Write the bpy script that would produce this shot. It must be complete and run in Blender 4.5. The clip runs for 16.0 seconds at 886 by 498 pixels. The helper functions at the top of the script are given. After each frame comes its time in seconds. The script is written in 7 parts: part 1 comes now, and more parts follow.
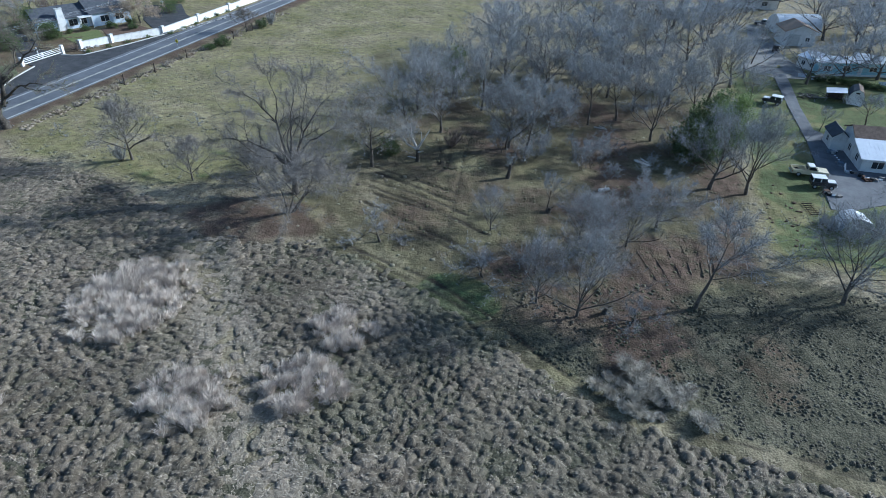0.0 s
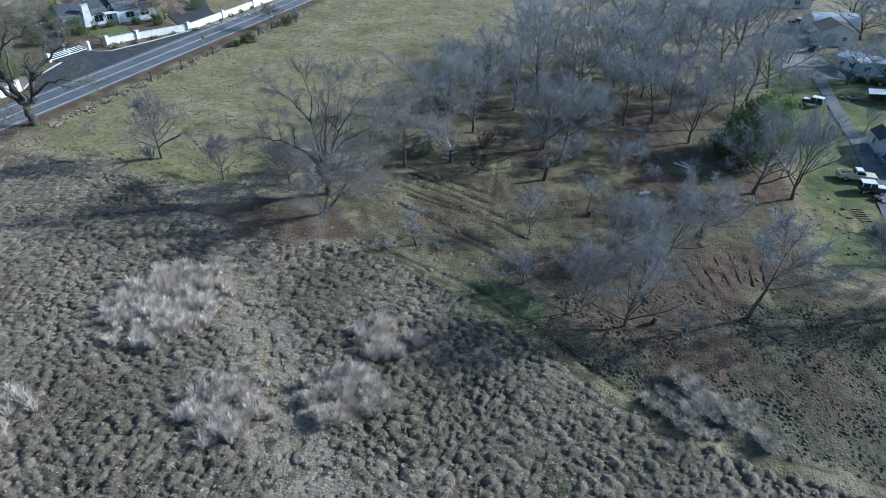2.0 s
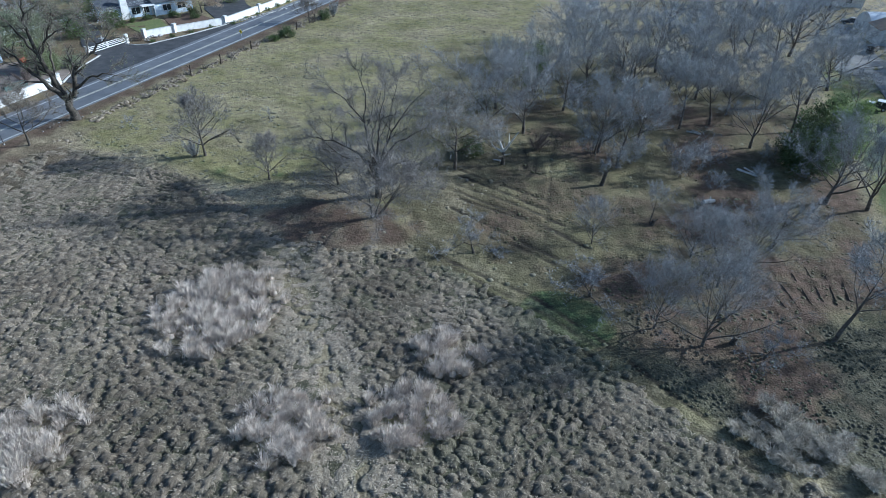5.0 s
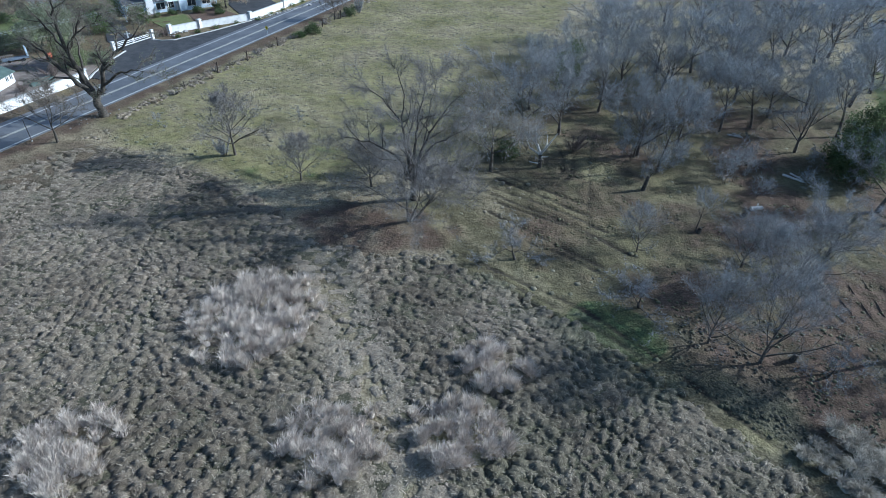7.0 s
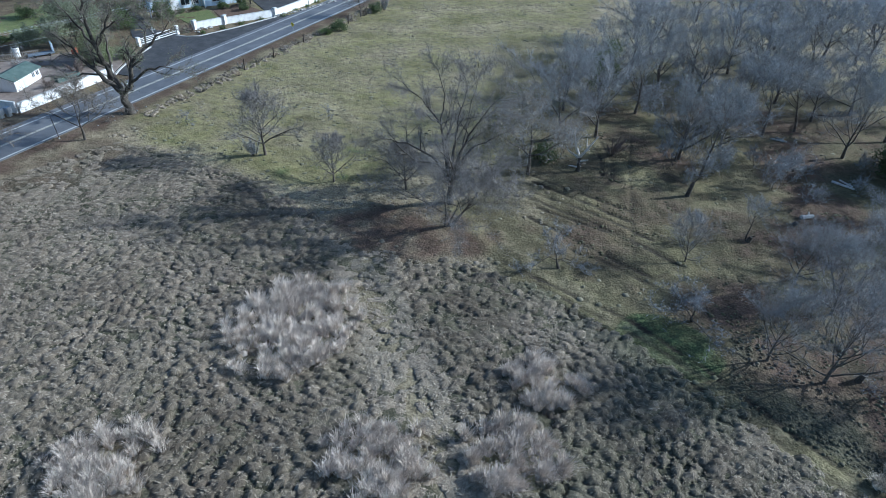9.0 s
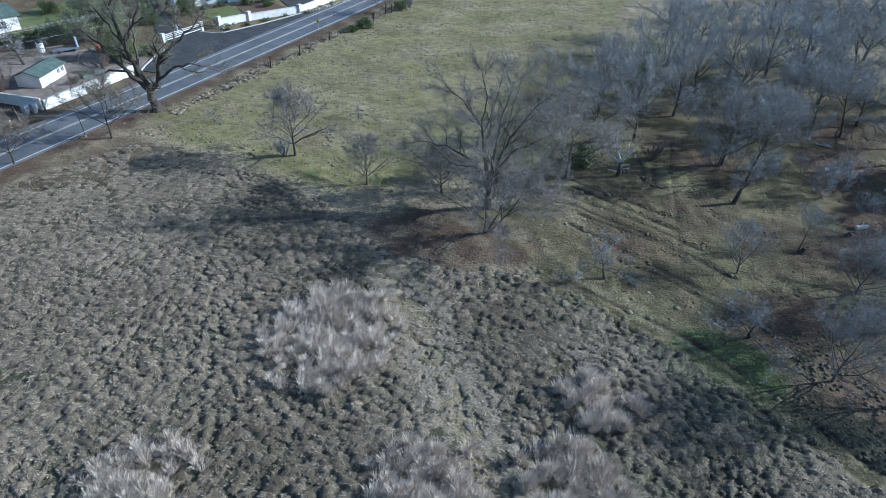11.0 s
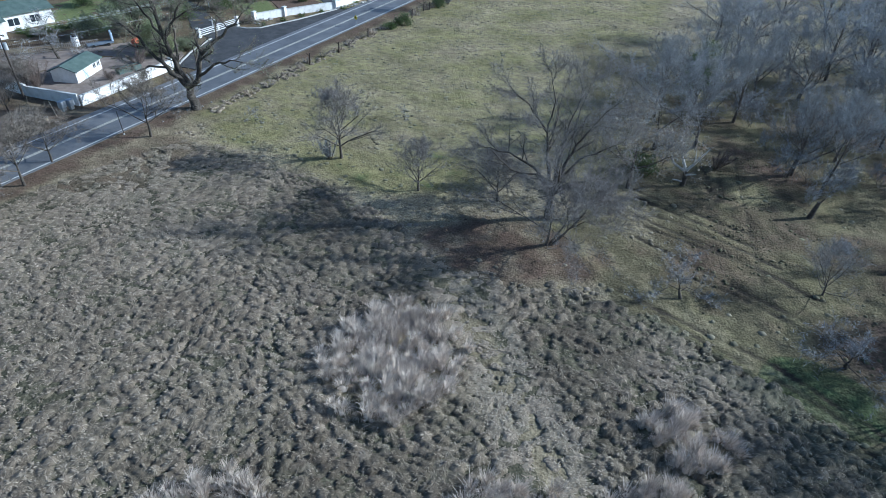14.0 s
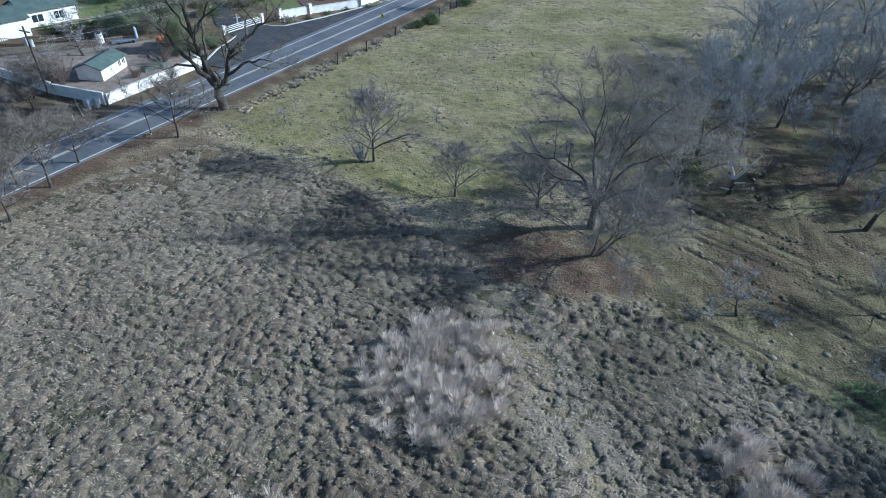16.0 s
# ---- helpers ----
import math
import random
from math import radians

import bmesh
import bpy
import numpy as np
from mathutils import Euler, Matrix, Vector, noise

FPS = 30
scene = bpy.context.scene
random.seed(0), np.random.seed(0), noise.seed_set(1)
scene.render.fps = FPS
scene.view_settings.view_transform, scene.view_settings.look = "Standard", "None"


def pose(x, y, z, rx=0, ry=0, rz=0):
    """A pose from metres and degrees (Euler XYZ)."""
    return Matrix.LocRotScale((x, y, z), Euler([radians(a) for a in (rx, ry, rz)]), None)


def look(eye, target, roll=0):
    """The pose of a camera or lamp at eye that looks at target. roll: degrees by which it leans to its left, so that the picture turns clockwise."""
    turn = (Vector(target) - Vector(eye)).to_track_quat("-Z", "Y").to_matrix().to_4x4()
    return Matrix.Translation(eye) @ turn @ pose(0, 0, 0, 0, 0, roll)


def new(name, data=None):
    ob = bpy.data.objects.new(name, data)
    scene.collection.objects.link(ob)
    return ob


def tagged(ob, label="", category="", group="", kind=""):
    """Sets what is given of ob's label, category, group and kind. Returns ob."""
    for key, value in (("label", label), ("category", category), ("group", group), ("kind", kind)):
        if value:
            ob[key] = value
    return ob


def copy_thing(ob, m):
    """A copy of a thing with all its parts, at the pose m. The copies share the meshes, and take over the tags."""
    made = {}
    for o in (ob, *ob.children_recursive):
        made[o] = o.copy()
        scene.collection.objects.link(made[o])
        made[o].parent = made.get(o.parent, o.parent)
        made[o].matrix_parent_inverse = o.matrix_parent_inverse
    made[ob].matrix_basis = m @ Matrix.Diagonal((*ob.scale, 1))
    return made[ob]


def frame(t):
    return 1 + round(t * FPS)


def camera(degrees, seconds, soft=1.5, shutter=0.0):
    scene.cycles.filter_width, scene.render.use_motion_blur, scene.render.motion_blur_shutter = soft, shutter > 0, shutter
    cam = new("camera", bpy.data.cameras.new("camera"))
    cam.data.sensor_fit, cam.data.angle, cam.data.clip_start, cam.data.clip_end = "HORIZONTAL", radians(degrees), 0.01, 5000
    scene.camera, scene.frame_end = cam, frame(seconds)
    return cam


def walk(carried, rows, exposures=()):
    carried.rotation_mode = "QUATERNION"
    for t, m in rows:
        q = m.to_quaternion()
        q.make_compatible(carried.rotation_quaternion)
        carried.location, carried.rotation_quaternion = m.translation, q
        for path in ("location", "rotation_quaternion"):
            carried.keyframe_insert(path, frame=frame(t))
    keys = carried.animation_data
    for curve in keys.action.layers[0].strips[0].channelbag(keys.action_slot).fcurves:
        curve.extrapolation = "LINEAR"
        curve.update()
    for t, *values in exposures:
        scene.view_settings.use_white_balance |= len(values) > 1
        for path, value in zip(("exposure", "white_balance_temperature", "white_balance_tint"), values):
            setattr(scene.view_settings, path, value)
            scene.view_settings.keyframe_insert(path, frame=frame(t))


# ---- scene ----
import colorsys

cam = camera(72.0, 16.0, soft=0.85)
PATH = [
    (0, (8.472, -3.339, 43.399), (3.764, 12.509, 32.143), 0.37),
    (1, (6.543, -2.748, 43.072), (1.654, 13.026, 31.790), 0.29),
    (2, (4.594, -2.135, 42.767), (-0.463, 13.563, 31.453), 0.27),
    (3, (2.627, -1.509, 42.477), (-2.592, 14.110, 31.128), 0.28),
    (4, (0.641, -0.879, 42.195), (-4.736, 14.659, 30.809), 0.31),
    (5, (-1.364, -0.250, 41.913), (-6.898, 15.205, 30.489), 0.34),
    (6, (-3.387, 0.375, 41.626), (-9.077, 15.745, 30.164), 0.38),
    (7, (-5.430, 0.993, 41.329), (-11.273, 16.278, 29.830), 0.41),
    (8, (-7.493, 1.603, 41.016), (-13.485, 16.805, 29.483), 0.45),
    (9, (-9.574, 2.207, 40.686), (-15.710, 17.326, 29.121), 0.50),
    (10, (-11.672, 2.804, 40.339), (-17.944, 17.845, 28.745), 0.57),
    (11, (-13.783, 3.398, 39.976), (-20.185, 18.364, 28.356), 0.64),
    (12, (-15.903, 3.991, 39.601), (-22.429, 18.886, 27.957), 0.73),
    (13, (-18.023, 4.587, 39.222), (-24.669, 19.410, 27.556), 0.83),
    (14, (-20.135, 5.188, 38.850), (-26.903, 19.939, 27.161), 0.91),
    (15, (-22.225, 5.798, 38.497), (-29.123, 20.469, 26.784), 0.97),
    (16, (-24.278, 6.420, 38.181), (-31.326, 20.997, 26.440), 0.96),
]
walk(cam, [(t, look(eye, target, roll)) for t, eye, target, roll in PATH],
     exposures=[(0, 0.48, 4900, 4.5), (16, 0.48, 4900, 4.5)])

# ---- light ----
SUN_AZ, SUN_EL = 33.0, 24.0
world = bpy.data.worlds.new("world")
scene.world = world
world.use_nodes = True
wn = world.node_tree.nodes
sky = wn.new("ShaderNodeTexSky")
sky.sky_type, sky.sun_disc = "NISHITA", False
sky.sun_elevation, sky.sun_rotation = radians(SUN_EL), radians(90 - SUN_AZ)
sky.air_density, sky.dust_density = 1.0, 1.0
wn["Background"].inputs["Strength"].default_value = 0.1
world.node_tree.links.new(sky.outputs["Color"], wn["Background"].inputs["Color"])
sun = new("sun", bpy.data.lights.new("sun", "SUN"))
sun.data.energy, sun.data.angle, sun.data.color = 4.9, radians(0.6), (1.0, 0.93, 0.82)
sun.matrix_world = look((100 * math.cos(radians(SUN_AZ)) * math.cos(radians(SUN_EL)),
                         100 * math.sin(radians(SUN_AZ)) * math.cos(radians(SUN_EL)),
                         100 * math.sin(radians(SUN_EL))), (0, 0, 0))


# ---- helpers of the place ----
def hz(x, y):
    """Height of the ground: a field that falls gently away from the road."""
    a, b = 5 * np.tanh(np.asarray(x, float) / 500), 5 * np.tanh(np.asarray(y, float) / 500)
    return -1.554 * a - 0.884 * b - 0.288 * a * b + 0.294 * a * a + 0.04 * b * b


def gz(x, y):
    return float(hz(x, y))


def wave(x, y, size, seed):
    """Smooth noise from -1 to 1 on arrays, with lumps of about that size."""
    g = np.random.default_rng(seed)
    out = 0
    for k in range(7):
        a, p = g.uniform(0, 2 * math.pi, 2)
        f = g.uniform(0.7, 1.5) * 2 * math.pi / (2 * size)
        out = out + np.sin((x * math.cos(a) + y * math.sin(a)) * f + p + 0.8 * np.sin((x * math.sin(a) - y * math.cos(a)) * f * 0.6 + p))
    return out / 3.2


def bump(x, lo, hi):
    t = np.clip((x - lo) / (hi - lo), 0, 1)
    return t * t * (3 - 2 * t)


def blob(x, y, cx, cy, rx, ry, turn=0.0):
    """1 inside an ellipse, falling to 0 at its rim."""
    c, s = math.cos(radians(turn)), math.sin(radians(turn))
    u, v = ((x - cx) * c + (y - cy) * s) / rx, ((y - cy) * c - (x - cx) * s) / ry
    return 1 - bump(np.sqrt(u * u + v * v), 0.55, 1.15)


def line_mask(x, y, pts, half):
    """1 near a line through the points, 0 beyond half a width."""
    best = np.full(np.shape(x), 1e9)
    for (ax, ay), (bx, by) in zip(pts, pts[1:]):
        dx, dy = bx - ax, by - ay
        t = np.clip(((x - ax) * dx + (y - ay) * dy) / (dx * dx + dy * dy), 0, 1)
        best = np.minimum(best, np.hypot(x - ax - t * dx, y - ay - t * dy))
    return 1 - bump(best, half * 0.5, half)


TRACK_A = [(-45, 75), (-30, 63), (-18, 55.5), (-9.3, 50.2), (4.9, 41.5), (11, 38.2), (18.5, 36.7), (28, 36.5), (45, 34.6), (60, 33)]
TRACK_B = [(-40, 51.5), (-37.8, 48.3), (-35.5, 44.8), (-27.8, 37), (-21.8, 30.3), (-14.5, 22.4), (-8, 15)]
RUT = [(-15.6, 96), (-14.7, 88.2), (-12, 71.5), (-10.1, 60.3)]


RUTS = [[(-27, 77.2), (-22, 75.6), (-12.2, 73.1)], [(-26, 75.4), (-20, 73.4), (-11.5, 70.3)], [(-25.5, 72.6), (-17, 70.6), (-9, 67.5)], [(-25, 70.6), (-16.8, 68.4), (-8, 65)],
        [(-23.6, 68.8), (-13.6, 66.8), (-5, 63.5)], [(-24, 66.3), (-14.5, 62.4), (-6, 58.8)], [(-24, 55.8), (-14.3, 53), (-8.8, 51.4), (-2.6, 48.2), (4.5, 43.4)], [(-18.5, 51.8), (-11.5, 49.1), (-6.7, 46.9), (-1, 44.5), (4, 41.6)],
        [(-19.6, 92), (-17, 86.4), (-16.0, 81), (-17.2, 76.5)], [(-21, 91), (-18.4, 86), (-17.6, 81.5)],
        [(12.5, 63.3), (14.7, 59.6)], [(13.6, 65.6), (16.2, 59.8)], [(15.2, 66.9), (17.6, 60)], [(17.3, 67.6), (19.2, 60.6)], [(19.1, 69), (20.4, 61.6)], [(20.9, 70.2), (21.6, 62.6)], [(22.6, 71), (23, 64)],
        [(4.5, 43.4), (11, 39.2), (18.5, 37.6), (28, 37.4), (45, 35.6)], [(4, 41.6), (10.6, 37.3), (18.5, 35.8), (28, 35.6), (45, 33.6)],
        [(-22, 54.4), (-12.5, 51.0), (-7.5, 49.3), (-1.5, 46.2)], [(-17.5, 61.5), (-12.3, 60.3), (-7, 58)]]


def ruts(x, y):
    """Wheel ruts and plough lines, 1 in the groove."""
    out = 0.6 * line_mask(x, y, RUT, 0.38)
    for k, pts in enumerate(RUTS):
        out = np.maximum(out, line_mask(x, y, pts, 0.4 if 9 < k < 17 else 0.5) * (0.8 if k > 16 else 0.5 if k > 9 else 1.0) * (0.75 + 0.25 * wave(x, y, 2.5, 44)))
    return np.clip(out, 0, 1)


def edge_x(y):
    """The road's white line on the field's side."""
    return -96.2 + 0.022 * y


def cover(x, y):
    """How bare, how green and how trodden the ground is."""
    n1, n2 = wave(x, y, 9, 1), wave(x, y, 2.6, 2)
    wood = bump(x + 0.25 * (y - 50), -24, -10) * (1 - bump(x, 26, 32)) * bump(y + 0.35 * x + 3 * n1, 46, 53) * (1 - bump(y, 112, 130))
    bare = (0.48 + 0.32 * bump(x, -6, 6)) * wood * (0.8 + 0.8 * n1)
    bare = np.maximum(bare, (1.0 + 0.25 * n2) * blob(x, y, -36, 57, 12, 6.5, 8))
    bare = np.maximum(bare, 0.6 * blob(x, y, -16, 94, 7, 6))
    bare = np.maximum(bare, 0.8 * blob(x, y, 9, 52, 11, 6, 10))
    bare = np.maximum(bare, 0.9 * blob(x, y, 18, 65, 9, 7, 30))
    bare = np.maximum(bare, 0.8 * blob(x, y, 2, 112, 14, 9))
    road = bump(x, edge_x(y) - 1, edge_x(y)) * (1 - bump(x, edge_x(y) + 2.8 + 1.0 * n1, edge_x(y) + 5.2 + 1.0 * n1))
    bare = np.maximum(bare, 1.0 * road)
    verge = 1 - bump(x, edge_x(y) - 9, edge_x(y) - 6.5)
    bare = np.maximum(bare, 0.75 * verge * (1 - bump(y, 118, 130)) * bump(y, 20, 45))
    bare = np.maximum(bare, 0.55 * blob(x, y, -86, 52, 8, 11))
    bare = bare * (1 - blob(x, y, -5.5, 49.6, 6.6, 4.8, -18))
    bare = bare + 0.25 * n2 * (bare > 0.05)
    green = np.maximum(1.5 * blob(x, y, -5.5, 49.6, 6.6, 4.8, -18), 0.75 * blob(x, y, -52, 68, 8, 6))
    green = np.maximum(green, 0.75 * blob(x, y, -78, 70, 12, 8, 60))
    green = np.maximum(green, 1.06 * bump(x, 28, 33) * bump(y, 64, 74) * (1 - bump(y, 150, 175)))
    green = np.maximum(green, 0.6 * (1 - bump(x, edge_x(y) + 12, edge_x(y) + 20)) * bump(y, 60, 70))
    green = np.maximum(green, 0.7 * blob(x, y, -36, 95, 12, 22))
    green = np.maximum(green, 0.75 * blob(x, y, -58, 68, 19, 9, 5))
    green = np.maximum(green, 0.35 * bump(y, 118, 140))
    green = np.maximum(green, 0.45 * blob(x, y, -4, 66, 24, 14))
    green = np.maximum(green, 0.5 * blob(x, y, 24, 78, 10, 16))
    green = np.maximum(green, 0.08 + 0.12 * wave(x, y, 14, 5) + 0.24 * bump(x, -45, -5))
    green = np.maximum(green, 0.72 * line_mask(x, y, TRACK_A[1:5], 6))
    green = np.maximum(green, 0.8 * wood)
    green = np.maximum(green, 0.62 * bump(y - 0.2 * x, 76, 92) * (1 - bump(x, -40, -28)))
    green = green + 0.14 * n1 + 0.12 * n2
    trod = np.maximum(0.42 * line_mask(x, y, TRACK_A, 1.8), 0.95 * line_mask(x, y, TRACK_B, 1.5))
    bare = np.maximum(bare, 0.65 * (1 - bump(x, -93.5, -90.5 + 1.5 * n1)) * bump(x, edge_x(y) - 1, edge_x(y)) * (1 - bump(y, 56, 64)))
    return np.clip(bare, 0, 1), np.clip(green, 0, 1), np.clip(trod, 0, 1)


def litter_and_shade(x, y):
    """Where dead leaves and painted tree shade darken the grass: under and before the trees."""
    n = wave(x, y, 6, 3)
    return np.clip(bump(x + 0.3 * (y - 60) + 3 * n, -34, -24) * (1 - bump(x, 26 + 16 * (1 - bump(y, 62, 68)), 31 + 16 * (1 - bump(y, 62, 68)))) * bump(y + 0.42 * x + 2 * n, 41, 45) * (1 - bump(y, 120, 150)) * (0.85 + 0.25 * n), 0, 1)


def mat(name, *stops, rough=0.8, scale=3.0, detail=4.0, metal=0.0, bump_size=0.0, bump_scale=20.0, per_object=0.0, spec=0.3, coords="Object"):
    """A procedural material: noise over the colours given, in real-world size, with grain."""
    m = bpy.data.materials.new(name)
    m.use_nodes = True
    t, n = m.node_tree, m.node_tree.nodes
    b = n["Principled BSDF"]
    b.inputs["Roughness"].default_value, b.inputs["Metallic"].default_value = rough, metal
    b.inputs["Specular IOR Level"].default_value = spec
    co = n.new("ShaderNodeTexCoord")
    noi = n.new("ShaderNodeTexNoise")
    noi.inputs["Scale"].default_value, noi.inputs["Detail"].default_value = scale, detail
    noi.inputs["Roughness"].default_value = 0.62
    t.links.new(co.outputs[coords], noi.inputs["Vector"])
    ramp = n.new("ShaderNodeValToRGB")
    els = ramp.color_ramp.elements
    while len(els) < len(stops):
        els.new(0.5)
    for k, c in enumerate(stops):
        els[k].position = 0.5 if len(stops) == 1 else 0.3 + 0.4 * k / (len(stops) - 1)
        els[k].color = (*c, 1)
    if len(stops) == 1:
        els[1].color = (*stops[0], 1)
    t.links.new(noi.outputs["Fac"], ramp.inputs["Fac"])
    out = ramp.outputs["Color"]
    if per_object:
        info = n.new("ShaderNodeObjectInfo")
        hsv = n.new("ShaderNodeHueSaturation")
        mr = n.new("ShaderNodeMapRange")
        mr.inputs["To Min"].default_value, mr.inputs["To Max"].default_value = 1 - per_object, 1 + per_object
        t.links.new(info.outputs["Random"], mr.inputs["Value"])
        t.links.new(mr.outputs["Result"], hsv.inputs["Value"])
        t.links.new(out, hsv.inputs["Color"])
        out = hsv.outputs["Color"]
    t.links.new(out, b.inputs["Base Color"])
    if bump_size:
        n2 = n.new("ShaderNodeTexNoise")
        n2.inputs["Scale"].default_value, n2.inputs["Detail"].default_value = bump_scale, 5
        bp = n.new("ShaderNodeBump")
        bp.inputs["Distance"].default_value = bump_size
        t.links.new(co.outputs[coords], n2.inputs["Vector"])
        t.links.new(n2.outputs["Fac"], bp.inputs["Height"])
        t.links.new(bp.outputs["Normal"], b.inputs["Normal"])
    return m


def tint_mat(name, low, high, green, rough=0.75, through_light=0.0):
    """For grass: the colour goes from low to high by each tuft's tint and towards green by its own share."""
    m = bpy.data.materials.new(name)
    m.use_nodes = True
    t, n = m.node_tree, m.node_tree.nodes
    b = n["Principled BSDF"]
    b.inputs["Roughness"].default_value = rough
    b.inputs["Specular IOR Level"].default_value = 0.15
    a = n.new("ShaderNodeAttribute")
    a.attribute_name = "tint"
    g = n.new("ShaderNodeAttribute")
    g.attribute_name = "green"
    m1, m2 = n.new("ShaderNodeMix"), n.new("ShaderNodeMix")
    m1.data_type = m2.data_type = "RGBA"
    m1.inputs["A"].default_value, m1.inputs["B"].default_value = (*low, 1), (*high, 1)
    m2.inputs["B"].default_value = (*green, 1)
    t.links.new(a.outputs["Fac"], m1.inputs["Factor"])
    t.links.new(m1.outputs["Result"], m2.inputs["A"])
    t.links.new(g.outputs["Fac"], m2.inputs["Factor"])
    isl = n.new("ShaderNodeNewGeometry")
    mr = n.new("ShaderNodeMapRange")
    mr.inputs["To Min"].default_value, mr.inputs["To Max"].default_value = 0.75, 1.25
    hsv = n.new("ShaderNodeHueSaturation")
    t.links.new(isl.outputs["Random Per Island"], mr.inputs["Value"])
    t.links.new(mr.outputs["Result"], hsv.inputs["Value"])
    t.links.new(m2.outputs["Result"], hsv.inputs["Color"])
    t.links.new(hsv.outputs["Color"], b.inputs["Base Color"])
    if through_light:
        # leaves let part of the light through
        tr, mx = n.new("ShaderNodeBsdfTranslucent"), n.new("ShaderNodeMixShader")
        mx.inputs["Fac"].default_value = through_light
        t.links.new(hsv.outputs["Color"], tr.inputs["Color"])
        t.links.new(b.outputs["BSDF"], mx.inputs[1])
        t.links.new(tr.outputs["BSDF"], mx.inputs[2])
        t.links.new(mx.outputs["Shader"], n["Material Output"].inputs["Surface"])
    return m


def combed(m, lo=0.5, hi=1.35, depth=0.09):
    """Give a grass material strands that run down each tussock from its crown."""
    t, n = m.node_tree, m.node_tree.nodes
    a = n.new("ShaderNodeAttribute")
    a.attribute_name = "comb"
    noi = n.new("ShaderNodeTexNoise")
    noi.inputs["Scale"].default_value, noi.inputs["Detail"].default_value = 1.0, 4
    noi.inputs["Roughness"].default_value = 0.7
    t.links.new(a.outputs["Vector"], noi.inputs["Vector"])
    mr = n.new("ShaderNodeMapRange")
    mr.inputs["From Min"].default_value, mr.inputs["From Max"].default_value = 0.33, 0.67
    mr.inputs["To Min"].default_value, mr.inputs["To Max"].default_value = lo, hi
    t.links.new(noi.outputs["Fac"], mr.inputs["Value"])
    old = next(k for k in n if k.type == "HUE_SAT")
    t.links.new(mr.outputs["Result"], old.inputs["Value"])
    bp = n.new("ShaderNodeBump")
    bp.inputs["Distance"].default_value = depth
    t.links.new(noi.outputs["Fac"], bp.inputs["Height"])
    t.links.new(bp.outputs["Normal"], n["Principled BSDF"].inputs["Normal"])
    return m


def raw_mesh(name, verts, faces, material=None, smooth=False, attrs=()):
    """A mesh from arrays of corners and of triangles or four-cornered faces."""
    verts, faces = np.asarray(verts, np.float32), np.asarray(faces, np.int32)
    me = bpy.data.meshes.new(name)
    k = faces.shape[1]
    me.vertices.add(len(verts))
    me.vertices.foreach_set("co", verts.ravel())
    me.loops.add(faces.size)
    me.loops.foreach_set("vertex_index", faces.ravel())
    me.polygons.add(len(faces))
    me.polygons.foreach_set("loop_start", np.arange(len(faces), dtype=np.int32) * k)
    me.polygons.foreach_set("use_smooth", np.full(len(faces), smooth))
    for key, values in attrs:
        values = np.asarray(values, np.float32)
        if values.ndim == 2:
            me.attributes.new(key, "FLOAT_VECTOR", "POINT").data.foreach_set("vector", values.ravel())
        else:
            me.attributes.new(key, "FLOAT", "POINT").data.foreach_set("value", values)
    me.update(calc_edges=True)
    me.validate()
    if material:
        me.materials.append(material)
    return me


def part(name, bm, material, parent, label="", smooth=False):
    """One mesh from a bmesh (or a ready mesh), under a thing or a part."""
    if isinstance(bm, bpy.types.Mesh):
        me = bm
    else:
        me = bpy.data.meshes.new(name)
        bmesh.ops.recalc_face_normals(bm, faces=bm.faces)
        bm.to_mesh(me)
        bm.free()
        if smooth:
            me.polygons.foreach_set("use_smooth", np.full(len(me.polygons), True))
    if material and not me.materials:
        me.materials.append(material)
    ob = new(name, me)
    ob.parent = parent
    if label:
        tagged(ob, label)
    return ob


def thing(name, m, label, category, group="", kind=""):
    ob = new(name)
    ob.empty_display_size = 0.3
    ob.matrix_world = m
    return tagged(ob, label, category, group, kind)


def box(x0, y0, z0, x1, y1, z1, bevel=0.0, bm=None):
    bm = bm or bmesh.new()
    r = bmesh.ops.create_cube(bm, size=1)
    bmesh.ops.transform(bm, verts=r["verts"], matrix=Matrix.Translation(((x0 + x1) / 2, (y0 + y1) / 2, (z0 + z1) / 2)) @ Matrix.Diagonal((x1 - x0, y1 - y0, z1 - z0, 1)))
    if bevel:
        bmesh.ops.bevel(bm, geom=list({e for v in r["verts"] for e in v.link_edges}), offset=bevel, segments=1, affect="EDGES")
    return bm


def tube(p, q, r0, r1=None, sides=8, bm=None):
    bm = bm or bmesh.new()
    p, q = Vector(p), Vector(q)
    d = q - p
    m = Matrix.Translation((p + q) / 2) @ d.to_track_quat("Z", "Y").to_matrix().to_4x4()
    bmesh.ops.create_cone(bm, cap_ends=True, segments=sides, radius1=r0, radius2=r0 if r1 is None else r1, depth=d.length, matrix=m)
    return bm


def prism(outline, axis_from, axis_to, axis="y", bm=None):
    """A solid from an outline of two coordinates, drawn out along the third axis."""
    bm = bm or bmesh.new()

    def at(a, b, c):
        return {"x": (c, a, b), "y": (a, c, b), "z": (a, b, c)}[axis]

    lo = [bm.verts.new(at(a, b, axis_from)) for a, b in outline]
    hi = [bm.verts.new(at(a, b, axis_to)) for a, b in outline]
    bm.faces.new(lo)
    bm.faces.new(hi[::-1])
    for k in range(len(lo)):
        j = (k + 1) % len(lo)
        bm.faces.new((lo[k], hi[k], hi[j], lo[j]))
    return bm


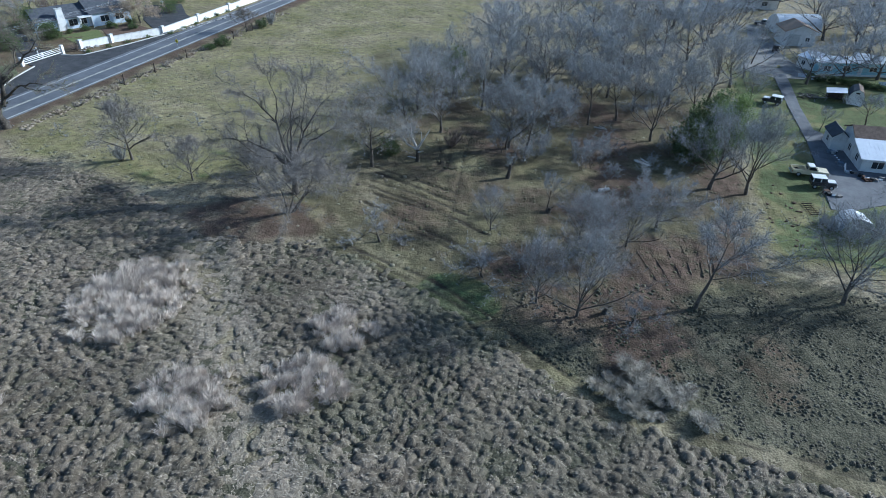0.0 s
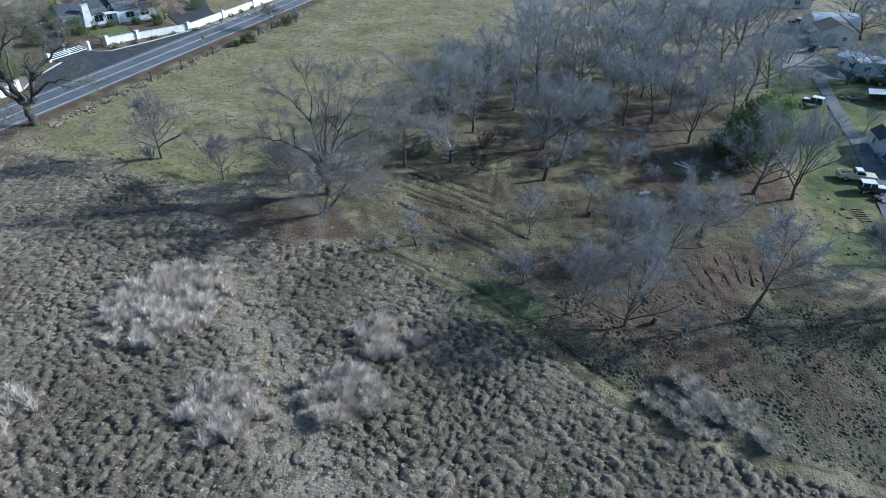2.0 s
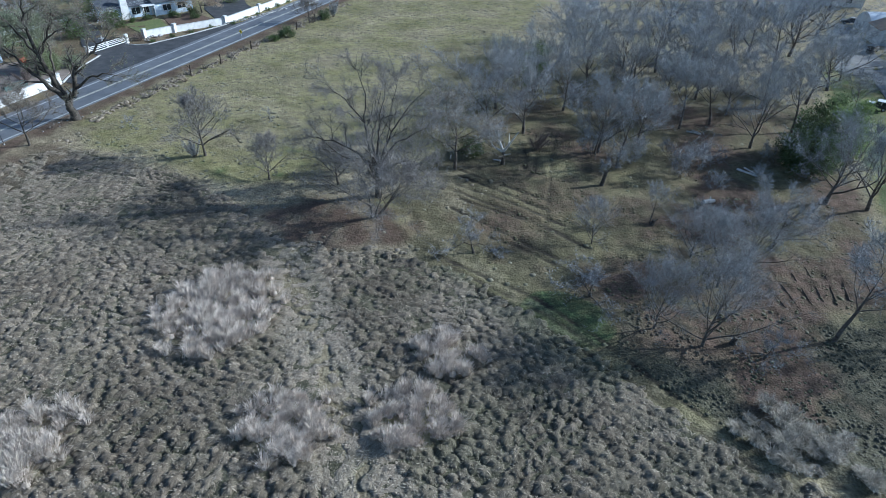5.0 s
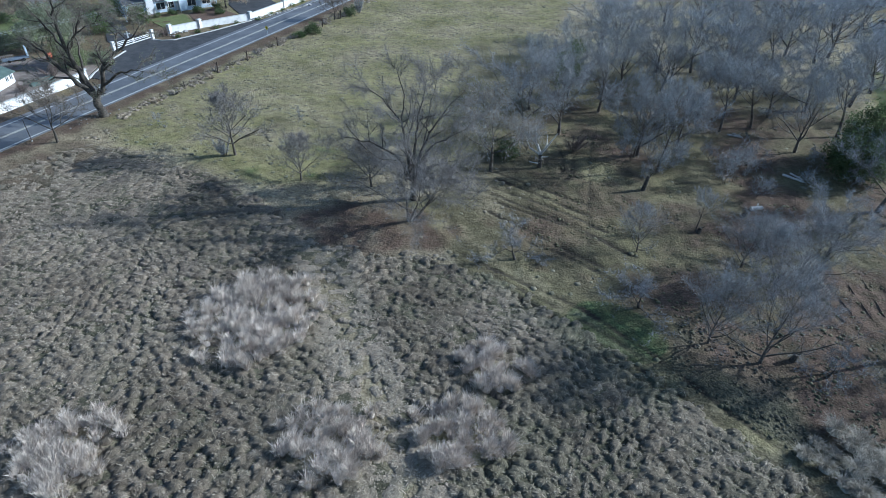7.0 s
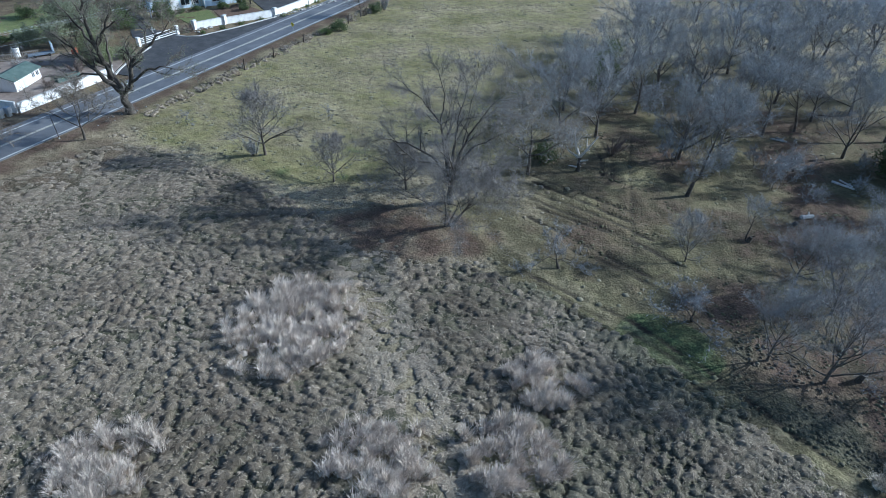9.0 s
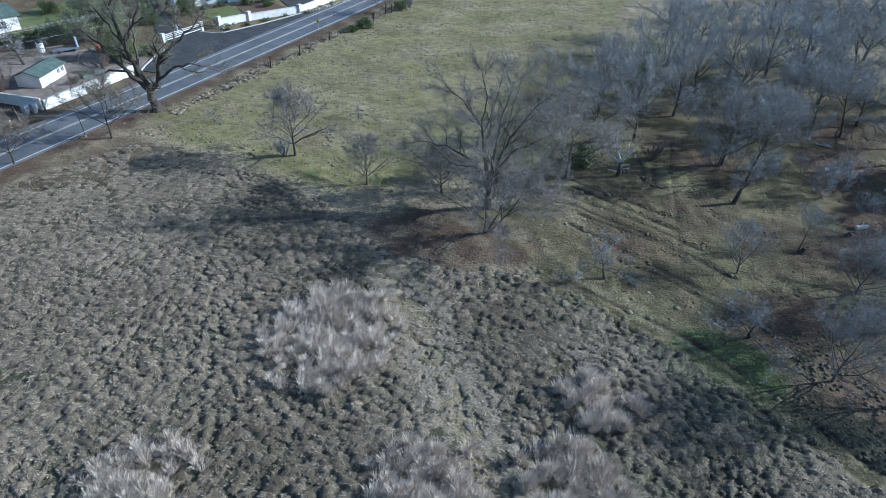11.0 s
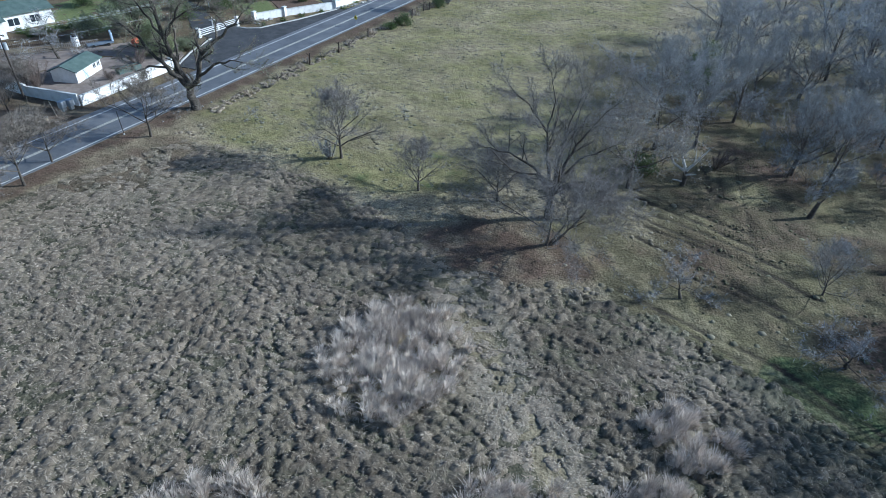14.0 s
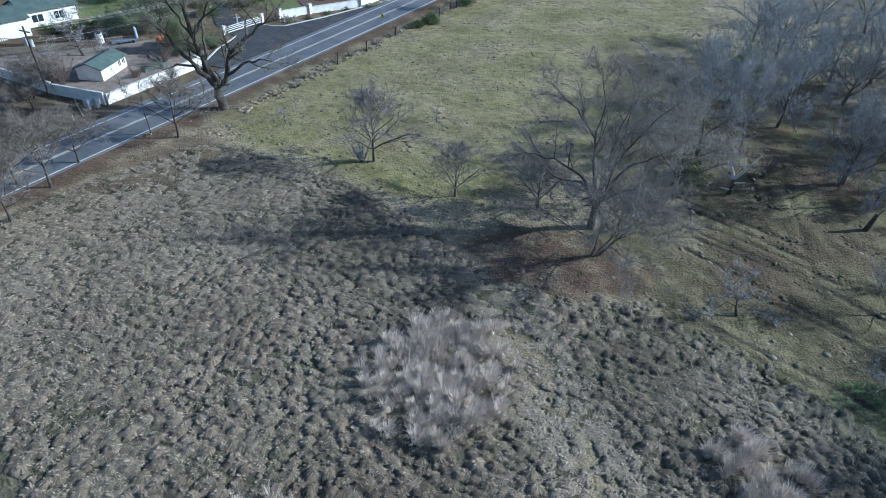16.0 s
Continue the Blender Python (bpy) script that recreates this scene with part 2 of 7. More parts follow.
# ---- materials ----
def ground_mat():
    m = bpy.data.materials.new("field_soil_and_turf")
    m.use_nodes = True
    t, n = m.node_tree, m.node_tree.nodes
    b = n["Principled BSDF"]
    b.inputs["Roughness"].default_value = 0.92
    b.inputs["Specular IOR Level"].default_value = 0.1
    geo = n.new("ShaderNodeNewGeometry")

    def noise_node(scale, detail=5.0):
        k = n.new("ShaderNodeTexNoise")
        k.inputs["Scale"].default_value, k.inputs["Detail"].default_value = scale, detail
        t.links.new(geo.outputs["Position"], k.inputs["Vector"])
        return k.outputs["Fac"]

    def mix(fac, a, c):
        k = n.new("ShaderNodeMix")
        k.data_type = "RGBA"
        t.links.new(fac, k.inputs["Factor"]) if not isinstance(fac, float) else None
        for slot, v in (("A", a), ("B", c)):
            if isinstance(v, tuple):
                k.inputs[slot].default_value = (*v, 1)
            else:
                t.links.new(v, k.inputs[slot])
        return k.outputs["Result"]

    def sharpen(value, nz, lo, hi, push=0.8):
        """value + push * (noise - 0.5), stretched from lo..hi to 0..1."""
        a = n.new("ShaderNodeMath")
        a.operation = "MULTIPLY_ADD"
        t.links.new(nz, a.inputs[0])
        a.inputs[1].default_value, a.inputs[2].default_value = push, -push / 2
        s = n.new("ShaderNodeMath")
        s.operation = "ADD"
        t.links.new(a.outputs[0], s.inputs[0])
        t.links.new(value, s.inputs[1])
        r = n.new("ShaderNodeMapRange")
        r.inputs["From Min"].default_value, r.inputs["From Max"].default_value = lo, hi
        t.links.new(s.outputs[0], r.inputs["Value"])
        return r.outputs["Result"]

    def attr(name):
        k = n.new("ShaderNodeAttribute")
        k.attribute_name = name
        return k.outputs["Fac"]

    fine, mid, big = noise_node(5.0, 8), noise_node(0.9, 6), noise_node(0.12, 4)
    straw = mix(sharpen(fine, mid, 0.3, 0.75), (0.13, 0.106, 0.065), (0.43, 0.358, 0.232))
    turf = mix(sharpen(fine, mid, 0.3, 0.75), (0.10, 0.094, 0.04), (0.30, 0.265, 0.124))
    soil = mix(sharpen(fine, mid, 0.25, 0.8), (0.058, 0.04, 0.028), (0.165, 0.114, 0.082))
    path = mix(sharpen(fine, mid, 0.3, 0.8), (0.14, 0.115, 0.07), (0.34, 0.282, 0.18))
    c = mix(sharpen(attr("green"), mid, 0.25, 0.85, 0.9), straw, turf)
    # brown of dead leaves, darkened to take in the trees' shade
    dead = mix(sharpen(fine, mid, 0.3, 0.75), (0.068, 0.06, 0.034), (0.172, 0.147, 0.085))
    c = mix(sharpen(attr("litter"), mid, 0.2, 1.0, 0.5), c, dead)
    lush = mix(sharpen(fine, mid, 0.3, 0.75), (0.034, 0.062, 0.024), (0.088, 0.14, 0.052))
    c = mix(sharpen(attr("green"), mid, 0.9, 1.08, 0.2), c, lush)
    # dark thatch with the shade between tussocks put into its colour
    thatch_shade = mix(sharpen(fine, mid, 0.3, 0.75), (0.05, 0.048, 0.03), (0.155, 0.138, 0.09))
    c = mix(sharpen(attr("thatch_shade"), mid, 0.2, 0.8, 0.5), c, thatch_shade)
    c = mix(sharpen(attr("trod"), mid, 0.3, 0.9, 0.7), c, path)
    c = mix(sharpen(attr("bare"), mid, 0.1, 1.05, 0.7), c, soil)
    # rut soil is darkened further to carry the shade inside the groove
    c = mix(sharpen(attr("rut"), fine, 0.25, 0.95, 0.5), c, (0.05, 0.042, 0.03))
    hsv = n.new("ShaderNodeHueSaturation")
    mr = n.new("ShaderNodeMapRange")
    mr.inputs["From Min"].default_value, mr.inputs["From Max"].default_value = 0.3, 0.7
    mr.inputs["To Min"].default_value, mr.inputs["To Max"].default_value = 0.8, 1.2
    t.links.new(big, mr.inputs["Value"])
    t.links.new(mr.outputs["Result"], hsv.inputs["Value"])
    t.links.new(c, hsv.inputs["Color"])
    t.links.new(hsv.outputs["Color"], b.inputs["Base Color"])
    bp = n.new("ShaderNodeBump")
    bp.inputs["Distance"].default_value = 0.13
    add = n.new("ShaderNodeMath")
    add.operation = "MULTIPLY_ADD"
    t.links.new(noise_node(2.2, 7), add.inputs[0])
    add.inputs[1].default_value = 1.0
    t.links.new(fine, add.inputs[2])
    t.links.new(add.outputs[0], bp.inputs["Height"])
    t.links.new(bp.outputs["Normal"], b.inputs["Normal"])
    return m


M_GROUND = ground_mat()
M_GRASS = tint_mat("tussock_grass", (0.15, 0.122, 0.088), (0.405, 0.34, 0.254), (0.132, 0.138, 0.075))
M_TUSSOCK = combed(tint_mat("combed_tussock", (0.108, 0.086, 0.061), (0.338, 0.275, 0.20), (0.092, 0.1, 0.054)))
M_REED = tint_mat("dry_reed_grass", (0.43, 0.366, 0.30), (0.69, 0.602, 0.51), (0.20, 0.20, 0.10))
M_ROUGH = tint_mat("rough_brown_grass", (0.058, 0.05, 0.036), (0.155, 0.134, 0.098), (0.066, 0.076, 0.035))
M_SEDGE = tint_mat("grey_sedge", (0.28, 0.245, 0.195), (0.54, 0.485, 0.405), (0.20, 0.20, 0.10))
M_LEAFLET = tint_mat("evergreen_leaves", (0.055, 0.078, 0.036), (0.13, 0.165, 0.08), (0.19, 0.245, 0.085), rough=0.6, through_light=0.5)
M_OLIVE = tint_mat("grey_olive_leaves", (0.14, 0.155, 0.105), (0.30, 0.318, 0.225), (0.24, 0.265, 0.12), rough=0.6, through_light=0.4)
M_DRYLEAF = tint_mat("dry_leaves", (0.16, 0.13, 0.09), (0.42, 0.37, 0.29), (0.12, 0.12, 0.05), rough=0.6, through_light=0.3)
M_BARK = mat("grey_brown_bark", (0.045, 0.036, 0.028), (0.11, 0.092, 0.075), (0.17, 0.15, 0.125), rough=0.9, scale=2.5, bump_size=0.05, bump_scale=9)
M_BARK_DARK = mat("dark_oak_bark", (0.03, 0.025, 0.02), (0.075, 0.064, 0.052), (0.12, 0.105, 0.085), rough=0.9, scale=2.5, bump_size=0.06, bump_scale=8)
M_DEADWOOD = mat("bleached_dead_wood", (0.40, 0.37, 0.33), (0.66, 0.62, 0.56), rough=0.8, scale=3, bump_size=0.02)
M_TWIG_TAN = mat("tan_twigs", (0.30, 0.235, 0.165), (0.47, 0.375, 0.275), rough=0.8, scale=0.7)
M_LITTER = tint_mat("leaf_litter_and_clods", (0.075, 0.054, 0.038), (0.21, 0.152, 0.108), (0.10, 0.115, 0.05))
M_SOIL = mat("turned_soil", (0.07, 0.055, 0.042), (0.16, 0.125, 0.095), rough=0.95, scale=2.0, bump_size=0.05, bump_scale=6)
M_TWIG = mat("grey_twigs", (0.21, 0.214, 0.214), (0.39, 0.395, 0.394), rough=0.8, scale=0.7)
M_TWIG_PALE = mat("lichen_grey_twigs", (0.215, 0.213, 0.21), (0.405, 0.402, 0.398), rough=0.8, scale=0.7)
M_TWIG_RED = mat("reddish_twigs", (0.12, 0.09, 0.075), (0.215, 0.168, 0.142), rough=0.8, scale=0.7)
M_TWIG_BROWN = mat("brown_grey_twigs", (0.155, 0.142, 0.129), (0.30, 0.277, 0.254), rough=0.8, scale=0.7)
M_TWIG_ROAD = mat("dark_brown_twigs", (0.13, 0.11, 0.09), (0.25, 0.22, 0.185), rough=0.8, scale=0.7)
# far trees: aerial haze is put into this paler, bluer twig colour
M_TWIG_HAZE = mat("haze_tinted_twigs", (0.26, 0.268, 0.278), (0.475, 0.488, 0.50), rough=0.8, scale=0.7)
M_ASPHALT = mat("worn_asphalt", (0.08, 0.082, 0.087), (0.115, 0.117, 0.122), (0.155, 0.157, 0.16), rough=0.55, scale=0.35, detail=8, bump_size=0.01, bump_scale=60, spec=0.5)
M_LINE = mat("road_line_paint", (0.48, 0.48, 0.46), (0.66, 0.66, 0.64), rough=0.6, scale=2.0)
M_LINE_Y = mat("yellow_line_paint", (0.42, 0.40, 0.33), (0.56, 0.54, 0.46), rough=0.6, scale=2.0)

# ---- the ground ----
def steps(fine_lo, fine_hi, step, far):
    core = np.arange(fine_lo, fine_hi + 0.01, step)
    out, s = [], step
    v = 0.0
    while v < far:
        s *= 1.35
        v += s
        out.append(v)
    out = np.array(out)
    return np.r_[(fine_lo - out)[::-1], core, fine_hi + out]


def finer(v, lo, hi):
    """The grid lines with one more between each two from lo to hi."""
    mid = (v[1:] + v[:-1]) / 2
    return np.sort(np.r_[v, mid[(mid > lo) & (mid < hi)]])


REEDS = [(-39.4, 37.0, 5.8, 6.4, 15, 190), (-15.2, 31.4, 3.9, 3.3, 0, 66), (-15.2, 39.6, 3.7, 2.5, -10, 40), (-25.0, 26.8, 4.4, 3.7, 10, 76),
         (16.5, 40.2, 4.9, 3.9, -12, 0), (-43, 18, 4.3, 3.8, 0, 60)]
SEDGE = [(11.6, 40.3), (14.2, 43.9), (14.0, 41.4), (15.4, 42.5), (16.4, 41.9), (14.2, 38.5), (15.4, 38.1), (16.6, 38.1), (17.9, 42.2), (18.6, 41.0), (17.6, 38.4), (16.0, 43.4), (20.5, 42.9), (20.8, 39.3), (21.4, 38.4), (13.7, 35.4), (19.0, 40.2), (13.0, 39.6), (12.6, 42.0), (15.2, 40.2), (17.4, 40.0), (19.9, 41.6), (16.5, 40.8)]


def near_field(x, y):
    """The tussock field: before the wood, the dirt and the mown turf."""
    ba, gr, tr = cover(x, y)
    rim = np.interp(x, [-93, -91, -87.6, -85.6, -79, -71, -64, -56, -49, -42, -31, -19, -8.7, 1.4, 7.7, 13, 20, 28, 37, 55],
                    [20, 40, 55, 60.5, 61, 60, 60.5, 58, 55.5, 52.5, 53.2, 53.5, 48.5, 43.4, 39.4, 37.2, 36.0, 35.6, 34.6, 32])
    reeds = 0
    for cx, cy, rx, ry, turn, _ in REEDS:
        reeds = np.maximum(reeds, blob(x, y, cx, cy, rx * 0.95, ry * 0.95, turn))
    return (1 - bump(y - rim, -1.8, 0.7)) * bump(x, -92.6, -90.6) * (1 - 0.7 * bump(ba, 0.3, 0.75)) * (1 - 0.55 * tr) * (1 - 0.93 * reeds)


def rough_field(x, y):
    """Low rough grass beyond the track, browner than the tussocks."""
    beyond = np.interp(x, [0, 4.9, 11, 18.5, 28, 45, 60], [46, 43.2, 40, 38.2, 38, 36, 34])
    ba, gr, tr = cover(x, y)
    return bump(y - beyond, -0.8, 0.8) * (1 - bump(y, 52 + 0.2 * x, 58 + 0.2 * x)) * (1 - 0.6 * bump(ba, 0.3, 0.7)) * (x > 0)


gx, gy = finer(finer(steps(-165, 75, 1.2, 2600), -30, 36), -28, 26), finer(finer(steps(2, 215, 1.2, 2600), 30, 97), 40, 84)
X, Y = np.meshgrid(gx, gy)
BARE, GREEN, TROD = cover(X, Y)
near = bump(-np.hypot(X + 40, Y - 80), -190, -150)
rough_ground = (0.06 * wave(X, Y, 1.6, 11) + 0.07 * wave(X, Y, 4, 12)) * near
RUTTED = ruts(X, Y)
furrows = -0.14 * RUTTED
paved = bump(X, -121, -117) * (1 - bump(X, edge_x(Y) + 0.3, edge_x(Y) + 1.5))
Z = hz(X, Y) + (rough_ground + furrows - 0.05 * TROD) * (1 - paved) - 0.06 * paved
idx = np.arange(X.size).reshape(X.shape)
quads = np.stack([idx[:-1, :-1], idx[:-1, 1:], idx[1:, 1:], idx[1:, :-1]], -1).reshape(-1, 4)
ground = new("ground", raw_mesh("ground", np.stack([X, Y, Z], -1).reshape(-1, 3), quads, M_GROUND, True,
                                [("bare", BARE.ravel()), ("green", GREEN.ravel()), ("trod", TROD.ravel()), ("rut", RUTTED.ravel()), ("litter", litter_and_shade(X, Y).ravel()), ("thatch_shade", np.maximum(near_field(X, Y), 0.85 * rough_field(X, Y)).ravel())]))
tagged(ground, "rough winter pasture of dry grass, green turf and bare reddish soil", "ground", kind="structure")


def strip(name, xs, ys, lift, material, label, category, thick=0.05):
    """A paved sheet that follows the ground: xs(y) gives its two edges."""
    vv, ff = [], []
    for k, y in enumerate(ys):
        a, c = xs(y)
        for x, zl in ((a, lift), (c, lift), (c, lift - thick), (a, lift - thick)):
            vv.append((x, y, gz(x, y) + zl))
        if k:
            o = 4 * k
            for i in range(4):
                j = (i + 1) % 4
                ff.append((o - 4 + i, o + i, o + j, o - 4 + j))
    ob = new(name, raw_mesh(name, vv, ff, material))
    return tagged(ob, label, category, kind="structure")


ROAD_Y = np.r_[np.arange(-600, 0, 30), np.arange(0, 220, 4), np.arange(220, 900, 30)]
strip("road", lambda y: (edge_x(y) - 8.6, edge_x(y) + 0.45), ROAD_Y, 0.06, M_ASPHALT, "two-lane country road of worn grey asphalt", "road", 0.1)
strip("road_line", lambda y: (edge_x(y) - 0.10, edge_x(y) + 0.10), ROAD_Y, 0.068, M_LINE, "white edge line painted on the road", "road marking", 0.006)
strip("road_line", lambda y: (edge_x(y) - 7.35, edge_x(y) - 7.15), ROAD_Y, 0.068, M_LINE, "white edge line painted on the road", "road marking", 0.006)
for off in (-3.78, -3.48):
    strip("road_line", lambda y: (edge_x(y) + off - 0.08, edge_x(y) + off + 0.08), ROAD_Y, 0.068, M_LINE_Y, "faded yellow centre line painted on the road", "road marking", 0.006)


# ---- grass ----
def tufts(name, xs, ys, radius, height, blades, material, label, seed, lean=0.5, width=0.05, dome=True, wind=215, green_of=None, tint_lo=0.0, sides=7, droop=(0.1, 0.7), share=0.5, hug=False, flare=0.7, vary=0.0, mound=1.0, core=0.4):
    """Grass in clumps: every clump is a low mound with blades that arch out of it."""
    g = np.random.default_rng(seed)
    n = len(xs)
    _, gr, tr = cover(xs, ys)
    if green_of is not None:
        gr = green_of
    else:
        gr = gr * share
    zs = hz(xs, ys)
    tint = np.clip(0.5 + 0.28 * g.standard_normal(n) + 0.2 * wave(xs, ys, 12, 31), tint_lo, 1)
    rad, hgt = radius * g.uniform(0.6, 1.35, n), height * g.uniform(0.65, 1.35, n)
    if vary:
        size = np.exp(vary * np.random.default_rng(seed + 900).standard_normal(n) + 0.25 * wave(xs, ys, 5, 35))
        rad, hgt = rad * np.clip(size, 0.4, 1.7), hgt * np.clip(size, 0.45, 1.9)
    V, F, T, G = [], [], [], []
    base = 0
    g2 = np.random.default_rng(seed + 500)
    if dome:
        k = sides
        a = np.linspace(0, 2 * math.pi, k, endpoint=False)
        ring = np.stack([np.cos(a), np.sin(a)], -1)
        wob = g.uniform(0.65, 1.35, (n, 2, k)) * mound
        outer = np.concatenate([ring[None] * (rad[:, None] * wob[:, 0])[..., None], np.full((n, k, 1), -0.1)], -1)
        inner = np.concatenate([ring[None] * (0.62 * rad[:, None] * wob[:, 1])[..., None], (hgt[:, None] * 0.42 * wob[:, 0])[..., None]], -1)
        top = np.stack([0 * rad, 0 * rad, mound * (0.62 if hug else 0.55) * hgt], -1)[:, None]
        vv = np.concatenate([outer, inner, top], 1) + np.stack([xs, ys, zs], -1)[:, None]
        f = []
        for i in range(k):
            j = (i + 1) % k
            f += [(i, j, k + j), (i, k + j, k + i), (k + i, k + j, 2 * k)]
        ff = np.array(f)[None] + (np.arange(n) * (2 * k + 1))[:, None, None]
        V.append(vv.reshape(-1, 3)), F.append(ff.reshape(-1, 3))
        # mound tint cut by core, painting shade into the gaps between blades
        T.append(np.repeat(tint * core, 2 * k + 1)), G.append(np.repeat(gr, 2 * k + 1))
        base = len(V[0])
    m = n * blades
    who = np.repeat(np.arange(n), blades)
    a = g.uniform(0, 2 * math.pi, m)
    rr = np.sqrt(g.uniform(0, 1, m)) * rad[who] * 0.85
    px, py = xs[who] + rr * np.cos(a), ys[who] + rr * np.sin(a)
    pz = zs[who] + hgt[who] * 0.5 * (1 - (rr / rad[who]) ** 2) - 0.03
    wd = radians(wind) + 0.5 * np.repeat(wave(xs, ys, 7, 33), blades) * 2
    dx = np.cos(a) * flare + np.cos(wd) * lean + 0.25 * g.standard_normal(m)
    dy = np.sin(a) * flare + np.sin(wd) * lean + 0.25 * g.standard_normal(m)
    ln = hgt[who] * g.uniform(0.55, 1.25, m)
    mx, my, mz = px + 0.45 * ln * dx, py + 0.45 * ln * dy, pz + 0.52 * ln
    tx, ty, tz = px + 1.0 * ln * dx, py + 1.0 * ln * dy, pz + ln * g.uniform(droop[0], droop[1], m)
    if hug:
        # soft round mounds: the blades lie over the dome and hang down its sides
        out = ln * 1.1
        ox, oy = np.cos(a) * 0.8 + np.cos(wd) * lean + 0.2 * g2.standard_normal(m), np.sin(a) * 0.8 + np.sin(wd) * lean + 0.2 * g2.standard_normal(m)

        def over(qx, qy):
            r2 = ((qx - xs[who]) ** 2 + (qy - ys[who]) ** 2) / rad[who] ** 2
            return zs[who] + hgt[who] * np.maximum(0.72 * (1 - 0.8 * r2), -0.05)
        pz = over(px, py) - 0.04
        mx, my = px + 0.5 * out * ox, py + 0.5 * out * oy
        tx, ty = px + out * ox, py + out * oy
        mz = over(mx, my) + hgt[who] * g2.uniform(0.05, 0.42, m)
        tz = over(tx, ty) + hgt[who] * g2.uniform(-0.02, 0.4, m)
    s = a + math.pi / 2 + g.uniform(-0.8, 0.8, m)
    w = width * g.uniform(0.6, 1.4, m)
    wx, wy = np.cos(s) * w, np.sin(s) * w
    vv = np.stack([np.stack([px - wx, py - wy, pz], -1), np.stack([px + wx, py + wy, pz], -1),
                   np.stack([mx + wx * 0.8, my + wy * 0.8, mz], -1), np.stack([mx - wx * 0.8, my - wy * 0.8, mz], -1),
                   np.stack([tx, ty, tz], -1)], 1)
    ff = np.array([(0, 1, 2), (0, 2, 3), (3, 2, 4)])[None] + (base + np.arange(m) * 5)[:, None, None]
    V.append(vv.reshape(-1, 3)), F.append(ff.reshape(-1, 3))
    T.append(np.repeat(np.clip(tint[who] + 0.12 * g.standard_normal(m), 0, 1), 5)), G.append(np.repeat(gr[who], 5))
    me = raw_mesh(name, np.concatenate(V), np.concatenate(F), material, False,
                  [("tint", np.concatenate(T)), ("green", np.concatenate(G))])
    if dome:
        # the mounds are smooth, the blades flat
        flat = np.arange(len(me.polygons)) < len(F[0])
        me.polygons.foreach_set("use_smooth", flat)
    ob = new(name, me)
    return tagged(ob, label, "grass", kind="stuff")


def scatter(x0, x1, y0, y1, step, seed, keep):
    g = np.random.default_rng(seed)
    a, b = np.meshgrid(np.arange(x0, x1, step), np.arange(y0, y1, step))
    a = a + g.uniform(-0.6, 0.6, a.shape) * step
    b = b + g.uniform(-0.6, 0.6, b.shape) * step
    a, b = a.ravel(), b.ravel()
    k = g.uniform(0, 1, a.shape) < keep(a, b)
    return a[k], b[k]


def short_field(x, y):
    ba, gr, tr = cover(x, y)
    return (1 - near_field(x, y)) * (1 - bump(rough_field(x, y), 0.1, 0.5)) * (1 - 0.55 * bump(gr, 0.45, 0.75)) * (1 - 0.92 * bump(ba, 0.1, 0.5)) * (1 - 0.9 * litter_and_shade(x, y)) * (1 - 0.5 * tr) * (x > edge_x(y) + 7) * (1 - bump(x, 30, 33))


